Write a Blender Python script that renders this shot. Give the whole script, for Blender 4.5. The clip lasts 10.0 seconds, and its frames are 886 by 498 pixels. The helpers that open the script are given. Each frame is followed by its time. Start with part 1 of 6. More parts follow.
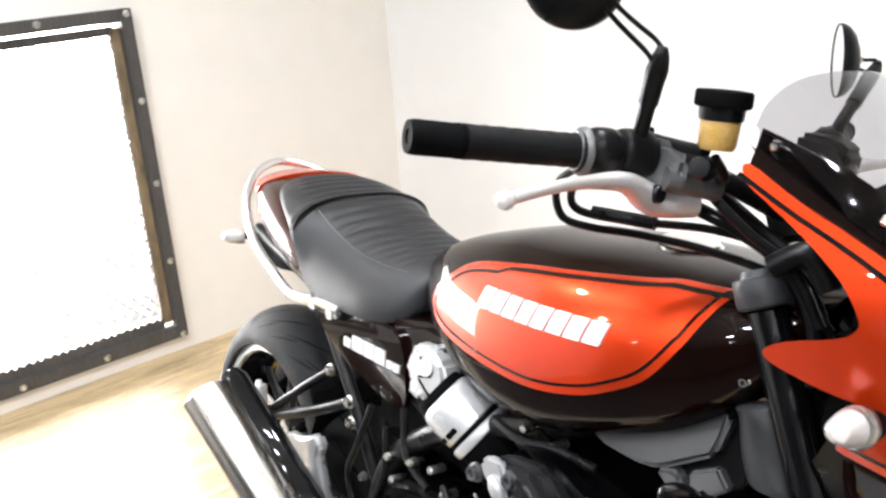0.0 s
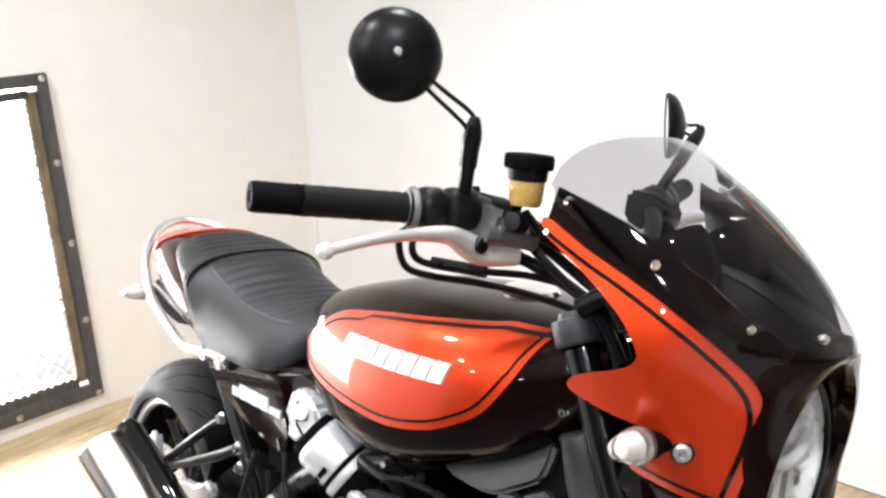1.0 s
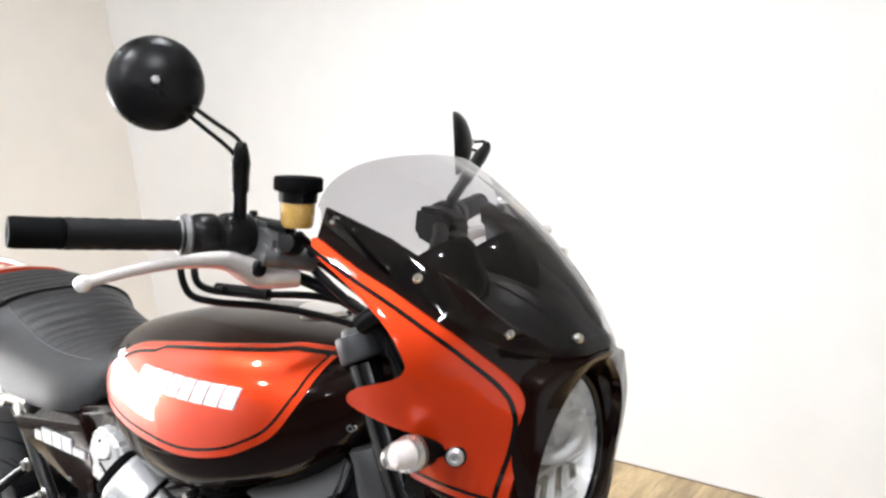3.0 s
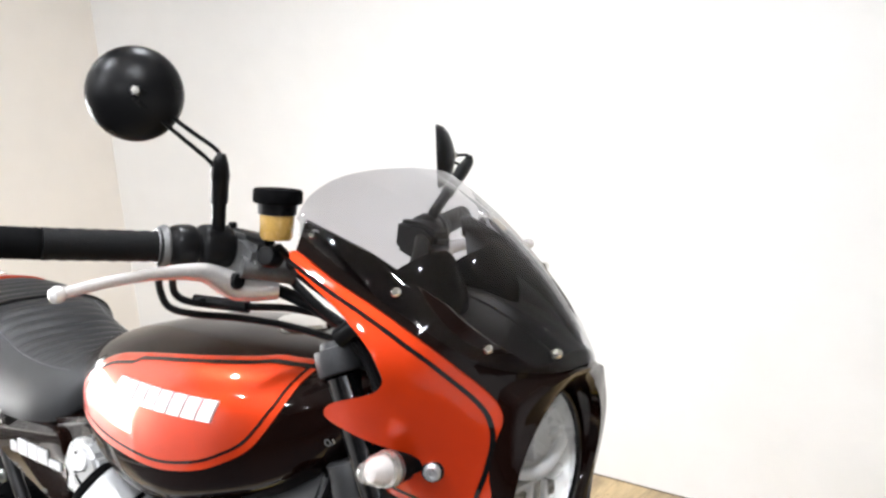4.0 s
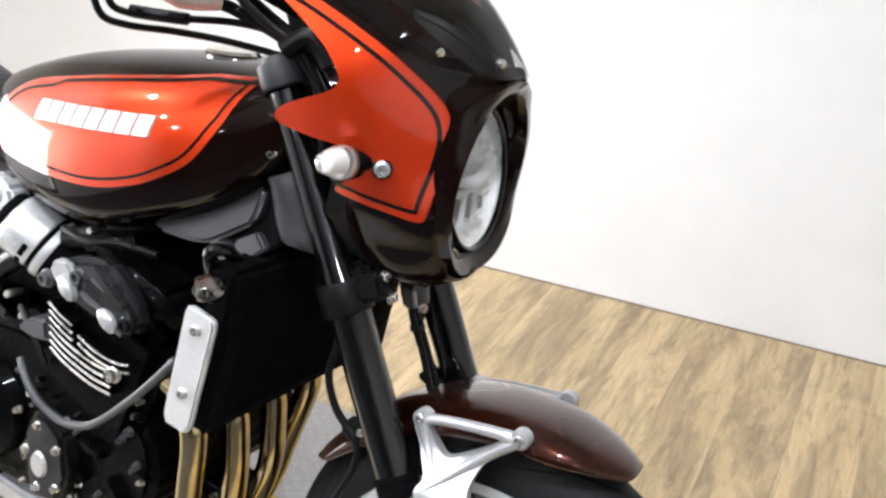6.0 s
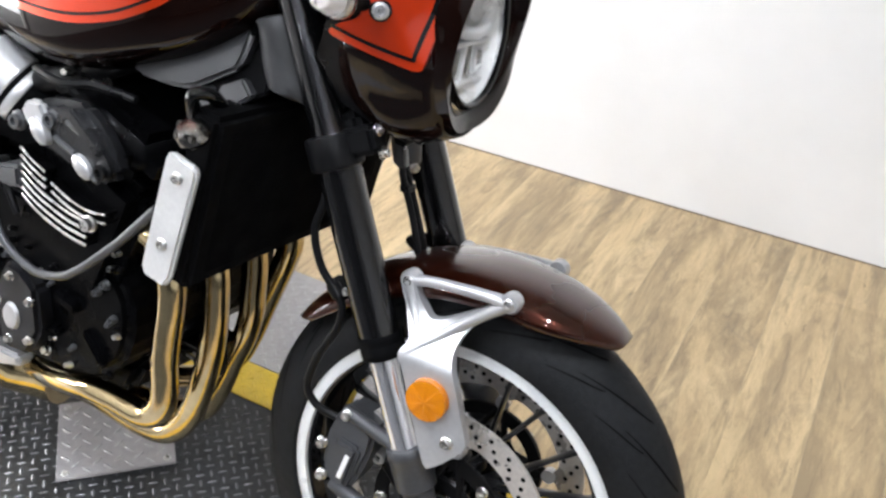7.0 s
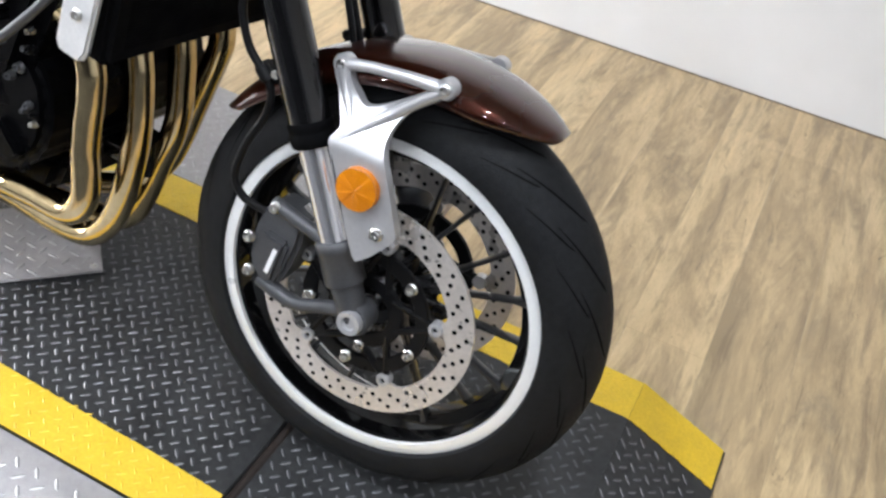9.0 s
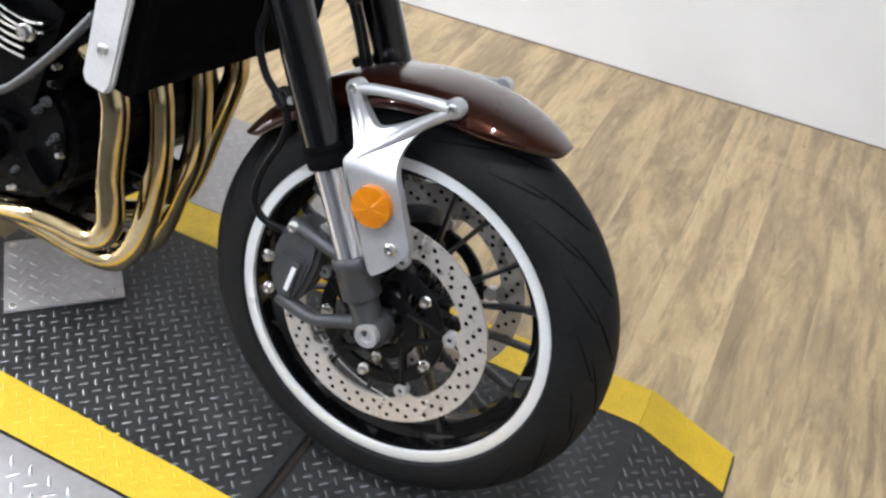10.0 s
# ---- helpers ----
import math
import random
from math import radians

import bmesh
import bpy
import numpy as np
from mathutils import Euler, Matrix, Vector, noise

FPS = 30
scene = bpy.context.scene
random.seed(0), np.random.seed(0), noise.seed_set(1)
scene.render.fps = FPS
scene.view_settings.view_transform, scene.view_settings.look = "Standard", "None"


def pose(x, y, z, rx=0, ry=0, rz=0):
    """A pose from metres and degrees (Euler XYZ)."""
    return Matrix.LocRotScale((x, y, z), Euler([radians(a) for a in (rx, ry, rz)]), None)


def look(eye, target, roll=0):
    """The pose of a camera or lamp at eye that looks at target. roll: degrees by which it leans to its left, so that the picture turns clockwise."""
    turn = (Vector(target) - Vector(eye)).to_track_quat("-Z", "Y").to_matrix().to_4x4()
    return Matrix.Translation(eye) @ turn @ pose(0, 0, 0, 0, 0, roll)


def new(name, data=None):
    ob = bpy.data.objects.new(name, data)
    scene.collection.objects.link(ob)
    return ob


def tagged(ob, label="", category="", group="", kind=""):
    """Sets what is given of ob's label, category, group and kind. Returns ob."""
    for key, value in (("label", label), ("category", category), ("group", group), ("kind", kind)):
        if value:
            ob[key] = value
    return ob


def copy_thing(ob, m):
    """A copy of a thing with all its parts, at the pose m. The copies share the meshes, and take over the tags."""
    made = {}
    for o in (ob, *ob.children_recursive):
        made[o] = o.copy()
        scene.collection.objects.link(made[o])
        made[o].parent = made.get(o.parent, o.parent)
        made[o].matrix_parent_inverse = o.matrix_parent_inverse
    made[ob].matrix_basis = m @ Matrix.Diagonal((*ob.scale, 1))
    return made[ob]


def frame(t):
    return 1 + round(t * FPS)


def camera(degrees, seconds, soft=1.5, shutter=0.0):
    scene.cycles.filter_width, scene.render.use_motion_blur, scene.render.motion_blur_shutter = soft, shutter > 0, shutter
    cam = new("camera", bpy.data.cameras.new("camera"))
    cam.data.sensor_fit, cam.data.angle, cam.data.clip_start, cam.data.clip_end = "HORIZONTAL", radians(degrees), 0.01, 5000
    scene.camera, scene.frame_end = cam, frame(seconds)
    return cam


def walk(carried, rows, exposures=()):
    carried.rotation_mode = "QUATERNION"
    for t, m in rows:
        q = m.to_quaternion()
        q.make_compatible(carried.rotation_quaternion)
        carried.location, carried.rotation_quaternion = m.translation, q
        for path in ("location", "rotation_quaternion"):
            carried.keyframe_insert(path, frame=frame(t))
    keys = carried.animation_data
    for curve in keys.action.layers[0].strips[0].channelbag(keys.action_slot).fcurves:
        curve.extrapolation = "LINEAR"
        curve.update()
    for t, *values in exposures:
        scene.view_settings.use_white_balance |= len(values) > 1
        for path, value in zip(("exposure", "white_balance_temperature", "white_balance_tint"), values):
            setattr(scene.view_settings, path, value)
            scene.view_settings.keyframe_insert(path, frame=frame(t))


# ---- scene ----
SOFT = 2.6
cam = camera(51.02, 10.0, soft=SOFT)
ROWS = [
    (0.0, 0.1511, -0.7123, 1.3667, 69.932, 3.889, 49.318),
    (0.2, 0.2100, -0.7030, 1.3795, 71.850, 3.500, 49.900),
    (0.5, 0.2649, -0.7058, 1.3819, 72.488, 3.048, 49.610),
    (1.0, 0.3026, -0.7010, 1.3848, 73.273, 3.448, 45.739),
    (1.5, 0.3287, -0.6928, 1.3783, 73.131, 3.264, 43.074),
    (2.0, 0.3534, -0.6853, 1.3760, 73.432, 3.357, 40.061),
    (2.5, 0.3769, -0.6680, 1.3762, 73.936, 3.774, 37.933),
    (2.7, 0.3815, -0.6632, 1.3803, 73.910, 4.350, 36.845),
    (3.8, 0.3894, -0.6505, 1.3849, 74.450, 3.365, 35.810),
    (4.0, 0.3894, -0.6505, 1.3849, 74.594, 3.365, 35.784),
    (4.5, 0.3861, -0.6761, 1.3648, 72.740, 1.919, 34.055),
    (4.7, 0.3820, -0.6960, 1.3660, 71.400, 1.350, 32.600),
    (5.0, 0.3593, -0.7368, 1.3512, 69.191, 0.545, 30.380),
    (5.2, 0.3580, -0.7575, 1.3284, 68.190, 0.520, 28.650),
    (6.3, 0.3523, -0.7905, 1.2666, 62.933, -2.102, 28.270),
    (6.5, 0.3443, -0.7885, 1.2572, 61.763, -2.643, 28.456),
    (7.0, 0.3305, -0.7813, 1.2227, 57.717, -4.327, 27.806),
    (7.5, 0.3378, -0.7757, 1.2006, 55.944, -4.959, 26.496),
    (8.0, 0.3550, -0.7781, 1.1810, 53.501, -5.749, 25.978),
    (8.5, 0.3644, -0.7848, 1.1532, 50.644, -7.001, 26.170),
    (9.0, 0.3631, -0.7921, 1.1319, 49.771, -7.955, 26.365),
    (9.5, 0.3702, -0.8180, 1.1205, 49.379, -8.490, 26.160),
    (10.0, 0.3768, -0.8389, 1.1513, 51.438, -6.390, 25.642),
]
EXPOSURES = ((0.0, 0.12, 6450, 10), (0.5, 0.08, 6450, 10), (1.0, 0.06, 6450, 10), (2.0, 0.0, 6450, 10), (4.5, 0.0, 6400, 10), (5.0, 0.0, 6350, 10), (6.5, 0.0, 6250, 10), (7.5, -0.06, 6150, 10), (8.5, -0.12, 6100, 10), (10.0, -0.18, 6100, 10))
walk(cam, [(t, pose(x, y, z, rx, ry, rz)) for t, x, y, z, rx, ry, rz in ROWS], EXPOSURES)
# path end

# ---- light ----
world = bpy.data.worlds.new("world")
scene.world = world
world.use_nodes = True
sky = world.node_tree.nodes.new("ShaderNodeTexSky")
sky.sky_type, sky.sun_disc, sky.sun_elevation, sky.sun_rotation = "NISHITA", False, radians(35), radians(200)
world.node_tree.links.new(sky.outputs[0], world.node_tree.nodes["Background"].inputs[0])
world.node_tree.nodes["Background"].inputs[1].default_value = 0.1

FLOOR = -0.08
CEIL = 2.75
LAMP_POWER, WINDOW_GLOW = 25.0, 20.0
# The lamp at (2.2, -2.4) is unseen, added to brighten the headlamp's bowl.
LAMPS = [(-2.2, -0.35), (-0.7, -0.8), (0.62, -0.6), (2.2, -2.4), (-0.65, 0.55), (-2.1, -3.3), (-0.65, -3.2), (1.0, -2.65), (-2.1, -1.9), (-0.65, -1.9), (-1.9, -5.2), (-0.35, -5.2)]
for lx, ly in LAMPS:
    lamp = new("ceiling_lamp_light", bpy.data.lights.new("ceiling_lamp_light", "AREA"))
    lamp.data.shape, lamp.data.size, lamp.data.energy, lamp.data.color = "DISK", 0.11, LAMP_POWER * (0.35 if ly < -4 else 0.85 if ly > 0 else 1.0), (0.97, 1.0, 1.045)
    lamp.data.spread = radians(158)
    lamp.matrix_world = look((lx, ly, CEIL - 0.06), (lx, ly, 0.0))

# ---- materials ----
def mat(name, color, rough=0.5, metal=0.0, vary=0.15, scale=20.0, bump=0.0, bump_scale=200.0, coat=0.0, per_object=0.0, spec=0.5, stretch=None):
    m = bpy.data.materials.new(name)
    m.use_nodes = True
    nt = m.node_tree
    p = nt.nodes["Principled BSDF"]
    p.inputs["Metallic"].default_value = metal
    p.inputs["Coat Weight"].default_value = coat
    p.inputs["Coat Roughness"].default_value = 0.03
    p.inputs["Specular IOR Level"].default_value = spec
    co = nt.nodes.new("ShaderNodeTexCoord")
    mp = nt.nodes.new("ShaderNodeMapping")
    mp.inputs["Scale"].default_value = stretch or (1, 1, 1)
    nt.links.new(co.outputs["Object"], mp.inputs[0])
    n1 = nt.nodes.new("ShaderNodeTexNoise")
    n1.inputs["Scale"].default_value, n1.inputs["Detail"].default_value = scale, 6
    n2 = nt.nodes.new("ShaderNodeTexNoise")
    n2.inputs["Scale"].default_value, n2.inputs["Detail"].default_value = scale * 9, 3
    add = nt.nodes.new("ShaderNodeMath")
    add.operation = "ADD"
    half = nt.nodes.new("ShaderNodeMath")
    half.operation, half.inputs[1].default_value = "MULTIPLY", 0.5
    for n in (n1, n2):
        nt.links.new(mp.outputs[0], n.inputs["Vector"])
    nt.links.new(n1.outputs[0], add.inputs[0])
    nt.links.new(n2.outputs[0], add.inputs[1])
    nt.links.new(add.outputs[0], half.inputs[0])
    ramp = nt.nodes.new("ShaderNodeMapRange")
    ramp.inputs[1].default_value, ramp.inputs[2].default_value = 0.3, 0.7
    ramp.inputs[3].default_value, ramp.inputs[4].default_value = 1 - vary, 1 + vary
    nt.links.new(half.outputs[0], ramp.inputs[0])
    last = ramp.outputs[0]
    if per_object:
        info = nt.nodes.new("ShaderNodeObjectInfo")
        r2 = nt.nodes.new("ShaderNodeMapRange")
        r2.inputs[3].default_value, r2.inputs[4].default_value = 1 - per_object, 1 + per_object
        nt.links.new(info.outputs["Random"], r2.inputs[0])
        mul = nt.nodes.new("ShaderNodeMath")
        mul.operation = "MULTIPLY"
        nt.links.new(last, mul.inputs[0])
        nt.links.new(r2.outputs[0], mul.inputs[1])
        last = mul.outputs[0]
    sc = nt.nodes.new("ShaderNodeVectorMath")
    sc.operation, sc.inputs[0].default_value = "SCALE", color
    nt.links.new(last, sc.inputs["Scale"])
    nt.links.new(sc.outputs[0], p.inputs["Base Color"])
    rr = nt.nodes.new("ShaderNodeMapRange")
    rr.inputs[1].default_value, rr.inputs[2].default_value = 0.3, 0.7
    rr.inputs[3].default_value, rr.inputs[4].default_value = rough * 0.8, min(1.0, rough * 1.2)
    nt.links.new(n1.outputs[0], rr.inputs[0])
    nt.links.new(rr.outputs[0], p.inputs["Roughness"])
    if bump:
        n3 = nt.nodes.new("ShaderNodeTexNoise")
        n3.inputs["Scale"].default_value, n3.inputs["Detail"].default_value = bump_scale, 4
        nt.links.new(mp.outputs[0], n3.inputs["Vector"])
        b = nt.nodes.new("ShaderNodeBump")
        b.inputs["Strength"].default_value, b.inputs["Distance"].default_value = bump, 0.002
        nt.links.new(n3.outputs[0], b.inputs["Height"])
        nt.links.new(b.outputs[0], p.inputs["Normal"])
    return m


def glass(name, tint, rough=0.0, haze=0.0, ior=1.45):
    """Thin clear sheet: see-through tint with a glossy skin."""
    m = bpy.data.materials.new(name)
    m.use_nodes = True
    nt = m.node_tree
    nt.nodes.remove(nt.nodes["Principled BSDF"])
    tr = nt.nodes.new("ShaderNodeBsdfTransparent")
    tr.inputs[0].default_value = (*tint, 1)
    gl = nt.nodes.new("ShaderNodeBsdfGlossy")
    gl.inputs["Roughness"].default_value = max(rough, 0.02)
    fr = nt.nodes.new("ShaderNodeFresnel")
    fr.inputs[0].default_value = ior
    mx = nt.nodes.new("ShaderNodeMixShader")
    nt.links.new(fr.outputs[0], mx.inputs[0])
    clear = tr.outputs[0]
    if haze:
        df = nt.nodes.new("ShaderNodeBsdfDiffuse")
        df.inputs[0].default_value = (0.8, 0.8, 0.8, 1)
        hz = nt.nodes.new("ShaderNodeMixShader")
        hz.inputs[0].default_value = haze
        nt.links.new(clear, hz.inputs[1])
        nt.links.new(df.outputs[0], hz.inputs[2])
        clear = hz.outputs[0]
    nt.links.new(clear, mx.inputs[1])
    nt.links.new(gl.outputs[0], mx.inputs[2])
    nt.links.new(mx.outputs[0], nt.nodes["Material Output"].inputs[0])
    return m


def emit(name, color, power):
    m = bpy.data.materials.new(name)
    m.use_nodes = True
    p = m.node_tree.nodes["Principled BSDF"]
    p.inputs["Base Color"].default_value = (*color, 1)
    p.inputs["Emission Color"].default_value = (*color, 1)
    p.inputs["Emission Strength"].default_value = power
    return m


ORANGE = mat("candy_orange_paint", (0.64, 0.043, 0.0050), 0.38, 0.6, 0.05, 6, coat=1.0, spec=0.15)
BROWN = mat("candy_brown_paint", (0.0045, 0.0012, 0.0007), 0.4, 0.0, 0.2, 5, coat=0.6, spec=0.02)
FENDER = mat("brown_metallic_paint", (0.036, 0.0070, 0.0027), 0.30, 0.75, 0.2, 7, coat=1.0, spec=0.2)
BLACK_GLOSS = mat("gloss_black", (0.0025, 0.0025, 0.0027), 0.4, 0.0, 0.2, 12, coat=0.85, spec=0.04)
BLACK_SATIN = mat("satin_black", (0.0045, 0.0045, 0.005), 0.33, 0.0, 0.25, 30, 0.08, 500, spec=0.17)
BLACK_MATT = mat("matt_black", (0.0022, 0.0022, 0.0025), 0.8, 0.0, 0.3, 25, 0.15, 300, spec=0.06)
ENGINE = mat("engine_black", (0.0018, 0.0018, 0.0021), 0.3, 0.0, 0.35, 22, 0.3, 350, coat=0.06, spec=0.03)
PLASTIC = mat("grey_plastic", (0.027, 0.0272, 0.0287), 0.36, 0.0, 0.15, 14, 0.12, 900)
GREY_METAL = mat("dark_grey_cast", (0.056, 0.057, 0.061), 0.42, 0.3, 0.2, 30, 0.15, 700)
RUBBER = mat("tyre_rubber", (0.0092, 0.0095, 0.0103), 0.6, 0.0, 0.4, 14, 0.4, 420, spec=0.16)
GROOVE = mat("tyre_groove", (0.003, 0.003, 0.003), 0.95, 0.0, 0.2, 40, spec=0.05)
GRIP = mat("grip_rubber", (0.0045, 0.0045, 0.0048), 0.55, 0.0, 0.25, 30, 0.5, 600, spec=0.14)
SEAT = mat("seat_vinyl", (0.017, 0.0173, 0.0185), 0.42, 0.0, 0.18, 10, 0.3, 700, spec=0.4)
SEAM = mat("seat_thread", (0.10, 0.10, 0.105), 0.8, 0.0, 0.2, 60)
CHROME = mat("chrome", (0.80, 0.79, 0.76), 0.08, 1.0, 0.05, 9)
STEEL = mat("brushed_steel", (0.62, 0.61, 0.59), 0.28, 1.0, 0.14, 40, 0.06, 800)
SILVER = mat("silver_painted_aluminium", (0.50, 0.50, 0.51), 0.32, 0.6, 0.08, 18, 0.05, 900)
LIP = mat("machined_rim", (0.81, 0.815, 0.81), 0.34, 0.3, 0.04, 30)
DISC = mat("disc_steel", (0.60, 0.56, 0.525), 0.30, 0.55, 0.16, 26, 0.08, 600)
EXHAUST = mat("heat_tinted_steel", (0.52, 0.42, 0.245), 0.13, 1.0, 0.25, 5)
GUARD = mat("satin_aluminium_guard", (0.70, 0.70, 0.70), 0.45, 0.6, 0.08, 22, 0.06, 700)
AMBER = mat("amber_reflector", (0.52, 0.165, 0.002), 0.22, 0.0, 0.08, 40, coat=0.25, spec=0.25)
RED_LENS = mat("red_lamp_lens", (0.62, 0.03, 0.015), 0.15, 0.0, 0.1, 20, coat=1.0)
FLUID = mat("brake_fluid_amber", (0.46, 0.28, 0.075), 0.25, 0.0, 0.2, 40, coat=0.8)
WHITE_TRIM = mat("white_trim", (0.80, 0.80, 0.80), 0.3, 0.1, 0.05, 30)
WHITE_LENS = mat("clear_signal_lens", (0.62, 0.58, 0.56), 0.10, 0.35, 0.3, 60, coat=1.0)
SCREEN = glass("smoked_screen", (0.55, 0.55, 0.58), 0.03, 0.0, 1.6)
LENS = glass("lamp_glass", (0.97, 0.97, 0.97))
SIGNAL_GLASS = mat("ribbed_signal_lens", (0.86, 0.85, 0.84), 0.05, 0.0, 0.12, 90, 0.25, 160, coat=0.6)
BULB = mat("amber_bulb", (0.50, 0.46, 0.44), 0.2, 0.0, 0.1, 30, coat=1.0)
HEAD = mat("dark_grey_head", (0.016, 0.016, 0.0175), 0.30, 0.4, 0.35, 30, 0.25, 240, coat=0.35)
STANCHION = mat("polished_stanchion", (0.80, 0.80, 0.83), 0.10, 0.9, 0.04, 20)
SILENCER = mat("polished_silencer_steel", (0.66, 0.62, 0.57), 0.24, 1.0, 0.10, 12)
LEVER = mat("worn_polished_lever", (0.80, 0.77, 0.75), 0.24, 0.4, 0.12, 30, 0.05, 300)
INTAKE = mat("bright_alloy", (0.74, 0.74, 0.74), 0.26, 0.45, 0.06, 20, 0.05, 300)
RAIL_STEEL = mat("bright_rail_steel", (0.74, 0.73, 0.71), 0.2, 0.8, 0.06, 20)
MIRROR = mat("mirror_glass", (0.9, 0.9, 0.9), 0.01, 1.0, 0.0, 10)
WALL = mat("white_wall_paint", (0.80, 0.797, 0.79), 0.62, 0.0, 0.025, 1.2, 0.08, 60)
WALL_B = mat("cream_wall_paint", (0.86, 0.82, 0.765), 0.62, 0.0, 0.03, 1.0, 0.08, 60)
CEILING = mat("ceiling_paint", (0.62, 0.61, 0.60), 0.8, 0.0, 0.05, 2)
DIM_WALL = mat("dark_grey_wall", (0.10, 0.10, 0.105), 0.8, 0.0, 0.1, 2)
LIFT_BLACK = mat("worn_black_tread_paint", (0.024, 0.0245, 0.025), 0.42, 0.15, 0.6, 9, 0.2, 260)
LIFT_BAR = mat("worn_tread_bars", (0.085, 0.087, 0.092), 0.34, 0.3, 0.5, 14, 0.1, 300)
LIFT_ALU = mat("aluminium_tread_plate", (0.35, 0.335, 0.335), 0.42, 0.45, 0.14, 8, 0.12, 240)
LIFT_ALU_BAR = mat("aluminium_tread_bars", (0.38, 0.37, 0.37), 0.40, 0.45, 0.25, 16)
YELLOW = mat("yellow_tape", (0.62, 0.415, 0.020), 0.48, 0.0, 0.16, 22, 0.15, 200)
RUST = mat("rusty_hinge_gap", (0.016, 0.010, 0.007), 0.8, 0.2, 0.5, 40)
FRAME_WOOD = mat("black_stained_timber", (0.065, 0.060, 0.057), 0.6, 0.0, 0.4, 12, 0.3, 120, stretch=(1, 1, 0.15))
MESH_STEEL = mat("expanded_steel", (0.30, 0.29, 0.28), 0.45, 0.6, 0.2, 30)
DAYLIGHT = emit("daylight_outside", (1.0, 1.0, 1.0), WINDOW_GLOW)
LED = emit("led_panel", (1.0, 0.97, 0.92), 14.0)


BOWL = mat("bright_lamp_bowl", (0.94, 0.94, 0.93), 0.30, 0.15, 0.06, 60)

SIGNAL_GLASS.node_tree.nodes["Principled BSDF"].inputs["Transmission Weight"].default_value = 0.92


XR_ROWS = -2.97


def plank_material():
    """Worn oak: long streaks from pale tan to grey brown, knots and scuffs, shifted from board to board."""
    m = mat("worn_oak_planks", (0.51, 0.375, 0.205), 0.36, 0.0, 0.16, 7, 0.2, 160, per_object=0.13, stretch=(9, 0.8, 1))
    nt = m.node_tree
    p = nt.nodes["Principled BSDF"]
    base = p.inputs["Base Color"].links[0].from_socket
    # each row of boards shifts the grain along its length by its own amount
    pos = nt.nodes.new("ShaderNodeNewGeometry")
    split = nt.nodes.new("ShaderNodeSeparateXYZ")
    nt.links.new(pos.outputs["Position"], split.inputs[0])
    row = nt.nodes.new("ShaderNodeMath")
    row.operation, row.inputs[1].default_value = "DIVIDE", 0.158
    nt.links.new(split.outputs[0], row.inputs[0])
    whole = nt.nodes.new("ShaderNodeMath")
    whole.operation = "ROUND"
    shifted = nt.nodes.new("ShaderNodeMath")
    shifted.operation, shifted.inputs[1].default_value = "SUBTRACT", (XR_ROWS / 0.158) % 1.0
    nt.links.new(row.outputs[0], shifted.inputs[0])
    nt.links.new(shifted.outputs[0], whole.inputs[0])
    hashed = nt.nodes.new("ShaderNodeTexWhiteNoise")
    hashed.noise_dimensions = "1D"
    nt.links.new(whole.outputs[0], hashed.inputs["W"])
    far = nt.nodes.new("ShaderNodeVectorMath")
    far.operation, far.inputs[1].default_value = "MULTIPLY", (3.0, 29.0, 3.0)
    nt.links.new(hashed.outputs["Color"], far.inputs[0])
    sh = nt.nodes.new("ShaderNodeVectorMath")
    sh.operation = "ADD"
    nt.links.new(pos.outputs["Position"], sh.inputs[0])
    nt.links.new(far.outputs[0], sh.inputs[1])

    def noise(scl, detail, warp, loc):
        mp = nt.nodes.new("ShaderNodeMapping")
        mp.inputs["Scale"].default_value, mp.inputs["Location"].default_value = scl, loc
        nt.links.new(sh.outputs[0], mp.inputs[0])
        nz = nt.nodes.new("ShaderNodeTexNoise")
        nz.inputs["Scale"].default_value, nz.inputs["Detail"].default_value, nz.inputs["Distortion"].default_value = 1.0, detail, warp
        nz.inputs["Roughness"].default_value = 0.74
        nt.links.new(mp.outputs[0], nz.inputs["Vector"])
        return nz.outputs[0]

    def stained(colour, fac, lo, hi, amount, tint):
        rg = nt.nodes.new("ShaderNodeMapRange")
        rg.inputs[1].default_value, rg.inputs[2].default_value, rg.inputs[4].default_value = lo, hi, amount
        nt.links.new(fac, rg.inputs[0])
        mx = nt.nodes.new("ShaderNodeMix")
        mx.data_type = "RGBA"
        nt.links.new(rg.outputs[0], mx.inputs[0])
        nt.links.new(colour, mx.inputs[6])
        mx.inputs[7].default_value = (*tint, 1)
        return mx.outputs[2]

    base = stained(base, noise((11, 2.0, 1), 9, 0.5, (0, 0, 0)), 0.42, 0.60, 0.85, (0.255, 0.184, 0.104))
    base = stained(base, noise((8, 1.3, 1), 8, 0.4, (3, 1.7, 0)), 0.48, 0.64, 0.80, (0.66, 0.500, 0.280))
    base = stained(base, noise((36, 4.0, 1), 8, 0.6, (7, 4.1, 0)), 0.52, 0.64, 0.55, (0.165, 0.121, 0.074))
    base = stained(base, noise((6, 3.2, 1), 9, 1.2, (5, 8.3, 0)), 0.56, 0.70, 0.55, (0.190, 0.150, 0.104))
    base = stained(base, noise((26, 15, 1), 8, 1.6, (11, 2.3, 0)), 0.63, 0.70, 0.85, (0.070, 0.050, 0.032))
    nt.links.new(base, p.inputs["Base Color"])
    return m


PLANK = plank_material()

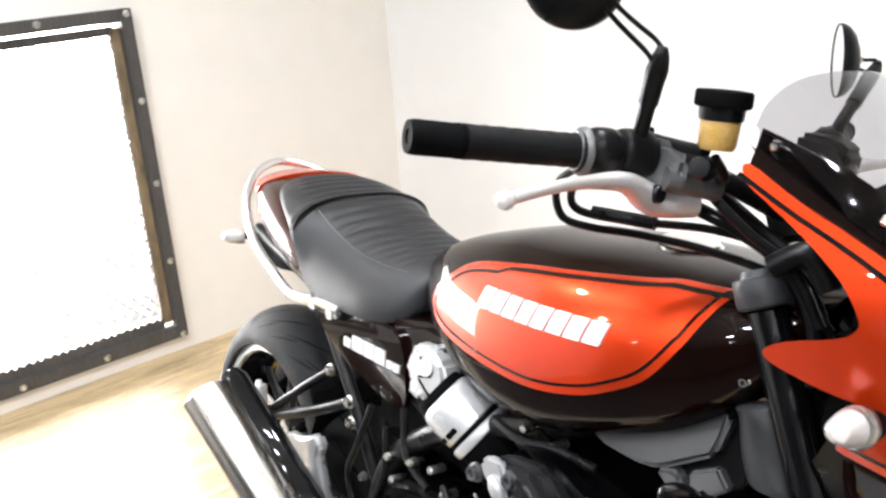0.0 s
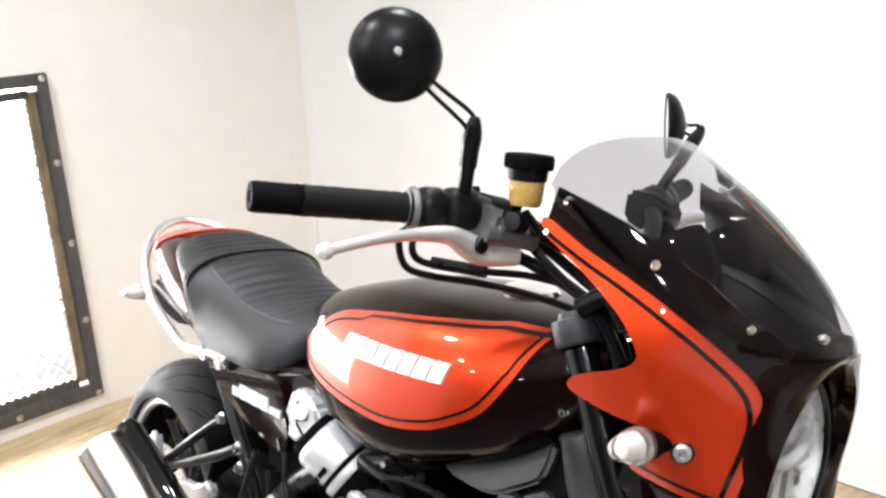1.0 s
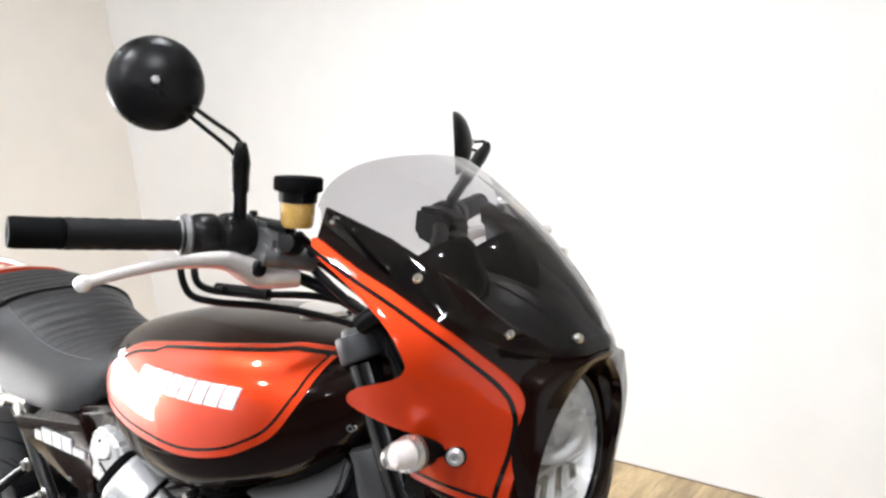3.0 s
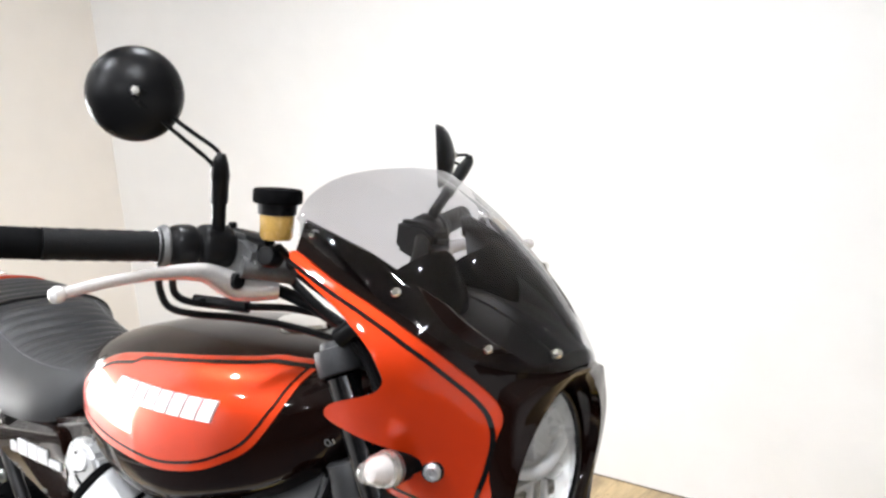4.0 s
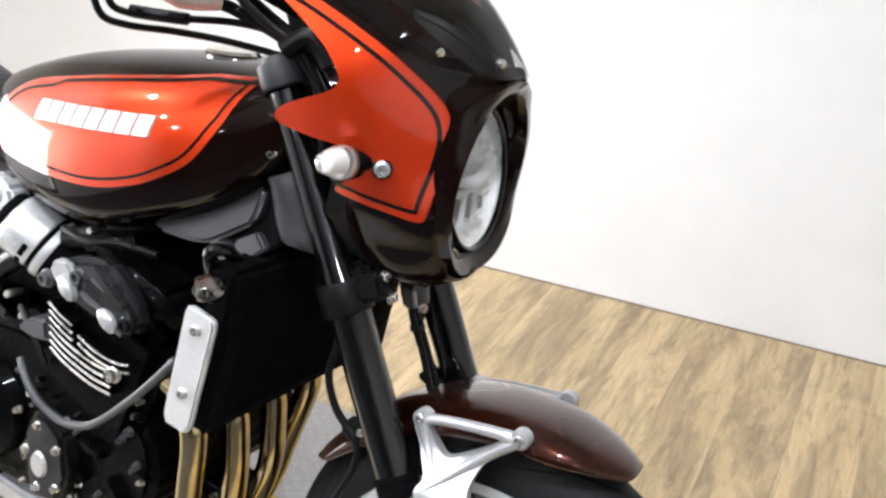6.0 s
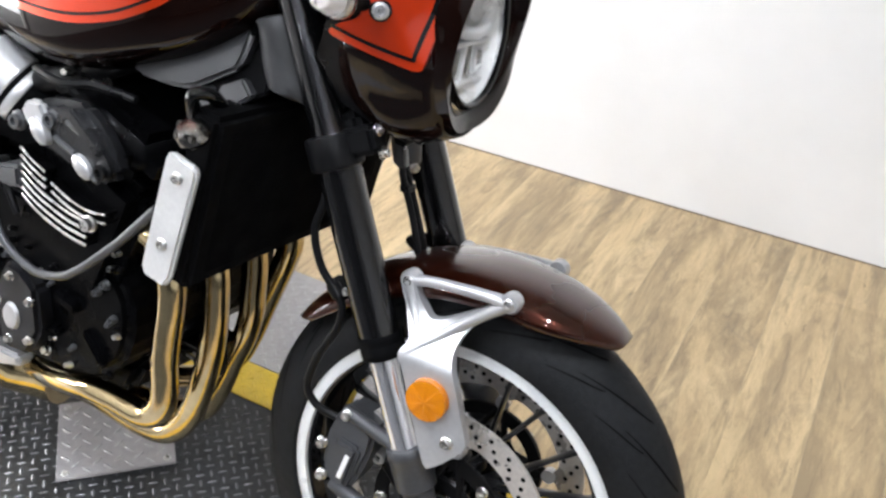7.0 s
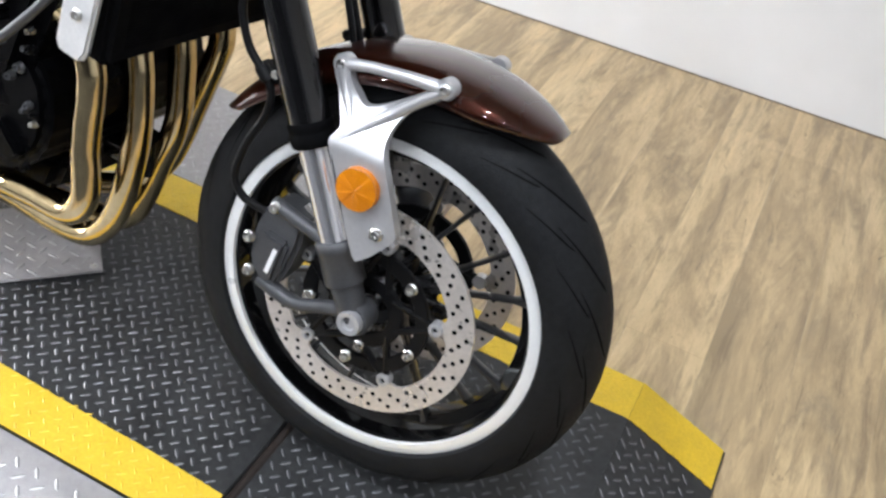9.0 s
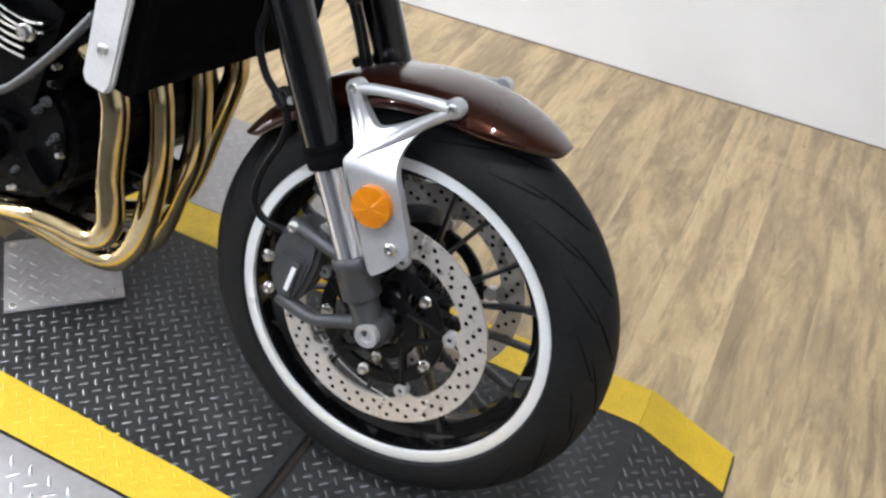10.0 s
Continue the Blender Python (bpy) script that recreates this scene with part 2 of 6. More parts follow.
# ---- building tools ----
def put(name, bm, material, sharp=38):
    me = bpy.data.meshes.new(name)
    bmesh.ops.recalc_face_normals(bm, faces=bm.faces)
    bm.to_mesh(me)
    bm.free()
    me.materials.append(material)
    me.shade_smooth()
    me.set_sharp_from_angle(angle=radians(sharp))
    return new(name, me)


def part(name, bm, material, parent, label="", sharp=38, at=None):
    ob = put(name, bm, material, sharp)
    ob.parent = parent
    if at is not None:
        ob.matrix_basis = at
    return tagged(ob, label) if label else ob


def again(ob, m):
    """The same piece once more under the same parent."""
    o = ob.copy()
    scene.collection.objects.link(o)
    o.matrix_basis = m
    return o


def catmull(pts, n, closed=False):
    p = [Vector(v) for v in pts]
    out, c = [], len(p)
    for i in range(c if closed else c - 1):
        a, b, d, e = (p[(i + k) % c] if closed else p[min(max(i + k, 0), c - 1)] for k in (-1, 0, 1, 2))
        for j in range(n):
            t = j / n
            out.append(0.5 * (2 * b + (d - a) * t + (2 * a - 5 * b + 4 * d - e) * t * t + (3 * b - a - 3 * d + e) * t ** 3))
    if not closed:
        out.append(p[-1])
    return out


def rings(bm, loops, closed_u=True, cap=True):
    vs = [[bm.verts.new(v) for v in lp] for lp in loops]
    n = len(vs[0])
    for a, b in zip(vs, vs[1:]):
        for i in range(n if closed_u else n - 1):
            bm.faces.new((a[i], a[(i + 1) % n], b[(i + 1) % n], b[i]))
    if cap and closed_u:
        bm.faces.new(vs[0][::-1])
        bm.faces.new(vs[-1])
    return vs


def tube(pts, r, n=12, fine=6, closed=False, radii=None):
    """A round tube along a smooth curve through the points."""
    path = catmull(pts, fine, closed) if fine > 1 else [Vector(v) for v in pts]
    bm = bmesh.new()
    loops, c = [], len(path)
    side = None
    for i, v in enumerate(path):
        nxt, prv = (path[(i + 1) % c], path[i - 1]) if closed else (path[min(i + 1, c - 1)], path[max(i - 1, 0)])
        d = (nxt - prv).normalized()
        if side is None:
            side = d.orthogonal().normalized()
        side = (side - d * side.dot(d)).normalized()
        up = d.cross(side)
        if radii:
            f = i / (c - 1) * (len(radii) - 1)
            k = min(int(f), len(radii) - 2)
            rad = radii[k] + (radii[k + 1] - radii[k]) * (f - k)
        else:
            rad = r
        loops.append([v + rad * (side * math.cos(a) + up * math.sin(a)) for a in (2 * math.pi * j / n for j in range(n))])
    if closed:
        loops.append(loops[0])
    rings(bm, loops, cap=not closed)
    if closed:
        bmesh.ops.remove_doubles(bm, verts=bm.verts, dist=1e-6)
    return bm


def lathe(profile, o=(0, 0, 0), axis=(0, 0, 1), n=32):
    """A turned body: (radius, height) pairs about an axis."""
    bm = bmesh.new()
    d = Vector(axis).normalized()
    u = d.orthogonal().normalized()
    w = d.cross(u)
    prev = None
    for r, h in profile:
        c = Vector(o) + d * h
        ring = [bm.verts.new(c)] if r < 1e-5 else [bm.verts.new(c + r * (u * math.cos(a) + w * math.sin(a))) for a in (2 * math.pi * j / n for j in range(n))]
        if prev is not None:
            for j in range(n):
                k = (j + 1) % n
                q = [prev[j % len(prev)], prev[k % len(prev)], ring[k % len(ring)], ring[j % len(ring)]]
                q = list(dict.fromkeys(q))
                if len(q) > 2:
                    bm.faces.new(q)
        prev = ring
    return bm


def slab(poly, y0, y1, bevel=0.004, seg=2):
    """A plate cut to an outline in the x-z plane, between two y, with rounded edges."""
    bm = bmesh.new()
    f = bm.faces.new([bm.verts.new((x, y0, z)) for x, z in poly])
    ex = bmesh.ops.extrude_face_region(bm, geom=[f])
    bmesh.ops.translate(bm, verts=[v for v in ex["geom"] if isinstance(v, bmesh.types.BMVert)], vec=(0, y1 - y0, 0))
    if bevel:
        bmesh.ops.bevel(bm, geom=list(bm.edges), offset=bevel, segments=seg, affect="EDGES", clamp_overlap=True)
    return bm


def box(c, size, bevel=0.004, turn=(0, 0, 0), seg=2):
    bm = bmesh.new()
    bmesh.ops.create_cube(bm, size=1.0)
    bmesh.ops.scale(bm, verts=bm.verts, vec=size)
    if bevel:
        bmesh.ops.bevel(bm, geom=list(bm.edges), offset=bevel, segments=seg, affect="EDGES", clamp_overlap=True)
    bm.transform(pose(*c, *turn))
    return bm


def join(*bms):
    """Several shapes of one part in one mesh."""
    base = bms[0]
    for b in bms[1:]:
        me = bpy.data.meshes.new("tmp")
        b.to_mesh(me)
        b.free()
        base.from_mesh(me)
        bpy.data.meshes.remove(me)
    return base


def panel(poly, surf, off, thick=0.003, step=0.012):
    """A skin over an outline in the x-z plane, laid on the surface y = -surf(x, z) and proud of it by off."""
    bm = bmesh.new()
    bm.faces.new([bm.verts.new((x, 0, z)) for x, z in poly])
    xs, zs = [p[0] for p in poly], [p[1] for p in poly]
    for ax, lo, hi in ((0, min(xs), max(xs)), (2, min(zs), max(zs))):
        k = math.ceil(lo / step) * step
        while k < hi:
            co, no = [0, 0, 0], [0, 0, 0]
            co[ax], no[ax] = k, 1
            bmesh.ops.bisect_plane(bm, geom=list(bm.verts) + list(bm.edges) + list(bm.faces), plane_co=co, plane_no=no, dist=1e-6)
            k += step
    for v in bm.verts:
        v.co.y = -surf(v.co.x, v.co.z) - off
    bmesh.ops.recalc_face_normals(bm, faces=bm.faces)
    if sum(f.normal.y * f.calc_area() for f in bm.faces) > 0:
        bmesh.ops.reverse_faces(bm, faces=bm.faces)
    if thick:
        ex = bmesh.ops.extrude_face_region(bm, geom=list(bm.faces))
        bmesh.ops.translate(bm, verts=[v for v in ex["geom"] if isinstance(v, bmesh.types.BMVert)], vec=(0, thick, 0))
    return bm


def ribbon(path, width, surf, off, closed=False):
    """A narrow painted line along a path in the x-z plane, on the surface y = -surf."""
    bm = bmesh.new()
    c, rows = len(path), []
    for i in range(c):
        a, b = (path[i - 1], path[(i + 1) % c]) if closed else (path[max(i - 1, 0)], path[min(i + 1, c - 1)])
        d = Vector((b[0] - a[0], b[1] - a[1])).normalized()
        nx, nz = -d.y * width / 2, d.x * width / 2
        rows.append([bm.verts.new((x, -surf(x, z) - off, z)) for x, z in ((path[i][0] + nx, path[i][1] + nz), (path[i][0] - nx, path[i][1] - nz))])
    for i in range(c if closed else c - 1):
        a, b = rows[i], rows[(i + 1) % c]
        bm.faces.new((a[0], a[1], b[1], b[0]))
    return bm


def inset(poly, d):
    """The outline moved inwards by d (for outlines without tight corners)."""
    area = sum(a[0] * b[1] - b[0] * a[1] for a, b in zip(poly, poly[1:] + poly[:1]))
    s, out = (1 if area > 0 else -1), []
    for i, p in enumerate(poly):
        a, b = poly[i - 1], poly[(i + 1) % len(poly)]
        t = Vector((b[0] - a[0], b[1] - a[1])).normalized()
        out.append((p[0] - t.y * s * d, p[1] + t.x * s * d))
    return out


def curve2(pts, n, closed=True):
    return [(v.x, v.y) for v in catmull([(x, z, 0) for x, z in pts], n, closed)]


def lerp_table(table, x):
    """Smooth interpolation in rows of (x, values...), sorted by x."""
    t = sorted(table)
    x = min(max(x, t[0][0]), t[-1][0])
    for i in range(len(t) - 1):
        if x <= t[i + 1][0]:
            break
    p = [t[min(max(i + k, 0), len(t) - 1)] for k in (-1, 0, 1, 2)]
    h = p[2][0] - p[1][0]
    u = (x - p[1][0]) / h if h else 0.0
    out = []
    for k in range(1, len(t[0])):
        m0 = (p[2][k] - p[0][k]) / (p[2][0] - p[0][0]) * h
        m1 = (p[3][k] - p[1][k]) / (p[3][0] - p[1][0]) * h
        out.append((2 * u ** 3 - 3 * u * u + 1) * p[1][k] + (u ** 3 - 2 * u * u + u) * m0 + (-2 * u ** 3 + 3 * u * u) * p[2][k] + (u ** 3 - u * u) * m1)
    return out


def bolt(o, axis, r, h=0.006):
    bm = lathe([(0, -0.004), (r * 1.25, -0.004), (r * 1.3, 0), (r, h * 0.25), (r * 0.95, h), (r * 0.55, h), (r * 0.5, h * 0.45), (0, h * 0.45)], o, axis, 12)
    return bm


def mirrored(bm):
    b = bm.copy()
    bmesh.ops.scale(b, verts=b.verts, vec=(1, -1, 1))
    bmesh.ops.reverse_faces(b, faces=b.faces)
    return b

# ---- the room ----
def wall_line(x):
    return 1.697 + 0.012 * (x - 0.5)


def structure(name, bm, material, label, sharp=38):
    return tagged(put(name, bm, material, sharp), label, kind="structure")


XR, XF, YB = -2.87, 3.6, -7.2
angle = math.degrees(math.atan(0.012))
ym = wall_line(0.35)
structure("wall_north", box((0.35, ym + 0.06, 1.3), (6.7, 0.12, 2.92), 0, (0, 0, angle)), WALL, "plain white painted showroom wall beside the motorcycle")
# Thin dark strip along the line where wall and floor meet.
structure("foot_strip", box((0.4, wall_line(0.4) - 0.002, FLOOR + 0.001), (6.2, 0.006, 0.0035), 0.0005, (0, 0, angle)), mat("dark_foot_strip", (0.17, 0.135, 0.095), 0.8, 0.0, 0.4, 20), "thin dark strip along the foot of the white wall")
# Unseen wall behind the camera, dark to hold down bounce and reflections.
structure("wall_south", box((0.35, YB - 0.06, 1.3), (6.7, 0.12, 2.92), 0), DIM_WALL, "unseen plain dark grey wall that keeps the reflections dark")
# Unseen wall ahead of the bike, white to throw light into its front.
structure("wall_east", box((XF + 0.06, -2.7, 1.3), (0.12, 9.2, 2.92), 0), WALL, "unseen plain white end wall that brightens the bike's front")
WY0, WY1, WZ0, WZ1 = -1.00, 0.474, 0.026, 1.100
wall_parts = [box((XR - 0.06, (YB + WY0) / 2, 1.3), (0.12, WY0 - YB, 2.92), 0), box((XR - 0.06, (WY1 + 1.66) / 2, 1.3), (0.12, 1.66 - WY1, 2.92), 0),
              box((XR - 0.06, (WY0 + WY1) / 2, (WZ0 + FLOOR - 0.08) / 2), (0.12, WY1 - WY0, WZ0 - FLOOR + 0.08), 0),
              box((XR - 0.06, (WY0 + WY1) / 2, (WZ1 + 2.76) / 2), (0.12, WY1 - WY0, 2.76 - WZ1), 0)]
structure("wall_west", join(*wall_parts), WALL_B, "cream painted wall with a mesh-guarded window opening")
splay = bmesh.new()
rings(splay, [[Vector((x, y, z)) for x, y in ((XR, 1.553), (-1.85, wall_line(-1.85)), (-1.85, wall_line(-1.85) + 0.05), (XR, 1.68))] for z in (FLOOR - 0.05, 2.752)])
structure("wall_corner", splay, WALL, "plain white wall piece splayed into the corner")
structure("ceiling", box((0.35, -2.75, CEIL + 0.05), (6.8, 9.3, 0.1), 0), CEILING, "flat off-white ceiling")

# window: timber frame, steel mesh, daylight outside
window = tagged(new("window_1"), "bright window behind expanded steel mesh in a black bolted timber frame", kind="structure")
fw, fl = 0.040, 0.048
for name, c, s in (("window_frame", (XR + 0.012, WY1 + fw / 2, (WZ0 - fl + WZ1 + fw) / 2), (0.03, fw, WZ1 - WZ0 + fw + fl)),
                   ("window_frame", (XR + 0.012, WY0 - fw / 2, (WZ0 - fl + WZ1 + fw) / 2), (0.03, fw, WZ1 - WZ0 + fw + fl)),
                   ("window_frame", (XR + 0.0115, (WY0 + WY1) / 2, WZ1 + fw / 2), (0.028, WY1 - WY0, fw)),
                   ("window_frame", (XR + 0.0115, (WY0 + WY1) / 2, WZ0 - fl / 2), (0.028, WY1 - WY0, fl))):
    part(name, box(c, s, 0.003), FRAME_WOOD, window)
for y, z in [(0.495, -0.010 + 0.2835 * k) for k in range(5)] + [(0.213 - 0.283 * k, zz) for k in range(5) for zz in (-0.002, 1.124)]:
    part("frame_bolt", bolt((0, 0, 0), (1, 0, 0), 0.009, 0.005), STEEL, window, at=pose(XR + 0.028, y, z))
# inner stops: bare timber at the side, a dark rail below a slit of daylight at the head
part("jamb", box((XR - 0.012, 0.4555, 0.560), (0.030, 0.036, 1.040), 0.002), mat("brown_timber_jamb", (0.20, 0.145, 0.085), 0.6, 0, 0.7, 7, 0.3, 80, stretch=(1, 1, 0.25)), window, "bare brown weathered timber stop")
part("head_rail", box((XR - 0.012, -0.27, 1.0735), (0.030, 1.44, 0.027), 0.002), FRAME_WOOD, window)
# toothed edge of the mesh along the side and the foot
edge = bmesh.new()
loops = []
for k in range(401):
    z = WZ0 + 0.030 + (1.064 - WZ0 - 0.030) * k / 400
    ye = 0.4385 - 0.006 * abs(math.sin(math.pi * k / 9.0))
    loops.append([Vector((XR + 0.001, 0.4405, z)), Vector((XR + 0.001, ye, z)), Vector((XR + 0.005, ye, z)), Vector((XR + 0.005, 0.4405, z))])
rings(edge, loops)
part("mesh_edge", edge, MESH_STEEL, window, "dark toothed mesh edge")
edge = bmesh.new()
loops = []
for k in range(361):
    y = WY0 + 0.004 + (0.436 - WY0) * k / 360
    ze = WZ0 + 0.030 + 0.010 * abs(math.sin(math.pi * k / 7.0))
    loops.append([Vector((XR + 0.001, y, WZ0 - 0.002)), Vector((XR + 0.001, y, ze)), Vector((XR + 0.006, y, ze)), Vector((XR + 0.006, y, WZ0 - 0.002))])
rings(edge, loops)
part("mesh_edge", edge, FRAME_WOOD, window, "dark toothed mesh edge")
bm = bmesh.new()
pitch_y, pitch_z = 0.042, 0.024
nz = int((WZ1 - WZ0) / pitch_z)
ny = int((WY1 - WY0) / (pitch_y / 2))
for r in range(nz):
    prev = None
    for c in range(ny + 1):
        y = WY0 + c * pitch_y / 2
        z = WZ0 + (r + 0.5) * pitch_z + (pitch_z / 2 if (c + r) % 2 else -pitch_z / 2)
        ring = [bm.verts.new((XR - 0.004, y, z - 0.0021)), bm.verts.new((XR - 0.004, y, z + 0.0021)), bm.verts.new((XR + 0.001, y, z + 0.0021)), bm.verts.new((XR + 0.001, y, z - 0.0021))]
        if prev:
            for k in range(4):
                bm.faces.new((prev[k], prev[(k + 1) % 4], ring[(k + 1) % 4], ring[k]))
        prev = ring
part("mesh_screen", bm, MESH_STEEL, window, "expanded steel mesh")
structure("ground", box((XR - 1.1, -1.0, FLOOR - 0.06), (1.94, 7.0, 0.08), 0), mat("pale_concrete", (0.05, 0.05, 0.05), 0.8, 0, 0.2, 3), "pale concrete ground outside the window")
structure("backdrop", box((XR - 1.9, -1.0, 1.0), (0.02, 7.0, 2.4), 0), DAYLIGHT, "bright white daylight outside the window")

# ceiling lamps; the one at (2.2, -2.4) is an added fill
first = None
for lx, ly in LAMPS:
    if first is None:
        first = tagged(new("ceiling_lamp"), "round white recessed ceiling lamp, switched on", "lamp", "ceiling lamps")
        part("housing", lathe([(0.07, 0), (0.095, 0), (0.098, -0.012), (0.085, -0.022), (0.07, -0.018), (0.07, 0)], n=32), WHITE_TRIM, first)
        part("diffuser", lathe([(0, -0.012), (0.07, -0.012), (0.07, -0.008), (0, -0.008)], n=32), LED, first)
        first.matrix_basis = pose(lx, ly, CEIL)
    else:
        copy_thing(first, pose(lx, ly, CEIL))


# ---- motorcycle lift ----
def lozenges(x0, x1, y0, y1, pitch, height=0.0, slope=None, inner=None, taped=False):
    """Raised bars of tread plate over a rectangle: two square lattices of slanting bars, one between the other.
    inner is the line (y at x = 0, rise) that parts bare plate from tape."""
    verts, faces = [], []
    L, Wd, H = pitch * 0.33, pitch * 0.085, 0.0014
    nx, ny = int((x1 - x0) / pitch), int((y1 - y0) / pitch)
    for i in range(2 * nx):
        for j in range(ny):
            cx, cy = x0 + (i * 0.5 + 0.3) * pitch, y0 + (j + 0.3 + 0.5 * (i % 2)) * pitch
            if cx > x1 - 0.3 * pitch or cy > y1 - 0.3 * pitch:
                continue
            if inner and (cy < inner[0] + inner[1] * cx) != taped:
                continue
            a = radians(45 if i % 2 else 135)
            ca, sa = math.cos(a), math.sin(a)
            k = len(verts)
            for u, v, h in ((-L, 0, 0), (-L * 0.45, -Wd, 0), (L * 0.45, -Wd, 0), (L, 0, 0), (L * 0.45, Wd, 0), (-L * 0.45, Wd, 0), (-L * 0.5, 0, H), (L * 0.5, 0, H)):
                x, y = cx + u * ca - v * sa, cy + u * sa + v * ca
                z = height if slope is None else height + slope * (x - x0)
                verts.append((x, y, z + h))
            faces += [(k, k + 1, k + 6), (k + 1, k + 2, k + 7, k + 6), (k + 2, k + 3, k + 7), (k + 3, k + 4, k + 7), (k + 4, k + 5, k + 6, k + 7), (k + 5, k, k + 6)]
    return verts, faces


def treads(name, spec, material, parent):
    me = bpy.data.meshes.new(name)
    me.from_pydata(*[spec[0], [], spec[1]])
    me.materials.append(material)
    ob = new(name, me)
    ob.parent = parent
    return tagged(ob, kind="stuff")


lift = tagged(new("motorcycle_lift"), "low lift table, black tread plate with yellow edge tape", "lift")
HX, BX, EX = -0.105, 0.345, 0.512
Y0, Y1, Y3, Y4, Y5 = -0.50, -0.240, 0.285, 0.375, 0.700
NEAR = (-0.1755, -0.036)    # inner edge of the near tape
XE = -1.76
part("deck", box(((XE + HX - 0.008) / 2, (Y1 + Y4) / 2, -0.02), (HX - 0.008 - XE, Y4 - Y1, 0.04), 0.002), LIFT_BLACK, lift, "worn black painted tread plate")
part("front_flap", box(((HX + BX) / 2 + 0.004, (Y1 + Y4) / 2, -0.02), (BX - HX - 0.008, Y4 - Y1, 0.04), 0.002), LIFT_BLACK, lift, "worn black painted tread plate")
# ramp down to the floor
bm = bmesh.new()
prof = [(BX, 0.0), (EX, FLOOR + 0.008), (EX, FLOOR), (BX, -0.04)]
rings(bm, [[Vector((x, y, z)) for x, z in prof] for y in (Y1, Y4)])
ramp = part("ramp", bm, LIFT_BLACK, lift, "black painted tread plate sloping to the floor")
slope = (FLOOR + 0.008) / (EX - BX)
part("hinge", tube([(HX, Y1 + 0.005, -0.014), (HX, Y4 - 0.005, -0.014)], 0.011, 10, 1), RUST, lift, "rusty hinge in the gap")
rng = random.Random(11)


def tape(x0, x1, edge, other, z=lambda x: 0.0012, n=40):
    """A strip of thin tape; its inner edge is a little ragged."""
    bm = bmesh.new()
    loops = []
    for k in range(n + 1):
        x = x0 + (x1 - x0) * k / n
        ya, yb = edge(x) + rng.uniform(-0.0012, 0.0012), other
        loops.append([Vector((x, ya, z(x))), Vector((x, yb, z(x))), Vector((x, yb, z(x) - 0.002)), Vector((x, ya, z(x) - 0.002))])
    rings(bm, loops)
    return bm


def ramp_z(x):
    return 0.0026 + slope * (x - BX)


for edge, other in ((lambda x: NEAR[0] + NEAR[1] * x, Y1), (lambda x: Y3, Y4)):
    part("edge_tape", tape(XE, HX - 0.009, edge, other), YELLOW, lift, "scuffed yellow tape")
    part("edge_tape", tape(HX + 0.009, BX, edge, other), YELLOW, lift, "scuffed yellow tape")
    part("edge_tape", tape(BX + 0.0005, EX - 0.004, edge, other, ramp_z), YELLOW, lift, "scuffed yellow tape")
for ya, yb in ((Y0, Y1 - 0.003), (Y4 + 0.003, Y5)):
    part("side_wing", box(((XE + HX - 0.05) / 2, (ya + yb) / 2, -0.02), (HX - 0.05 - XE, yb - ya, 0.036), 0.002), LIFT_ALU, lift, "bare aluminium tread plate")
    treads("wing_treads", lozenges(XE, HX - 0.05, ya + 0.005, yb - 0.005, 0.035, -0.002), LIFT_ALU_BAR, lift)
for name, x0, x1, z, sl in (("deck_treads", XE, HX - 0.012, 0.0, None), ("flap_treads", HX + 0.012, BX, 0.0, None), ("ramp_treads", BX, EX - 0.01, 0.0, slope)):
    treads(name, lozenges(x0, x1, Y1, Y3, 0.0275, z, sl, NEAR), LIFT_BAR, lift)
for x0, x1 in ((XE, HX - 0.012), (HX + 0.012, BX)):
    treads("tape_treads", lozenges(x0, x1, Y1, Y3, 0.0275, 0.0006, None, NEAR, True), YELLOW, lift)
    treads("far_tape_treads", lozenges(x0, x1, Y3 + 0.002, Y4, 0.0275, 0.0006), YELLOW, lift)
part("base_frame", box(((XE + HX) / 2, 0.07, (FLOOR - 0.041) / 2), (HX - XE - 0.3, 0.75, -0.041 - FLOOR), 0.004), BLACK_MATT, lift)
part("flap_support", box(((HX + BX) / 2, 0.06, (FLOOR - 0.041) / 2), (0.38, 0.5, -0.041 - FLOOR), 0.004), BLACK_MATT, lift)
# loose aluminium cover in the deck below the engine
PLATE = pose(-0.690, 0.082, 0.005, 0, 0, 45)
part("cover_panel", box((0, 0, 0), (0.197, 0.197, 0.005), 0.0015), LIFT_ALU, lift, "aluminium tread plate cover panel", at=PLATE)
for sx, sy in ((0.084, 0.084), (0.084, -0.084), (-0.084, 0.084), (-0.084, -0.084)):
    part("screw", bolt(PLATE @ Vector((sx, sy, 0.0025)), (0, 0, 1), 0.005, 0.003), STEEL, lift)
treads("cover_treads", lozenges(-0.094, 0.094, -0.094, 0.094, 0.035, 0.0025), LIFT_ALU_BAR, lift).matrix_basis = PLATE

# ---- motorcycle: frame of reference ----
# x ahead, y to its left, z up from its tyre line; it leans on its side stand, the bars turned a little
LEAN, PITCH, TURNED = 11.012, 0.55, 5.0
OFF = Vector((-0.00288, -0.01146, 0.00112))
RAKE = radians(25)
STEER_AXIS = Vector((-math.sin(RAKE), 0, math.cos(RAKE)))
pivot = Vector((-0.035 / math.cos(RAKE), 0, 0.3))
STEER = Matrix.Translation(pivot) @ Matrix.Rotation(radians(TURNED), 4, STEER_AXIS) @ Matrix.Translation(-pivot)
ROOT = Matrix.Translation(OFF) @ pose(0, 0, 0, -LEAN, 0, 0) @ pose(0, 0, 0, 0, PITCH, 0) @ STEER.inverted()
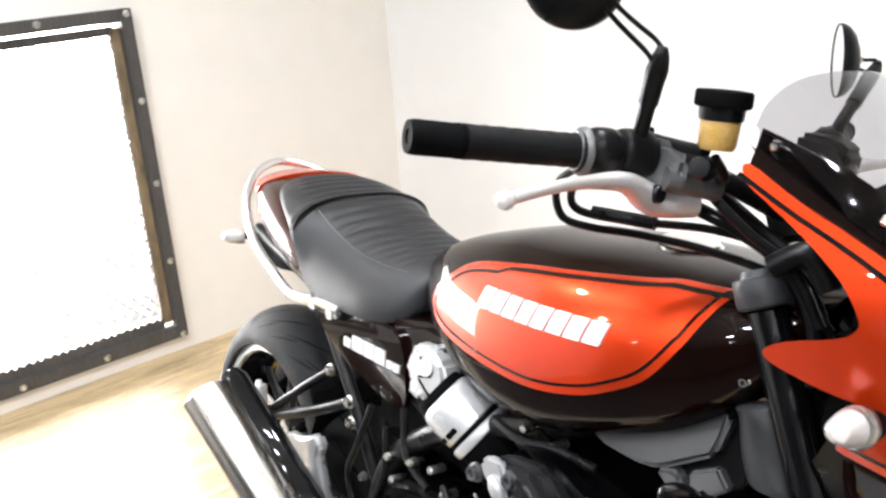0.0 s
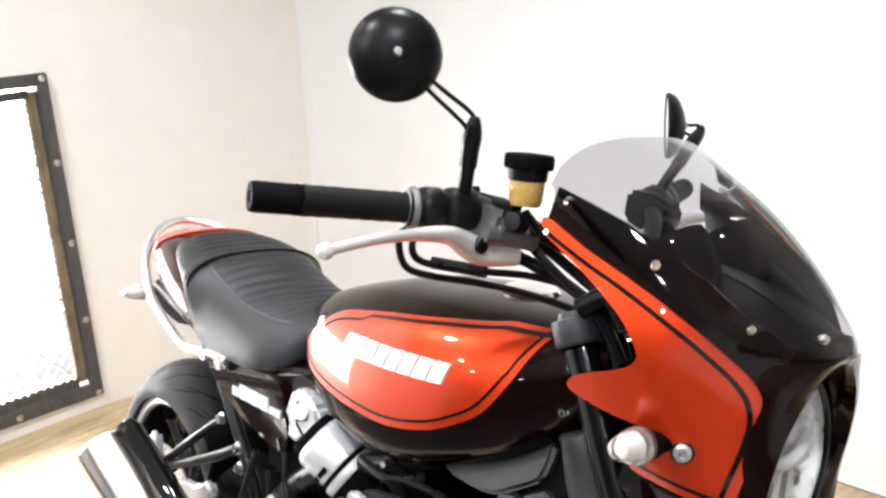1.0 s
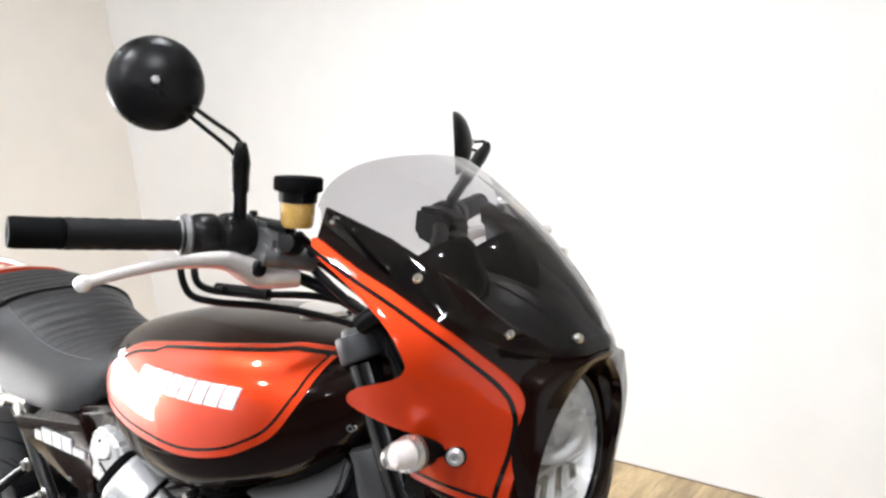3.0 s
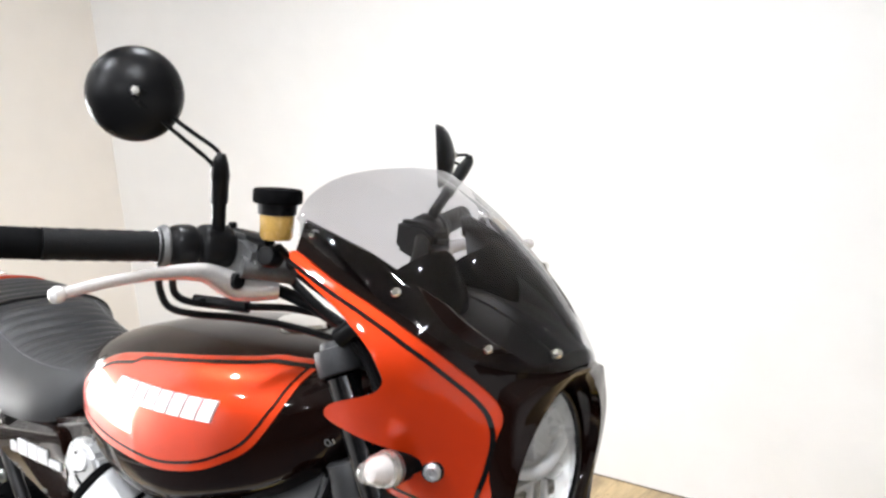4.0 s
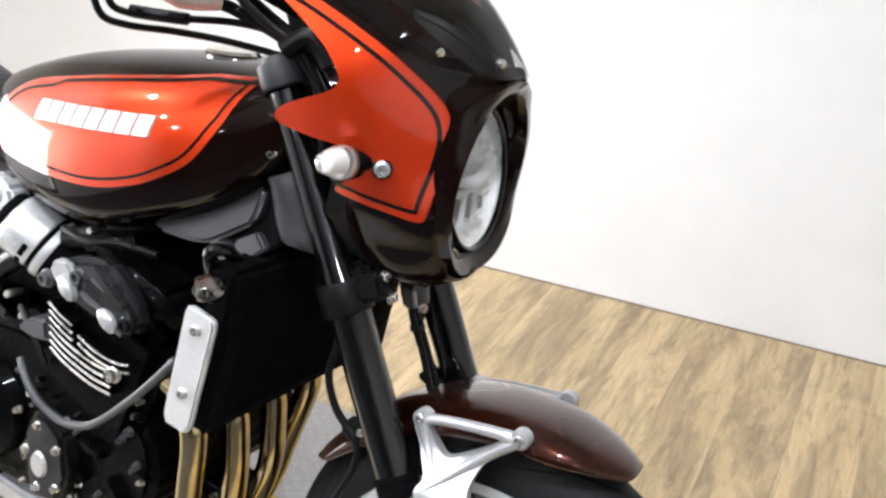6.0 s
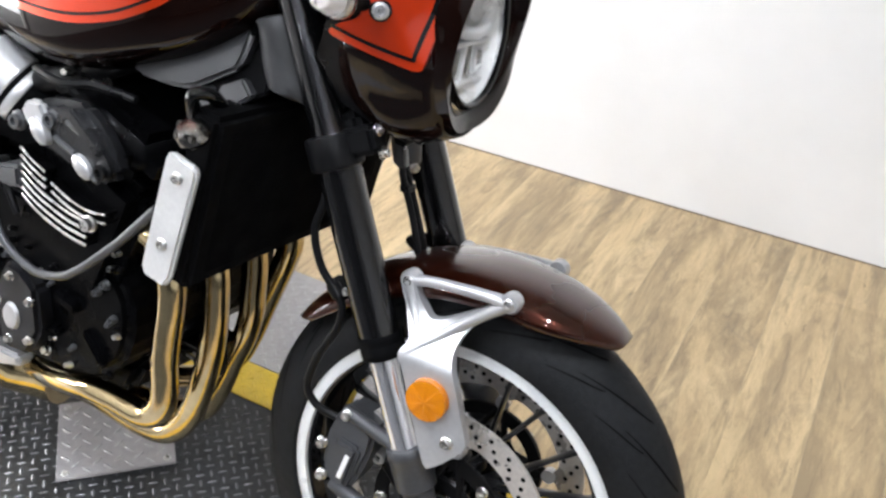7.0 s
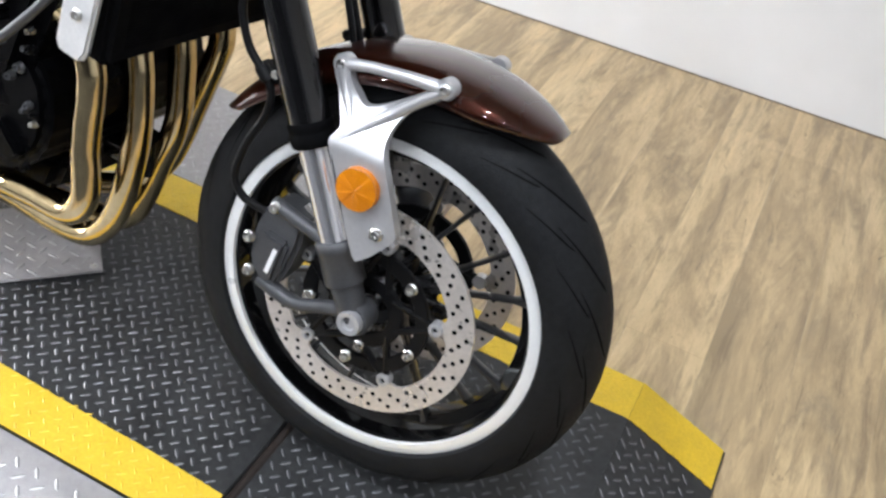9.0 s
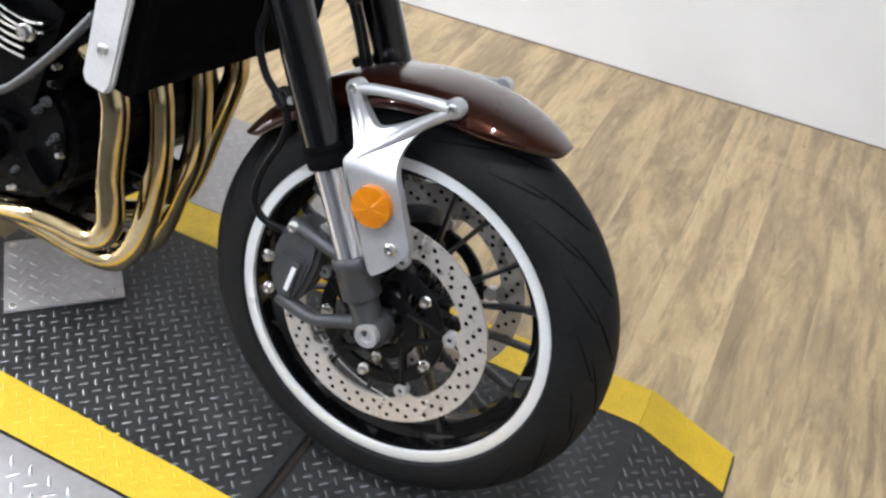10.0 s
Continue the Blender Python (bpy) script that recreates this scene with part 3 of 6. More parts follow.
bike = tagged(new("motorcycle"), "orange and brown retro cafe motorcycle leaning on its side stand", "motorcycle")
bike.matrix_basis = ROOT


def front(name, bm, material, parent, label="", sharp=38):
    """A part of the steered front end, built straight ahead."""
    bm.transform(STEER)
    return part(name, bm, material, parent, label, sharp)


# ---- wheels ----
def tyre_shape(R, half, lip, n=72):
    prof = []
    for k in range(-10, 11):
        a = k / 10 * radians(98)
        y = half * math.sin(a) / math.sin(radians(90)) if abs(a) < radians(90) else math.copysign(half, a) * math.sin(abs(a))
        crown = 0.062 if half < 0.075 else 0.066
        z = R - crown * (1 - math.cos(a)) ** 0.92
        prof.append((z, y))
    side = lip - 0.004
    prof = [(side, -half * 0.86)] + prof + [(side, half * 0.86)]
    return lathe(prof, (0, 0, 0), (0, 1, 0), n)


def tyre_surface(R, half, a, k):
    """The point at the turn a round the wheel and k (-1 to 1) across the tread."""
    b = k * radians(80)
    crown = 0.062 if half < 0.075 else 0.066
    r = R - crown * (1 - math.cos(b)) ** 0.92 + 0.0004
    return Vector((r * math.cos(a), half * math.sin(b), r * math.sin(a)))


def grooves(R, half, count):
    bm = bmesh.new()
    for c in range(count):
        for side in (1, -1):
            a0 = 2 * math.pi * (c + (0.5 if side < 0 else 0)) / count
            for start, length, k0, k1, wd in ((0.0, 0.34, 0.16, 0.60, 0.0100), (0.22, 0.26, 0.52, 0.84, 0.0080)):
                prev = None
                for s in range(8):
                    u = s / 7
                    a = a0 + start + length * u ** 1.3
                    k = side * (k0 + (k1 - k0) * u)
                    w = wd * math.sin(math.pi * (0.12 + 0.76 * u)) / R * 0.42
                    row = [bm.verts.new(tyre_surface(R, half, a - w, k)), bm.verts.new(tyre_surface(R, half, a + w, k))]
                    if prev:
                        bm.faces.new((prev[0], prev[1], row[1], row[0]))
                    prev = row
    return bm


def wheel(name, centre, R, half, rim_half, place, label, spokes=9):
    lip = 0.231
    at = place @ Matrix.Translation(centre)
    # rim barrel, black, with bright machined lips
    barrel = lathe([(0.222, -rim_half), (0.208, -rim_half + 0.004), (0.205, -rim_half * 0.55), (0.19, -0.015), (0.188, 0), (0.19, 0.015), (0.205, rim_half * 0.55), (0.208, rim_half - 0.004), (0.222, rim_half),
                    (0.224, rim_half * 0.8), (0.212, 0), (0.224, -rim_half * 0.8), (0.222, -rim_half)], (0, 0, 0), (0, 1, 0), 72)
    body = part(name, barrel, BLACK_GLOSS, bike, label, at=at)
    for s in (1, -1):
        part("rim_lip", lathe([(0.2115, s * (rim_half - 0.001)), (0.2125, s * (rim_half + 0.004)), (0.2255, s * (rim_half + 0.0045)), (0.2305, s * (rim_half + 0.001)), (0.230, s * (rim_half - 0.006)), (0.222, s * (rim_half - 0.005))], (0, 0, 0), (0, 1, 0), 96), LIP, body, "machined bright rim lip")
    part("tyre", tyre_shape(R, half, lip), RUBBER, body, "black sports tyre with curved sipes")
    g = part("tread_groove", grooves(R, half, 21), GROOVE, body)
    tagged(g, kind="stuff")
    part("hub", lathe([(0, -0.06), (0.03, -0.06), (0.034, -0.045), (0.030, -0.03), (0.028, 0.03), (0.034, 0.045), (0.03, 0.06), (0, 0.06)], (0, 0, 0), (0, 1, 0), 32), BLACK_GLOSS, body)
    # paired thin cast spokes
    sp = None
    for k in range(spokes):
        for s in (1, -1):
            a = 360 * k / spokes
            if sp is None:
                bmx = bmesh.new()
                loops = []
                for r, wx, wy in ((0.028, 0.008, 0.014), (0.06, 0.0046, 0.010), (0.13, 0.0030, 0.0075), (0.180, 0.0034, 0.0075), (0.197, 0.007, 0.010)):
                    loops.append([Vector((sx * wx, sy * wy, r)) for sx, sy in ((-1, -0.6), (-0.6, -1), (0.6, -1), (1, -0.6), (1, 0.6), (0.6, 1), (-0.6, 1), (-1, 0.6))])
                rings(bmx, loops)
                sp = part("spoke", bmx, SPOKE, body, at=pose(0, 0, 0, 0, a + s * 7.5, 0) @ pose(s * 0.012, s * 0.012, 0))
                continue
            again(sp, pose(0, 0, 0, 0, a + s * 7.5, 0) @ pose(s * 0.012, s * 0.012, 0))
    return body


SPOKE = mat("spoke_black", (0.030, 0.030, 0.032), 0.30, 0.5, 0.2, 20, coat=0.5)


def brake_disc(parent, y, R, inner, side):
    n = 120
    bm = bmesh.new()
    rngs = []
    for r, yy in ((inner, y - 0.0022), (R, y - 0.0022), (R, y + 0.0022), (inner, y + 0.0022)):
        loop = []
        for j in range(n):
            a = 2 * math.pi * j / n
            # lobes at the bobbins on the inner edge, ten shallow scallops outside
            q = r
            if r == inner:
                q = r - 0.016 * abs(math.cos(2.5 * (a - 0.19))) ** 40
            loop.append(Vector((q * math.cos(a), yy, q * math.sin(a))))
        rngs.append(loop)
    rings(bm, rngs + [rngs[0]], cap=False)
    bmesh.ops.remove_doubles(bm, verts=bm.verts, dist=1e-6)
    d = part("brake_disc", bm, DISC, parent, "drilled steel brake disc")
    # drilled holes
    hb = bmesh.new()
    for j in range(30):
        for q, r in enumerate((inner + 0.008, inner + 0.016, inner + 0.025)):
            a = 2 * math.pi * (j + q * 0.36) / 30
            c = Vector((r * math.cos(a), 0, r * math.sin(a)))
            for yy in (y - 0.0026, y + 0.0026):
                vs = [hb.verts.new((c.x + 0.0033 * math.cos(b), yy, c.z + 0.0033 * math.sin(b))) for b in (2 * math.pi * m / 8 for m in range(8))]
                hb.faces.new(vs)
    tagged(part("drilled_hole", hb, GROOVE, d), kind="stuff")
    # carrier with five arms and bobbins
    cb = lathe([(0.035, y - 0.004), (0.052, y - 0.004), (0.055, y), (0.052, y + 0.004), (0.035, y + 0.004)], (0, 0, 0), (0, 1, 0), 40)
    part("carrier_ring", lathe([(inner * 0.62, y - 0.004), (inner * 0.77, y - 0.004), (inner * 0.78, y), (inner * 0.77, y + 0.004), (inner * 0.62, y + 0.004)], (0, 0, 0), (0, 1, 0), 48), BLACK_SATIN, parent)
    carrier = part("disc_carrier", cb, BLACK_SATIN, parent)
    for k in range(5):
        a = 0.19 + 2 * math.pi * k / 5
        for da in (-0.34, 0.34):
            p0 = Vector((0.045 * math.cos(a + da * 1.5), y, 0.045 * math.sin(a + da * 1.5)))
            p1 = Vector(((inner - 0.012) * math.cos(a), y, (inner - 0.012) * math.sin(a)))
            part("carrier_arm", tube([p0, (p0 + p1) / 2, p1], 0.0052, 8, 3), BLACK_SATIN, carrier)
    for k in range(5):
        a = 0.19 + 2 * math.pi * k / 5
        r = inner - 0.016
        part("bobbin", lathe([(0, 0.0045), (0.0035, 0.0045), (0.0045, 0.0085), (0.0082, 0.0085), (0.0095, 0.006), (0.0098, -0.006), (0, -0.006)], (r * math.cos(a), y, r * math.sin(a)), (0, side, 0), 16), SILVER, parent)
        a += 0.62
        part("carrier_bolt", bolt((inner * 0.69 * math.cos(a), y + side * 0.004, inner * 0.69 * math.sin(a)), (0, side, 0), 0.0062, 0.007), STEEL, parent)
    return d


fw_ob = wheel("front_wheel", (0, 0, 0.3), 0.300, 0.060, 0.050, STEER, "black multi-spoke cast wheel with bright rim lip")
brake_disc(fw_ob, -0.072, 0.150, 0.116, -1)
brake_disc(fw_ob, 0.072, 0.150, 0.116, 1)
rw_ob = wheel("rear_wheel", (-1.46, 0, 0.300), 0.301, 0.090, 0.072, Matrix.Identity(4), "black multi-spoke cast wheel with bright rim lip")
brake_disc(rw_ob, -0.085, 0.125, 0.092, -1)

# ---- front fork ----
FORK_BLACK = mat("anodised_black", (0.024, 0.024, 0.026), 0.2, 0.9, 0.15, 12, coat=1.0, spec=0.12)
FY, FMID = 0.107, 0.006


def on_fork(z, y=0.0, ahead=0.0):
    """A point beside the fork's line at height z."""
    return Vector((-(z - 0.3) * math.tan(RAKE) + ahead, y, z))


def fork_axis_lathe(prof, y):
    """Turned body along a fork leg; heights in metres along the leg from the axle."""
    return lathe(prof, (0, y, 0.3), STEER_AXIS, 28)


STAY = [(-0.068, 0.527), (-0.059, 0.510), (-0.034, 0.452), (-0.010, 0.398), (0.004, 0.401), (0.022, 0.420), (0.036, 0.440), (0.035, 0.453), (0.022, 0.484), (0.010, 0.514), (-0.003, 0.540), (-0.005, 0.556), (0.004, 0.576), (0.032, 0.602), (0.046, 0.612), (0.040, 0.624), (0.016, 0.606), (-0.018, 0.581), (-0.044, 0.568),
        (-0.060, 0.577), (-0.072, 0.592), (-0.080, 0.608), (-0.094, 0.604), (-0.091, 0.587), (-0.076, 0.562), (-0.063, 0.545), (-0.064, 0.538)]


def stay_face(x, z):
    """The stay's outer face: its foot stands proud, its arms lean in to the fender."""
    u = min(max((z - 0.520) / 0.060, 0.0), 1.0)
    return 0.1255 - 0.036 * u * u * (3 - 2 * u)


yoke = join(box(on_fork(0.752, 0, 0.004), (0.072, 0.20, 0.036), 0.008, (0, -25, 0)),
            *[fork_axis_lathe([(0.026, 0.455), (0.031, 0.457), (0.032, 0.461), (0.032, 0.490), (0.031, 0.494), (0.022, 0.496)], s * FY + FMID) for s in (1, -1)],
            *[box(on_fork(0.752, s * (FY - 0.010), 0.042), (0.046, 0.034, 0.034), 0.006, (0, -25, 0)) for s in (1, -1)])
fork = front("front_fork", yoke, BLACK_SATIN, bike, "black upside-down fork with bright stanchions")
top = join(box(on_fork(0.972, 0, 0.008), (0.05, 0.20, 0.022), 0.008, (0, -25, 0)),
           *[fork_axis_lathe([(0.024, 0.733), (0.028, 0.735), (0.029, 0.738), (0.029, 0.758), (0.028, 0.764), (0.02, 0.765), (0.018, 0.772), (0, 0.772)], s * FY + FMID) for s in (1, -1)])
front("top_yoke", top, GREY_METAL, fork, "grey cast top yoke")
for s in (1, -1):
    y = s * FY + FMID
    front("fork_tube", fork_axis_lathe([(0.0258, 0.230), (0.0262, 0.45), (0.0262, 0.46), (0.0222, 0.485), (0.0218, 0.73), (0, 0.73)], y), FORK_BLACK, fork, "gloss black outer fork tube")
    front("dust_seal", fork_axis_lathe([(0.0255, 0.224), (0.0272, 0.226), (0.0278, 0.231), (0.0278, 0.238), (0.0268, 0.240), (0.0268, 0.244), (0.0276, 0.246), (0.0276, 0.252), (0.0265, 0.254)], y), BLACK_MATT, fork)
    front("stanchion", fork_axis_lathe([(0.0205, 0.06), (0.0208, 0.228)], y), STANCHION, fork, "bright steel fork stanchion")
    lug = join(fork_axis_lathe([(0, -0.012), (0.016, -0.010), (0.019, 0.02), (0.0205, 0.048), (0.026, 0.052), (0.0262, 0.092), (0.0275, 0.094), (0.0275, 0.104), (0.0255, 0.107), (0.021, 0.108)], y),
               lathe([(0, -0.024), (0.020, -0.022), (0.0225, -0.016), (0.0225, 0.008), (0.020, 0.012), (0, 0.012)], (0.002, y, 0.304), (0, s, 0), 28),
               tube([(-0.140, y * 0.97, 0.294), (-0.112, y, 0.287), (-0.080, y * 1.02, 0.284), (-0.045, y, 0.296), (-0.012, y, 0.308)], 0.0095, 12, 5, radii=[0.011, 0.0105, 0.0095, 0.0095, 0.011]))
    front("axle_clamp", lug, GREY_METAL, fork, "dark grey cast axle clamp")
    front("axle_nut", lathe([(0, 0.017), (0.0085, 0.017), (0.0095, 0.019), (0.0095, 0.021), (0.0155, 0.022), (0.0165, 0.019), (0.0165, 0.008), (0, 0.008)], (0.002, y, 0.304), (0, s, 0), 18), SILVER, fork, "bright axle nut")
    front("pinch_bolt", bolt(Vector((0.022, y + s * 0.022, 0.283)), (0, s, 0), 0.005, 0.005), STEEL, fork)
    for z in (0.769, 0.745):
        front("clamp_bolt", bolt(on_fork(z, s * 0.101 + FMID, 0.067), (0.92, s * -0.1, 0.38), 0.006, 0.006), STEEL, fork)
    # bright stay that carries the fender and the reflector
    dz = -0.012 if s > 0 else 0.0
    plate = panel(curve2(STAY, 3), stay_face, 0.0, 0.013, 0.008)
    if s > 0:
        flip = mirrored(plate)
        plate.free()
        plate = flip
        for v in plate.verts:
            v.co.z += dz * min(max((v.co.z - 0.53) / 0.05, 0.0), 1.0)

    def rib(pts, radii):
        return tube([(x, s * (stay_face(x, z) - 0.002), z + dz * min(max((z - 0.53) / 0.05, 0.0), 1.0)) for x, z in pts], 0.006, 12, 5, radii=radii)

    # rounded backs of the two arms, running out on the foot, and the arch between the bosses
    fore_arm = rib([(0.040, 0.616), (0.012, 0.593), (-0.012, 0.571), (-0.034, 0.552), (-0.058, 0.530)], [0.0075, 0.0070, 0.0075, 0.006, 0.002])
    rear_arm = rib([(-0.086, 0.602), (-0.079, 0.584), (-0.068, 0.566), (-0.055, 0.550)], [0.0075, 0.0062, 0.0060, 0.002])
    arch = tube([(-0.085, s * 0.083, 0.602 + dz), (-0.060, s * 0.085, 0.609 + dz), (-0.025, s * 0.086, 0.614 + dz), (0.012, s * 0.086, 0.617 + dz), (0.040, s * 0.086, 0.617 + dz)], 0.0068, 12, 5, radii=[0.008, 0.0066, 0.0066, 0.007, 0.009])
    bosses = [lathe([(0, -0.010), (0.0115, -0.010), (0.0125, 0.004), (0.010, 0.008), (0, 0.008)], c, (0, s, 0), 20) for c in ((-0.086, s * 0.082, 0.602 + dz), (0.041, s * 0.085, 0.619 + dz))]
    stay = front("fender_stay", join(plate, rear_arm, fore_arm, arch, *bosses), SILVER, bike, "bright cast aluminium fender stay")
    front("stay_bolt", bolt((0.014, s * 0.127, 0.440), (0, s, 0), 0.0065, 0.006), STEEL, stay)
    for c in ((-0.086, s * 0.090, 0.602 + dz), (0.041, s * 0.093, 0.619 + dz)):
        front("stay_bolt", bolt(c, (0, s, 0), 0.0055, 0.004), STEEL, stay)
    # reflector: faceted amber disc
    rb = bmesh.new()
    o = Vector((-0.0185, s * 0.128, 0.487))
    cen = rb.verts.new(o + Vector((0, s * 0.0105, 0)))
    ring = [rb.verts.new(o + Vector((0.0255 * math.cos(a), s * 0.007, 0.0255 * math.sin(a)))) for a in (2 * math.pi * k / 48 for k in range(48))]
    mid = [rb.verts.new(o + Vector((0.014 * math.cos(a), s * (0.0095 if (k // 4) % 2 else 0.0082), 0.014 * math.sin(a)))) for k, a in enumerate(2 * math.pi * k / 48 for k in range(48))]
    back = [rb.verts.new(o + Vector((0.0265 * math.cos(a), -s * 0.008, 0.0265 * math.sin(a)))) for a in (2 * math.pi * k / 48 for k in range(48))]
    for k in range(48):
        m = (k + 1) % 48
        rb.faces.new((cen, mid[k], mid[m]))
        rb.faces.new((mid[k], ring[k], ring[m], mid[m]))
        rb.faces.new((ring[k], back[k], back[m], ring[m]))
    rb.faces.new(back)
    front("reflector", rb, AMBER, stay, "round amber reflector", 12)
    # radial caliper behind the leg
    cal = join(slab([(-0.150, 0.398), (-0.128, 0.402), (-0.095, 0.386), (-0.098, 0.355), (-0.108, 0.318), (-0.120, 0.290), (-0.148, 0.288), (-0.164, 0.310), (-0.163, 0.358)], s * 0.052, s * 0.108, 0.006),
               slab([(-0.146, 0.368), (-0.108, 0.362), (-0.121, 0.298), (-0.148, 0.300)], s * 0.100, s * 0.117, 0.006),
               tube([(-0.142, s * 0.104, 0.404), (-0.10, s * 0.106, 0.394), (-0.052, s * 0.106, 0.382)], 0.009, 10, 4))
    bmesh.ops.translate(cal, verts=cal.verts, vec=(0.008, 0, 0.006))
    caliper = front("brake_caliper", cal, GREY_METAL, bike, "dark grey radial brake caliper")
    front("maker_mark", box((-0.1190, s * 0.1175, 0.337), (0.0062, 0.001, 0.038), 0, (0, 13, 0)), WHITE_TRIM, caliper, "plain white bar")
    for c in ((-0.127, 0.408), (-0.151, 0.307), (-0.157, 0.354)):
        front("caliper_bolt", bolt((c[0], s * 0.112, c[1]), (0, s, 0), 0.006, 0.006), STEEL, caliper)
    front("brake_hose", tube([(-0.228, s * 0.095, 0.80), (-0.206, s * 0.110, 0.725), (-0.197, s * 0.115, 0.678), (-0.204, s * 0.117, 0.636), (-0.190, s * 0.117, 0.595), (-0.168, s * 0.115, 0.570), (-0.156, s * 0.113, 0.550), (-0.158, s * 0.113, 0.520), (-0.179, s * 0.113, 0.473), (-0.189, s * 0.112, 0.427), (-0.174, s * 0.108, 0.401), (-0.146, s * 0.102, 0.392)], 0.0050, 10, 6), BLACK_SATIN, bike, "black rubber brake hose")
    clip = front("hose_clip", join(box((-0.168, s * 0.100, 0.566), (0.030, 0.030, 0.012), 0.003, (0, 30, 0)), lathe([(0.0055, -0.008), (0.0085, -0.008), (0.0085, 0.008), (0.0055, 0.008)], (-0.166, s * 0.114, 0.568), (0.5, 0, -0.5), 14)), BLACK_SATIN, bike, "black clip holding the brake hose")
    front("clip_bolt", bolt((-0.152, s * 0.116, 0.572), (0, s, 0), 0.004, 0.003), STEEL, clip)
front("axle", tube([(0, -0.11, 0.303), (0, 0.11, 0.303)], 0.0125, 16, 1), STEEL, fork)
joint = front("hose_joint", lathe([(0, -0.022), (0.012, -0.022), (0.017, -0.016), (0.0185, 0.0), (0.0185, 0.014), (0.016, 0.024), (0, 0.024)], (-0.160, 0.0, 0.726), (-0.25, 0, 1), 24), GREY_METAL, bike, "grey metal brake hose joint between the fork legs")
front("joint_band", box((-0.152, -0.017, 0.727), (0.005, 0.006, 0.036), 0.0015, (0, -14, 0)), STEEL, joint)
front("joint_bolt", bolt((-0.143, -0.006, 0.708), (0.9, -0.2, -0.2), 0.0055, 0.005), STEEL, joint)
for dy in (-0.006, 0.007):
    front("hose", tube([(-0.160, dy * 0.6, 0.706), (-0.155, dy, 0.690), (-0.135, dy + 0.002, 0.645), (-0.118, dy * 1.3 + 0.004, 0.598)], 0.0046, 10, 5), BLACK_SATIN, joint, "black brake hose")
front("hose_guide", box((-0.150, 0.001, 0.678), (0.014, 0.026, 0.010), 0.003, (0, 22, 0)), BLACK_SATIN, joint)

# ---- front fender ----
fb = bmesh.new()
loops = []
for i in range(33):
    u = i / 32
    # width, crown radius and skirt depth along the fender
    wide = 0.077 - 0.006 * abs(2 * u - 0.9) ** 2.2 - 0.036 * max(0, (u - 0.78) / 0.22) ** 2.6
    rc = 0.3125 + 0.018 * u + 0.004 * math.sin(math.pi * u)
    skirt = 0.040 * (1 - 0.35 * abs(2 * u - 1) ** 4)
    lp = []
    for k in range(-8, 9):
        v = k / 8
        # the tip is drawn back at its sides
        a = radians(145 - 6 * v * v + (60 + 5 * v ** 4 - 145 + 6 * v * v) * u)
        y = wide * math.copysign(abs(math.sin(v * radians(88))) ** 0.82, v)
        r = rc - skirt * (1 - math.cos(v * radians(86)) ** 0.75)
        lp.append(Vector((r * math.cos(a), y, 0.3 + r * math.sin(a))))
    loops.append(lp)
rings(fb, loops, closed_u=False)
fender = front("front_fender", fb, FENDER, bike, "dark brown metallic front fender", 60)
sol = fender.modifiers.new("thickness", "SOLIDIFY")
sol.thickness, sol.offset = 0.003, -1

# ---- fairing ----
# the cowl sits a little to the right of the wheel's plane and is turned with the bars
FAIR = Matrix.Translation((-0.1, -0.0185, 0)) @ Matrix.Rotation(radians(2.5), 4, "Z") @ Matrix.Translation((0.1, 0, 0))


def fair(name, bm, material, parent, label="", sharp=38):
    bm.transform(FAIR)
    return front(name, bm, material, parent, label, sharp)


CTRL = [(-0.284, 1.133, 0.165), (-0.189, 1.085, 0.150), (-0.102, 1.037, 0.115), (-0.298, 1.105, 0.180), (-0.179, 0.999, 0.171), (-0.268, 0.949, 0.158), (-0.105, 0.853, 0.109), (-0.142, 0.909, 0.136), (-0.086, 0.960, 0.098),
        (-0.087, 0.900, 0.092), (-0.218, 1.045, 0.174), (-0.134, 0.800, 0.088), (-0.197, 0.900, 0.151), (-0.205, 0.830, 0.108), (-0.079, 1.010, 0.084)]


def thin_plate(ctrl):
    """A smooth surface y(x, z) through a few control heights."""
    p = np.array(ctrl)
    n = len(p)
    d2 = ((p[:, None, :2] - p[None, :, :2]) ** 2).sum(-1)
    K = np.where(d2 > 0, d2 * np.log(d2 + 1e-12), 0) * 0.5 + np.eye(n) * 2e-4
    A = np.zeros((n + 3, n + 3))
    A[:n, :n], A[:n, n], A[:n, n + 1:], A[n, :n], A[n + 1:, :n] = K, 1, p[:, :2], 1, p[:, :2].T
    w = np.linalg.solve(A, np.concatenate([p[:, 2], np.zeros(3)]))

    def height(x, z):
        r2 = (p[:, 0] - x) ** 2 + (p[:, 1] - z) ** 2
        k = np.where(r2 > 0, r2 * np.log(r2 + 1e-12), 0) * 0.5
        return float(w[:n] @ k + w[n] + w[n + 1] * x + w[n + 2] * z)

    return height


cheek = thin_plate(CTRL)
LZ = 0.893
# nose: lip round the lamp, growing into the cheeks
nose = bmesh.new()
OUTER = [(0, -0.060, 0.132), (24, -0.064, 0.138), (42, -0.098, 0.150), (58, -0.104, 0.126), (75, -0.104, 0.110), (92, -0.104, 0.102), (110, -0.108, 0.102), (128, -0.116, 0.108), (150, -0.132, 0.130), (180, -0.138, 0.138)]
MIDR = [(0, -0.036, 0.120), (24, -0.046, 0.124), (42, -0.062, 0.126), (58, -0.074, 0.116), (75, -0.076, 0.107), (92, -0.077, 0.104), (110, -0.078, 0.106), (128, -0.074, 0.111), (150, -0.074, 0.117), (180, -0.080, 0.119)]
stations = [[], [], [], [], [], []]
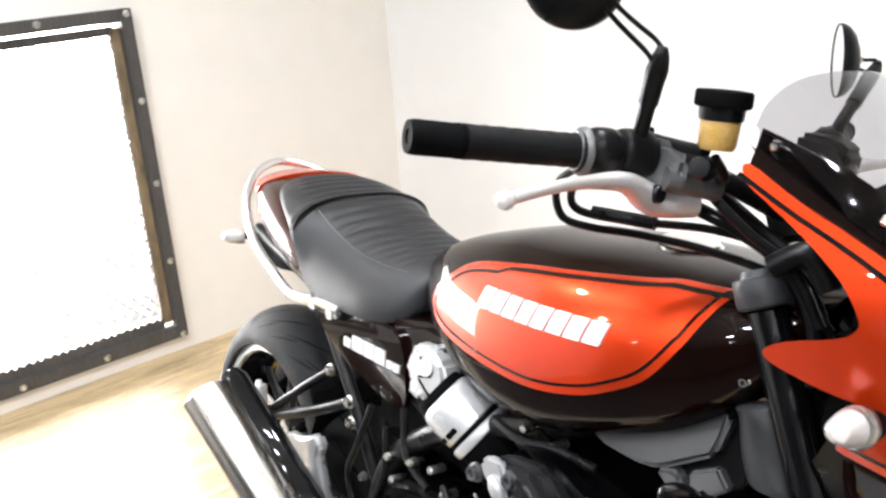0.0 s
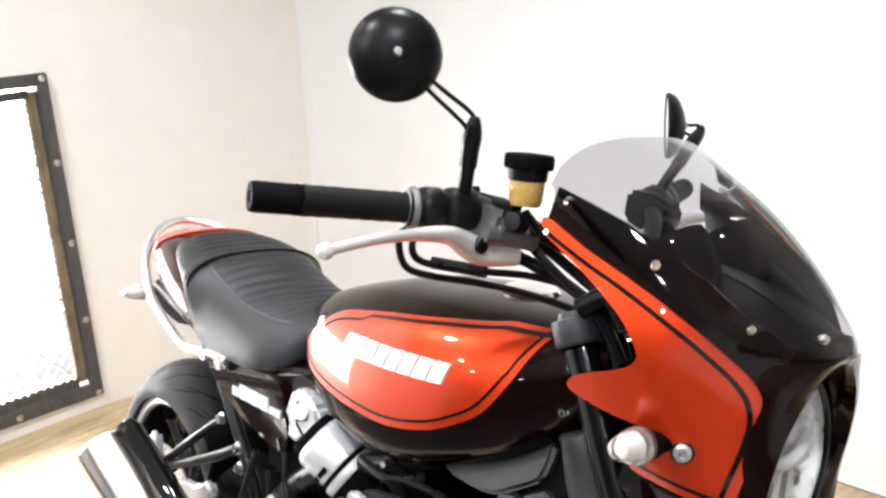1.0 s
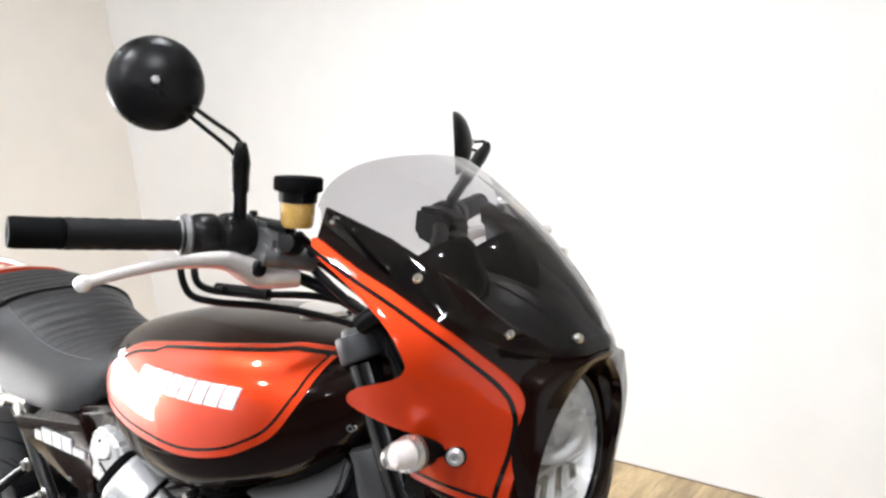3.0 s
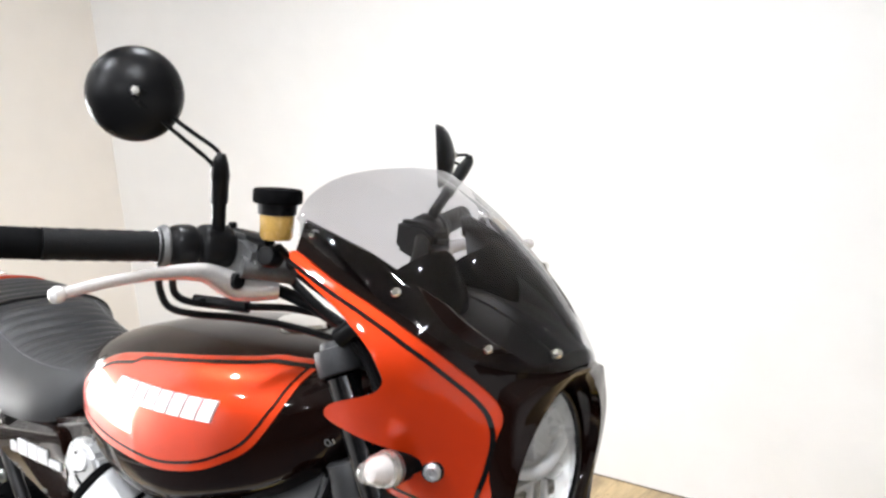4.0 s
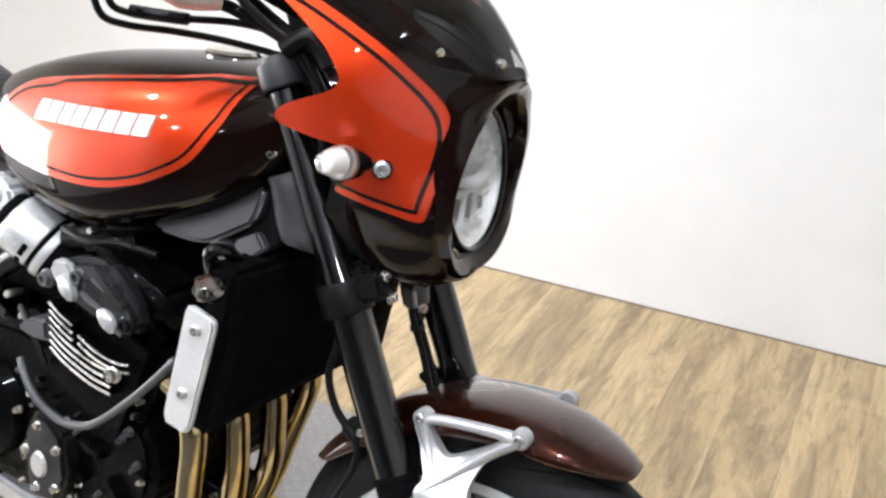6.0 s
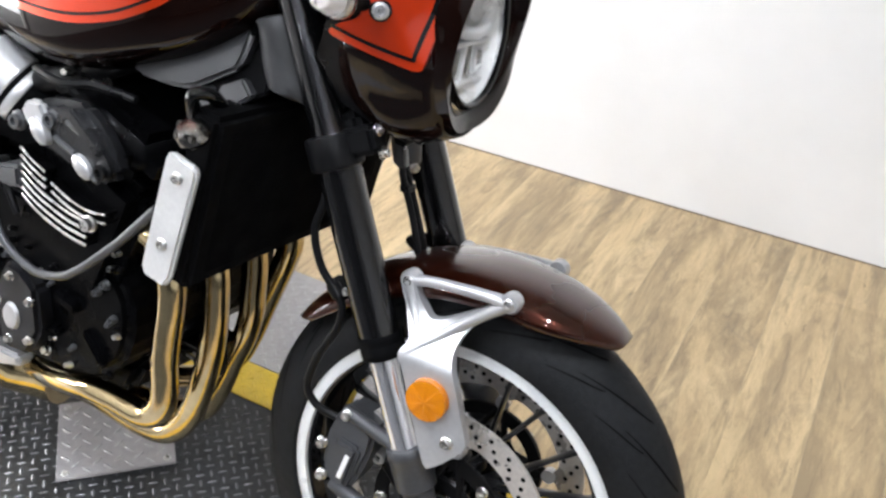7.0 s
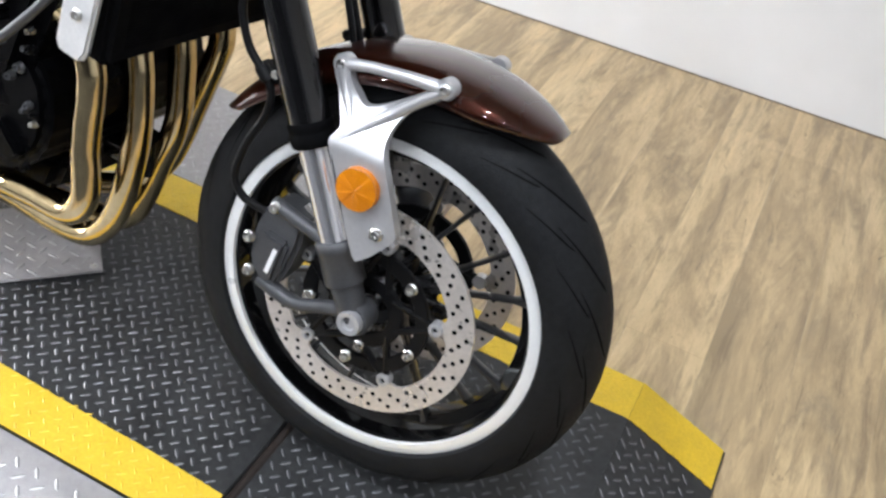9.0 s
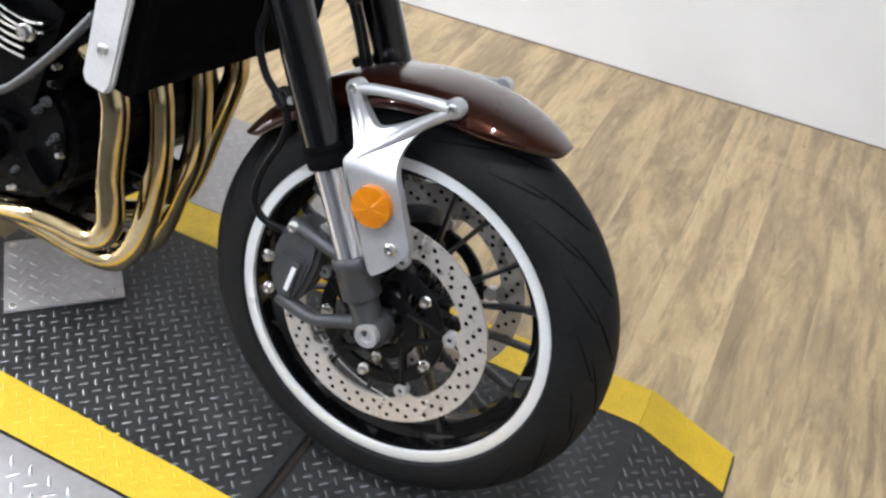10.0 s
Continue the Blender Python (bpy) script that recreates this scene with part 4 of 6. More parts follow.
for j in range(96):
    th = 360 * j / 96
    f = min(th, 360 - th)
    ox, orad = lerp_table(OUTER, f)
    mx, mr = lerp_table(MIDR, f)
    lean = 0.010 * math.cos(radians(th))
    # the far lip stands a little prouder
    if th > 180:
        far = max(0.0, math.sin(radians(th + 180)))
        mr += 0.0135 * far ** 1.4
        mx += 0.003 * far
        orad -= 0.016 * math.exp(-((f - 40) / 18) ** 2)
        mr += 0.016 * math.exp(-((f - 68) / 24) ** 2)
    tuck = math.exp(-(((f if th > 180 else -f) - 23) / 24) ** 2)
    mr -= 0.010 * tuck
    mx -= 0.010 * tuck
    for lp, (xx, rr) in zip(stations, ((-0.118 + lean, 0.086), (-0.092 + lean, 0.0925), (-0.073 + lean, 0.0965), (-0.068 + lean * 1.2, 0.1005), (mx, mr), (ox, orad))):
        lp.append(Vector((xx, -rr * math.sin(radians(th)), LZ + rr * math.cos(radians(th)))))
rings(nose, stations, cap=False)
bmesh.ops.subdivide_edges(nose, edges=[e for e in nose.edges if abs(e.verts[0].index - e.verts[1].index) >= 0 and (e.verts[0].co - e.verts[1].co).length > 0.012], cuts=2, smooth=0.6)
fairing = fair("fairing", nose, BROWN, bike, "gloss dark brown cafe fairing with orange flanks", 60)
# black band below the screen and the lower flank
ORANGE_OUT = [(-0.302, 1.116), (-0.253, 1.090), (-0.213, 1.072), (-0.175, 1.053), (-0.140, 1.031), (-0.112, 1.005), (-0.094, 0.983), (-0.086, 0.966), (-0.083, 0.945), (-0.087, 0.917), (-0.094, 0.886), (-0.099, 0.859), (-0.105, 0.852), (-0.128, 0.856), (-0.164, 0.864), (-0.196, 0.874),
              (-0.184, 0.887), (-0.164, 0.897), (-0.158, 0.911), (-0.163, 0.923), (-0.175, 0.928), (-0.218, 0.933), (-0.260, 0.939), (-0.268, 0.949), (-0.248, 0.964), (-0.200, 0.983), (-0.185, 0.995), (-0.187, 1.008), (-0.206, 1.033), (-0.240, 1.060), (-0.276, 1.084), (-0.300, 1.101)]
orange_poly = curve2(ORANGE_OUT, 4)
band_poly = [(-0.302, 1.112), (-0.253, 1.086), (-0.213, 1.068), (-0.175, 1.049), (-0.140, 1.027), (-0.112, 1.000), (-0.094, 0.978), (-0.084, 0.985), (-0.076, 1.004), (-0.072, 1.018), (-0.088, 1.034), (-0.110, 1.052), (-0.140, 1.076), (-0.182, 1.099), (-0.227, 1.121), (-0.266, 1.135), (-0.300, 1.147)]
low_poly = [(-0.092, 0.960), (-0.089, 0.900), (-0.102, 0.845), (-0.116, 0.800), (-0.155, 0.765), (-0.205, 0.790), (-0.228, 0.840), (-0.205, 0.885), (-0.160, 0.905), (-0.140, 0.930)]
line_poly = curve2(ORANGE_OUT[:12], 5, False) + [(-0.103, 0.854)] + curve2(ORANGE_OUT[12:16], 5, False)[1:]
for s in (1, -1):
    for name, bmx, m, label in (("band", panel(band_poly, cheek, 0.0, 0.004), BROWN, ""), ("lower_flank", panel(low_poly, lambda x, z: cheek(x, z) - 0.010, 0.0, 0.004), BLACK_SATIN, "satin black lower flank"),
                                ("side_panel", panel(orange_poly, cheek, 0.003, 0.005), ORANGE, "glossy orange side panel"), ("inner_liner", panel(inset(orange_poly, 0.0005), cheek, -0.0035, 0.002), BLACK_MATT, "matt black inside of the panel")):
        if s < 0:
            fair(name, bmx, m, fairing, label, 50)
        else:
            b = mirrored(bmx)
            bmx.free()
            if name == "band":
                b.transform(Matrix.Translation((-0.010, -0.012, 0)))
            fair(name, b, m, fairing, label, 50)
    # pinstripe inside the front and lower edge
    path = []
    for i, p in enumerate(line_poly):
        a, b = line_poly[max(i - 1, 0)], line_poly[min(i + 1, len(line_poly) - 1)]
        t = Vector((b[0] - a[0], b[1] - a[1])).normalized()
        path.append((p[0] + t.y * 0.0105, p[1] - t.x * 0.0105))
    st = ribbon(path, 0.0042, cheek, 0.0036)
    if s > 0:
        st2 = mirrored(st)
        st.free()
        st = st2
    fair("pinstripe", st, BLACK_GLOSS, fairing, "thin black pinstripe")
    # Black ring round the bolt: the shade of its recess as colour.
    fbolt = join(lathe([(0.0120, -0.004), (0.0115, 0.001), (0.009, 0.0025), (0, 0.0025)], (-0.142, s * (cheek(-0.142, 0.909) + 0.003), 0.909), (0.55, s, 0), 24))
    fair("recess_ring", fbolt, BLACK_SATIN, fairing)
    fair("panel_bolt", bolt((-0.140, s * (cheek(-0.142, 0.909) + 0.007), 0.909), (0.55, s, 0), 0.0070, 0.006), SILVER, fairing, "bright panel bolt")
# chin under the lamp
cb = bmesh.new()
loops = []
for i in range(9):
    u = i / 8
    lp = []
    for k in range(-8, 9):
        a = radians(k / 8 * 84)
        r = 0.122 + 0.018 * math.sin(math.pi * min(1, u * 0.8)) - 0.012 * u
        cx, cz = -0.082 - 0.115 * u, LZ - (r + 0.004) * math.cos(a) - 0.008 * math.sin(math.pi * u)
        cy = min(r * abs(math.sin(a)), cheek(cx, max(cz, 0.80)) - 0.003)
        lp.append(Vector((cx, -math.copysign(cy, a), cz)))
    loops.append(lp)
rings(cb, loops, closed_u=False)
chin = fair("chin", cb, BROWN, fairing, "dark brown chin below the lamp", 60)
sol = chin.modifiers.new("thickness", "SOLIDIFY")
sol.thickness = 0.003
fair("chin_lip", slab([(-0.16, 0.835), (-0.125, 0.81), (-0.10, 0.775), (-0.13, 0.742), (-0.165, 0.745), (-0.185, 0.78)], -0.040, 0.040, 0.012, 3), BLACK_SATIN, fairing)
for c in ((0.094, 0.842), (0.100, 0.868), (0.080, 0.80)):
    fair("trim_screw", bolt((-0.080, c[0], c[1]), (1, 0, 0), 0.003, 0.002), STEEL, fairing)

# headlamp
lamp_o, FIN_TILT = Vector((-0.088, 0, 0.8915)), 7.0
lax = (1, 0, 0.09)
lampr = lathe([(0, -0.050), (0.030, -0.047), (0.058, -0.034), (0.076, -0.014), (0.083, 0.0)], lamp_o, lax, 48)
headlamp = fair("headlamp", lampr, BOWL, bike, "round faceted headlamp with a clear glass")
fair("lamp_rim", lathe([(0.0825, 0.0), (0.0835, 0.005), (0.0865, 0.006), (0.0885, 0.0), (0.0885, -0.02)], lamp_o, lax, 64), BLACK_GLOSS, headlamp, "black lamp rim")
fair("trim_ring", lathe([(0.0905, -0.006), (0.0920, -0.002), (0.0940, -0.004), (0.0930, -0.010)], lamp_o, lax, 64), CHROME, headlamp, "thin bright trim ring")
fair("lamp_glass", lathe([(0, 0.014), (0.03, 0.0125), (0.06, 0.008), (0.083, 0.001)], lamp_o, lax, 48), LENS, headlamp, "clear lamp glass").visible_shadow = False


def inside(y, z, ahead):
    """A point within the lamp, beside its middle."""
    return lamp_o + Vector((ahead - 0.09 * z, y, z))


# two upper reflector cups with a ridge between them, a brow across the middle, and a slotted lower box
for s in (1, -1):
    cup = lathe([(0, -0.030), (0.014, -0.027), (0.026, -0.016), (0.034, 0.0), (0.0365, 0.002), (0.035, -0.004)], inside(s * 0.036, 0.036, -0.014), (1, s * -0.15, 0.05), 12)
    fair("reflector_cup", cup, BOWL, headlamp, "polished faceted reflector cup", 10)
    fair("lamp_bulb", lathe([(0, 0.010), (0.004, 0.008), (0.0055, 0.0), (0.0055, -0.02)], inside(s * 0.036, 0.036, -0.032), (1, 0, 0), 12), CHROME, headlamp)
fair("ridge", slab([(lamp_o.x + x, lamp_o.z + z) for x, z in ((-0.034, 0.0), (-0.010, 0.002), (-0.020, 0.070), (-0.036, 0.074))], -0.003, 0.003, 0.001), WHITE_TRIM, headlamp)
brow = tube([inside(-0.074, 0.012, -0.012), inside(-0.040, 0.000, -0.006), inside(0.0, -0.006, -0.003), inside(0.040, 0.000, -0.006), inside(0.074, 0.012, -0.012)], 0.0075, 10, 5)
fair("brow", brow, WHITE_TRIM, headlamp, "bright bar across the lamp")
for k in range(6):
    y = -0.045 + 0.018 * k
    fair("slot_fin", box(inside(y, -0.040, -0.018), (0.018, 0.0035, 0.046 - 0.010 * abs(k - 2.5)), 0.001, (FIN_TILT * (k - 2.5), 0, 0)), (WHITE_TRIM, CHROME)[k % 2], headlamp)
for z, w in ((-0.018, 0.064), (-0.062, 0.044)):
    fair("lamp_shelf", box(inside(0, z, -0.016), (0.020, 2 * w, 0.005), 0.0015), WHITE_TRIM, headlamp)
for a in range(0, 360, 24):
    y, z = 0.068 * math.sin(radians(a)), 0.068 * math.cos(radians(a))
    fair("reflector_facet", box(inside(y, z, -0.016), (0.003, 0.024, 0.015), 0.001, (-a, 38, 0)), BOWL, headlamp)

# screen
BASE = [(0, -0.041, 0.0, 1.016), (0.28, -0.054, -0.068, 1.014), (0.45, -0.098, -0.121, 1.021), (0.6, -0.135, -0.145, 1.042), (0.8, -0.215, -0.167, 1.086), (1.0, -0.298, -0.177, 1.134)]
RIM = [(0, -0.285, 0.0, 1.204), (0.28, -0.292, -0.070, 1.200), (0.5, -0.299, -0.122, 1.190), (0.75, -0.301, -0.162, 1.171), (1.0, -0.301, -0.180, 1.149)]
sb = bmesh.new()
loops = []
for i in range(-24, 25):
    u = abs(i) / 24
    b, r = Vector(lerp_table(BASE, u)), Vector(lerp_table(RIM, u))
    if i > 0:
        b.y, r.y = -b.y, -r.y
        b.x -= 0.016 * math.exp(-((u - 0.29) / 0.16) ** 2)
    row = []
    for k in range(15):
        v = k / 14
        p = b.lerp(r, v)
        g = 4 * v * (1 - v) * (1 - u * 0.85) * (0.7 if i > 3 else 1)
        row.append(p + Vector((0.020 * g, math.copysign(0.006 * g, p.y) if abs(p.y) > 0.02 else 0, 0.020 * g)))
    loops.append(row)
rings(sb, loops, closed_u=False)
screen = fair("windscreen", sb, SCREEN, fairing, "grey smoked windscreen with round-head screws", 60)
for s in (1, -1):
    for c, nrm in (((-0.284, 0.169, 1.133), (0.2, 1, 0.25)), ((-0.185, 0.158, 1.086), (0.35, 1, 0.3)), ((-0.104, 0.112, 1.036), (0.75, 1, 0.45)), ((-0.059, 0.052, 1.029), (1, 0.35, 0.6)))[:4 if s < 0 else 2]:
        d = Vector((nrm[0], s * nrm[1], nrm[2])).normalized()
        fair("screen_screw", lathe([(0, 0.009), (0.003, 0.0088), (0.0048, 0.007), (0.0060, 0.004), (0.0062, 0.0)], Vector((c[0], s * c[1], c[2])) - d * 0.001, d, 16), CHROME, screen, "chrome screw head")

# instruments behind the screen
dash = fair("instrument_cluster", join(box((-0.20, 0, 1.025), (0.10, 0.19, 0.03), 0.012, (0, 28, 0)), box((-0.16, 0, 0.985), (0.12, 0.22, 0.05), 0.015)), BLACK_MATT, bike, "black instrument cluster with two round dials")
for s in (1, -1):
    ax = Vector((-0.62, 0, 0.78))
    fair("dial", lathe([(0, -0.072), (0.016, -0.070), (0.032, -0.060), (0.043, -0.042), (0.048, -0.018), (0.049, 0.004), (0.047, 0.012), (0.043, 0.013), (0.041, 0.008), (0, 0.008)], (-0.230, s * 0.057, 1.081), ax, 36), BLACK_GLOSS, dash, "round gauge with a black bezel")
fair("inner_cowl", slab([(-0.13, 1.0), (-0.13, 0.84), (-0.20, 0.80), (-0.26, 0.86), (-0.25, 0.97)], -0.075, 0.075, 0.02), BLACK_MATT, fairing, "matt black inner cowl")

dc = bmesh.new()
rows = []
for i in range(-20, 21):
    u = abs(i) / 20
    b = Vector(lerp_table(BASE, u)) + Vector((-0.014, 0.012 if u > 0.1 else 0, -0.002))
    if i > 0:
        b.y = -b.y
    tgt = Vector((-0.262, b.y * 0.66, 1.050 + 0.026 * (1 - u)))
    rows.append([b.lerp(tgt, v) + Vector((0, 0, 0.022 * math.sin(math.pi * v) * (1 - u))) for v in (k / 8 for k in range(9))])
rings(dc, rows, closed_u=False)
fair("dash_cover", dc, mat("textured_dash_plastic", (0.012, 0.0115, 0.0115), 0.5, 0.0, 0.2, 40, 0.3, 400), dash, "dark grey textured dash cover", 60)

# front turn signals
for s in (1, -1):
    o, ax = Vector((-0.160, s * 0.140, 0.914)), Vector((-0.18, s, 0.06))
    sig = fair("turn_signal", lathe([(0, 0.078), (0.006, 0.077), (0.010, 0.073), (0.012, 0.067), (0.016, 0.056), (0.0188, 0.045), (0.0188, 0.037), (0.017, 0.033), (0, 0.033)], o, ax, 28), SIGNAL_GLASS, bike, "clear front turn signal")
    sig.visible_shadow = False
    fair("bulb", lathe([(0, 0.066), (0.006, 0.064), (0.009, 0.056), (0.009, 0.044), (0, 0.040)], o, ax, 16), BULB, sig, "amber bulb behind the clear lens")
    fair("lamp_bowl", lathe([(0, 0.0405), (0.010, 0.041), (0.0165, 0.045), (0.0175, 0.040), (0, 0.039)], o, ax, 24), STEEL, sig)
    fair("signal_stalk", lathe([(0.009, -0.06), (0.010, 0.01), (0.014, 0.022), (0.0178, 0.034), (0, 0.034)], o, ax, 20), BLACK_MATT, sig)

# ---- handlebar and controls ----
PERCH = mat("grey_cast_perch", (0.13, 0.13, 0.13), 0.42, 0.4, 0.3, 40, 0.15, 300)
BAR = [(-0.335, 0, 1.052), (-0.34, 0.05, 1.054), (-0.375, 0.12, 1.085), (-0.425, 0.19, 1.104), (-0.453, 0.27, 1.105), (-0.512, 0.405, 1.111)]
left_bar = [Vector(p) for p in BAR]
right_bar = [Vector((p.x, -p.y, p.z)) for p in left_bar]
handlebar = front("handlebar", tube(right_bar[::-1] + left_bar[1:], 0.011, 14, 6), BLACK_SATIN, bike, "black tubular handlebar with rubber grips")
for y in (0.035, -0.035):
    front("bar_clamp", box((-0.337, y, 1.042), (0.045, 0.026, 0.045), 0.008, (0, -25, 0)), BLACK_SATIN, handlebar)


def along(a, b, prof, n=24):
    d = Vector(b) - Vector(a)
    return lathe([(r, h * d.length) for r, h in prof], a, d, n)


for s in (1, -1):
    g0, g1, e1 = Vector((-0.446, s * 0.252, 1.1045)), Vector((-0.494, s * 0.366, 1.1085)), Vector((-0.514, s * 0.417, 1.111))
    rib = []
    for k in range(15):
        h = k / 14
        rib += [(0.0165 if k % 2 else 0.0172, h * 0.94 + 0.03)]
    front("grip", along(g0, g1, [(0.011, 0), (0.021, 0.0), (0.021, 0.05), (0.0172, 0.07)] + rib + [(0.0172, 1.0), (0.011, 1.0)]), GRIP, handlebar, "black rubber grip")
    front("bar_end", along(g1, e1, [(0.011, 0.02), (0.0165, 0.03), (0.0172, 0.12), (0.0165, 0.14), (0.0168, 0.9), (0.0155, 1.0), (0.007, 1.0), (0.006, 0.96), (0, 0.96)]), BLACK_MATT, handlebar, "black bar end weight")
    front("switch_housing", along((-0.420, s * 0.178, 1.104), (-0.446, s * 0.249, 1.1045), [(0.011, 0), (0.020, 0.02), (0.0235, 0.07), (0.0245, 0.16), (0.0245, 0.44), (0.0230, 0.50), (0.0205, 0.53), (0.0205, 0.57), (0.0230, 0.60), (0.0242, 0.66), (0.0242, 0.84), (0.0225, 0.92), (0.019, 0.97), (0.018, 1.0)], 28), BLACK_SATIN, handlebar, "black switch housing")
    front("grip_flange", along((-0.4455, s * 0.2475, 1.1045), (-0.4505, s * 0.2590, 1.1048), [(0.016, 0), (0.0225, 0.05), (0.0240, 0.25), (0.0235, 0.55), (0.0195, 1.0), (0.016, 1.0)], 28), PERCH, handlebar, "grey grip flange")
    # perch and lever
    front("lever_perch", join(slab([(-0.442, 1.122), (-0.392, 1.120), (-0.370, 1.106), (-0.374, 1.078), (-0.41, 1.066), (-0.445, 1.080)], s * 0.145, s * 0.188, 0.007),
                                      tube([(-0.392, s * 0.19, 1.085), (-0.380, s * 0.165, 1.082), (-0.366, s * 0.135, 1.076)], 0.013, 12, 4)), PERCH if s < 0 else BLACK_SATIN, handlebar, "dark cast lever perch")
    lever = tube([(-0.385, s * 0.140, 1.060), (-0.408, s * 0.180, 1.060), (-0.405, s * 0.232, 1.080), (-0.395, s * 0.300, 1.085), (-0.386, s * 0.360, 1.084), (-0.380, s * 0.412, 1.079)], 0.006, 12, 6, radii=[0.016, 0.0175, 0.0105, 0.0066, 0.0058, 0.0055])
    front("brake_lever" if s < 0 else "clutch_lever", join(lever, lathe([(0, -0.008), (0.005, -0.0068), (0.0078, -0.003), (0.0085, 0.001), (0.007, 0.0055), (0.003, 0.008), (0, 0.0085)], (-0.380, s * 0.418, 1.078), (0.1, s, -0.1), 16)), LEVER, handlebar, "silver alloy lever with a ball end")
    # mirror
    # the left mirror is folded a little lower than the right one
    mn = Vector((0.80, s * 0.58, 0.10)).normalized()
    mc = Vector((-0.436, -0.300, 1.267)) if s < 0 else Vector((-0.462, 0.285, 1.213))
    elbow = Vector((-0.387, -0.228, 1.200)) if s < 0 else Vector((-0.432, 0.304, 1.206))
    foot = Vector((-0.418, s * 0.201, 1.13))
    post = foot.lerp(elbow, 0.38)
    front("mirror_stem", join(tube([(-0.420, s * 0.198, 1.11), foot, post], 0.0080, 14, 1), tube([post, foot.lerp(elbow, 0.62), foot.lerp(elbow, 0.82), elbow, elbow + Vector((0.001, 0, 0.010))], 0.007, 14, 4, radii=[0.0098, 0.0098, 0.0108, 0.0085, 0.0045]),
                                     tube([elbow + Vector((-0.006, 0, -0.014)), elbow.lerp(mc, 0.12) + Vector((0, 0, -0.008)), elbow.lerp(mc, 0.5) + Vector((0, 0, -0.007)), mc + mn * 0.012 + Vector((0.004, 0, -0.010))], 0.0024, 8, 4),
                                     tube([elbow + Vector((0, 0, 0.008)), elbow.lerp(mc, 0.10) + Vector((0, 0, 0.010)), elbow.lerp(mc, 0.5) + Vector((0, 0, 0.006)), mc + mn * 0.012 + Vector((0.004, 0, 0.004))], 0.0024, 8, 4)), BLACK_SATIN, handlebar, "black mirror stem with twin rods")
    shell = front("mirror_shell", lathe([(0, 0.014), (0.006, 0.0145), (0.020, 0.012), (0.036, 0.006), (0.0455, -0.002), (0.0492, -0.010), (0.0488, -0.014), (0.0465, -0.013)], mc, mn, 48), BLACK_SATIN, handlebar, "round black mirror shell", 50)
    front("mirror_glass", lathe([(0.0470, -0.0125), (0.0, -0.0125)], mc, mn, 48), MIRROR, shell, "round mirror glass")
    front("mirror_bolt", lathe([(0, 0.018), (0.004, 0.0175), (0.0055, 0.015), (0.0055, 0.012)], mc, mn, 14), STEEL, shell)
# small fittings on the lever perches
for s in (1, -1):
    front("lever_pivot", bolt((-0.404, s * 0.166, 1.0745), (0, 0, 1), 0.007, 0.006), STEEL, handlebar)
    front("lever_adjuster", lathe([(0, 0.008), (0.008, 0.0075), (0.0095, 0.005), (0.0095, -0.005), (0.008, -0.0075), (0, -0.008)], (-0.398, s * 0.192, 1.068), (1, 0, 0.1), 16), BLACK_SATIN, handlebar, "black lever adjuster wheel")
    for z in (1.108, 1.084):
        front("clamp_bolt", bolt((-0.430, s * 0.189, z), (-0.2, s, 0.1), 0.0045, 0.005), STEEL, handlebar)
    front("switch_button", box((-0.446, s * 0.222, 1.122), (0.014, 0.014, 0.010), 0.003, (0, 0, s * -20)), GREY_METAL, handlebar, "grey switch button")
    front("switch_rocker", box((-0.430, s * 0.236, 1.112), (0.010, 0.016, 0.012), 0.003, (0, 35, s * -20)), BLACK_MATT, handlebar)
front("perch_knob", lathe([(0, 0.012), (0.004, 0.0115), (0.0055, 0.008), (0.0045, 0.004), (0.0035, -0.006), (0, -0.006)], (-0.434, -0.166, 1.118), (0, 0, 1), 12), BLACK_SATIN, handlebar)
front("banjo_bolt", lathe([(0, 0.010), (0.0052, 0.010), (0.0058, 0.004), (0.0085, 0.0035), (0.0088, -0.003), (0, -0.003)], (-0.384, -0.176, 1.087), (0.35, -1, 0.25), 12), STEEL, handlebar, "bright banjo bolt")

# brake fluid reservoir
rc = Vector((-0.340, -0.188, 1.117))
res = front("brake_reservoir", lathe([(0, 0.004), (0.0155, 0.004), (0.0178, 0.008), (0.0192, 0.031), (0.018, 0.034), (0, 0.034)], rc, (0, 0, 1), 32), FLUID, bike, "translucent reservoir with amber brake fluid and a black cap")
front("reservoir_neck", lathe([(0.0185, 0.0305), (0.0208, 0.0315), (0.0215, 0.044), (0, 0.044)], rc, (0, 0, 1), 32), BLACK_SATIN, res)
cap = bmesh.new()
loops = []
for r0, h in ((0.018, 0.042), (0.0250, 0.043), (0.0258, 0.045), (0.0258, 0.056), (0.0248, 0.0585), (0.019, 0.059), (0.018, 0.058)):
    loops.append([rc + Vector(((r0 + (0.0008 if j % 2 and r0 > 0.0255 else 0)) * math.cos(2 * math.pi * j / 64), (r0 + (0.0008 if j % 2 and r0 > 0.0255 else 0)) * math.sin(2 * math.pi * j / 64), h)) for j in range(64)])
rings(cap, loops)
front("reservoir_cap", cap, BLACK_MATT, res, "knurled black cap")
front("reservoir_bracket", join(tube([(-0.428, -0.166, 1.118), (-0.390, -0.176, 1.117), (-0.352, -0.186, 1.117)], 0.0062, 12, 4), lathe([(0, -0.014), (0.010, -0.013), (0.0125, -0.008), (0.0125, 0.008), (0.010, 0.013), (0, 0.014)], (-0.356, -0.180, 1.100), (0.3, -1, 0.2), 20)), BLACK_SATIN, res, "black arm and hose union")
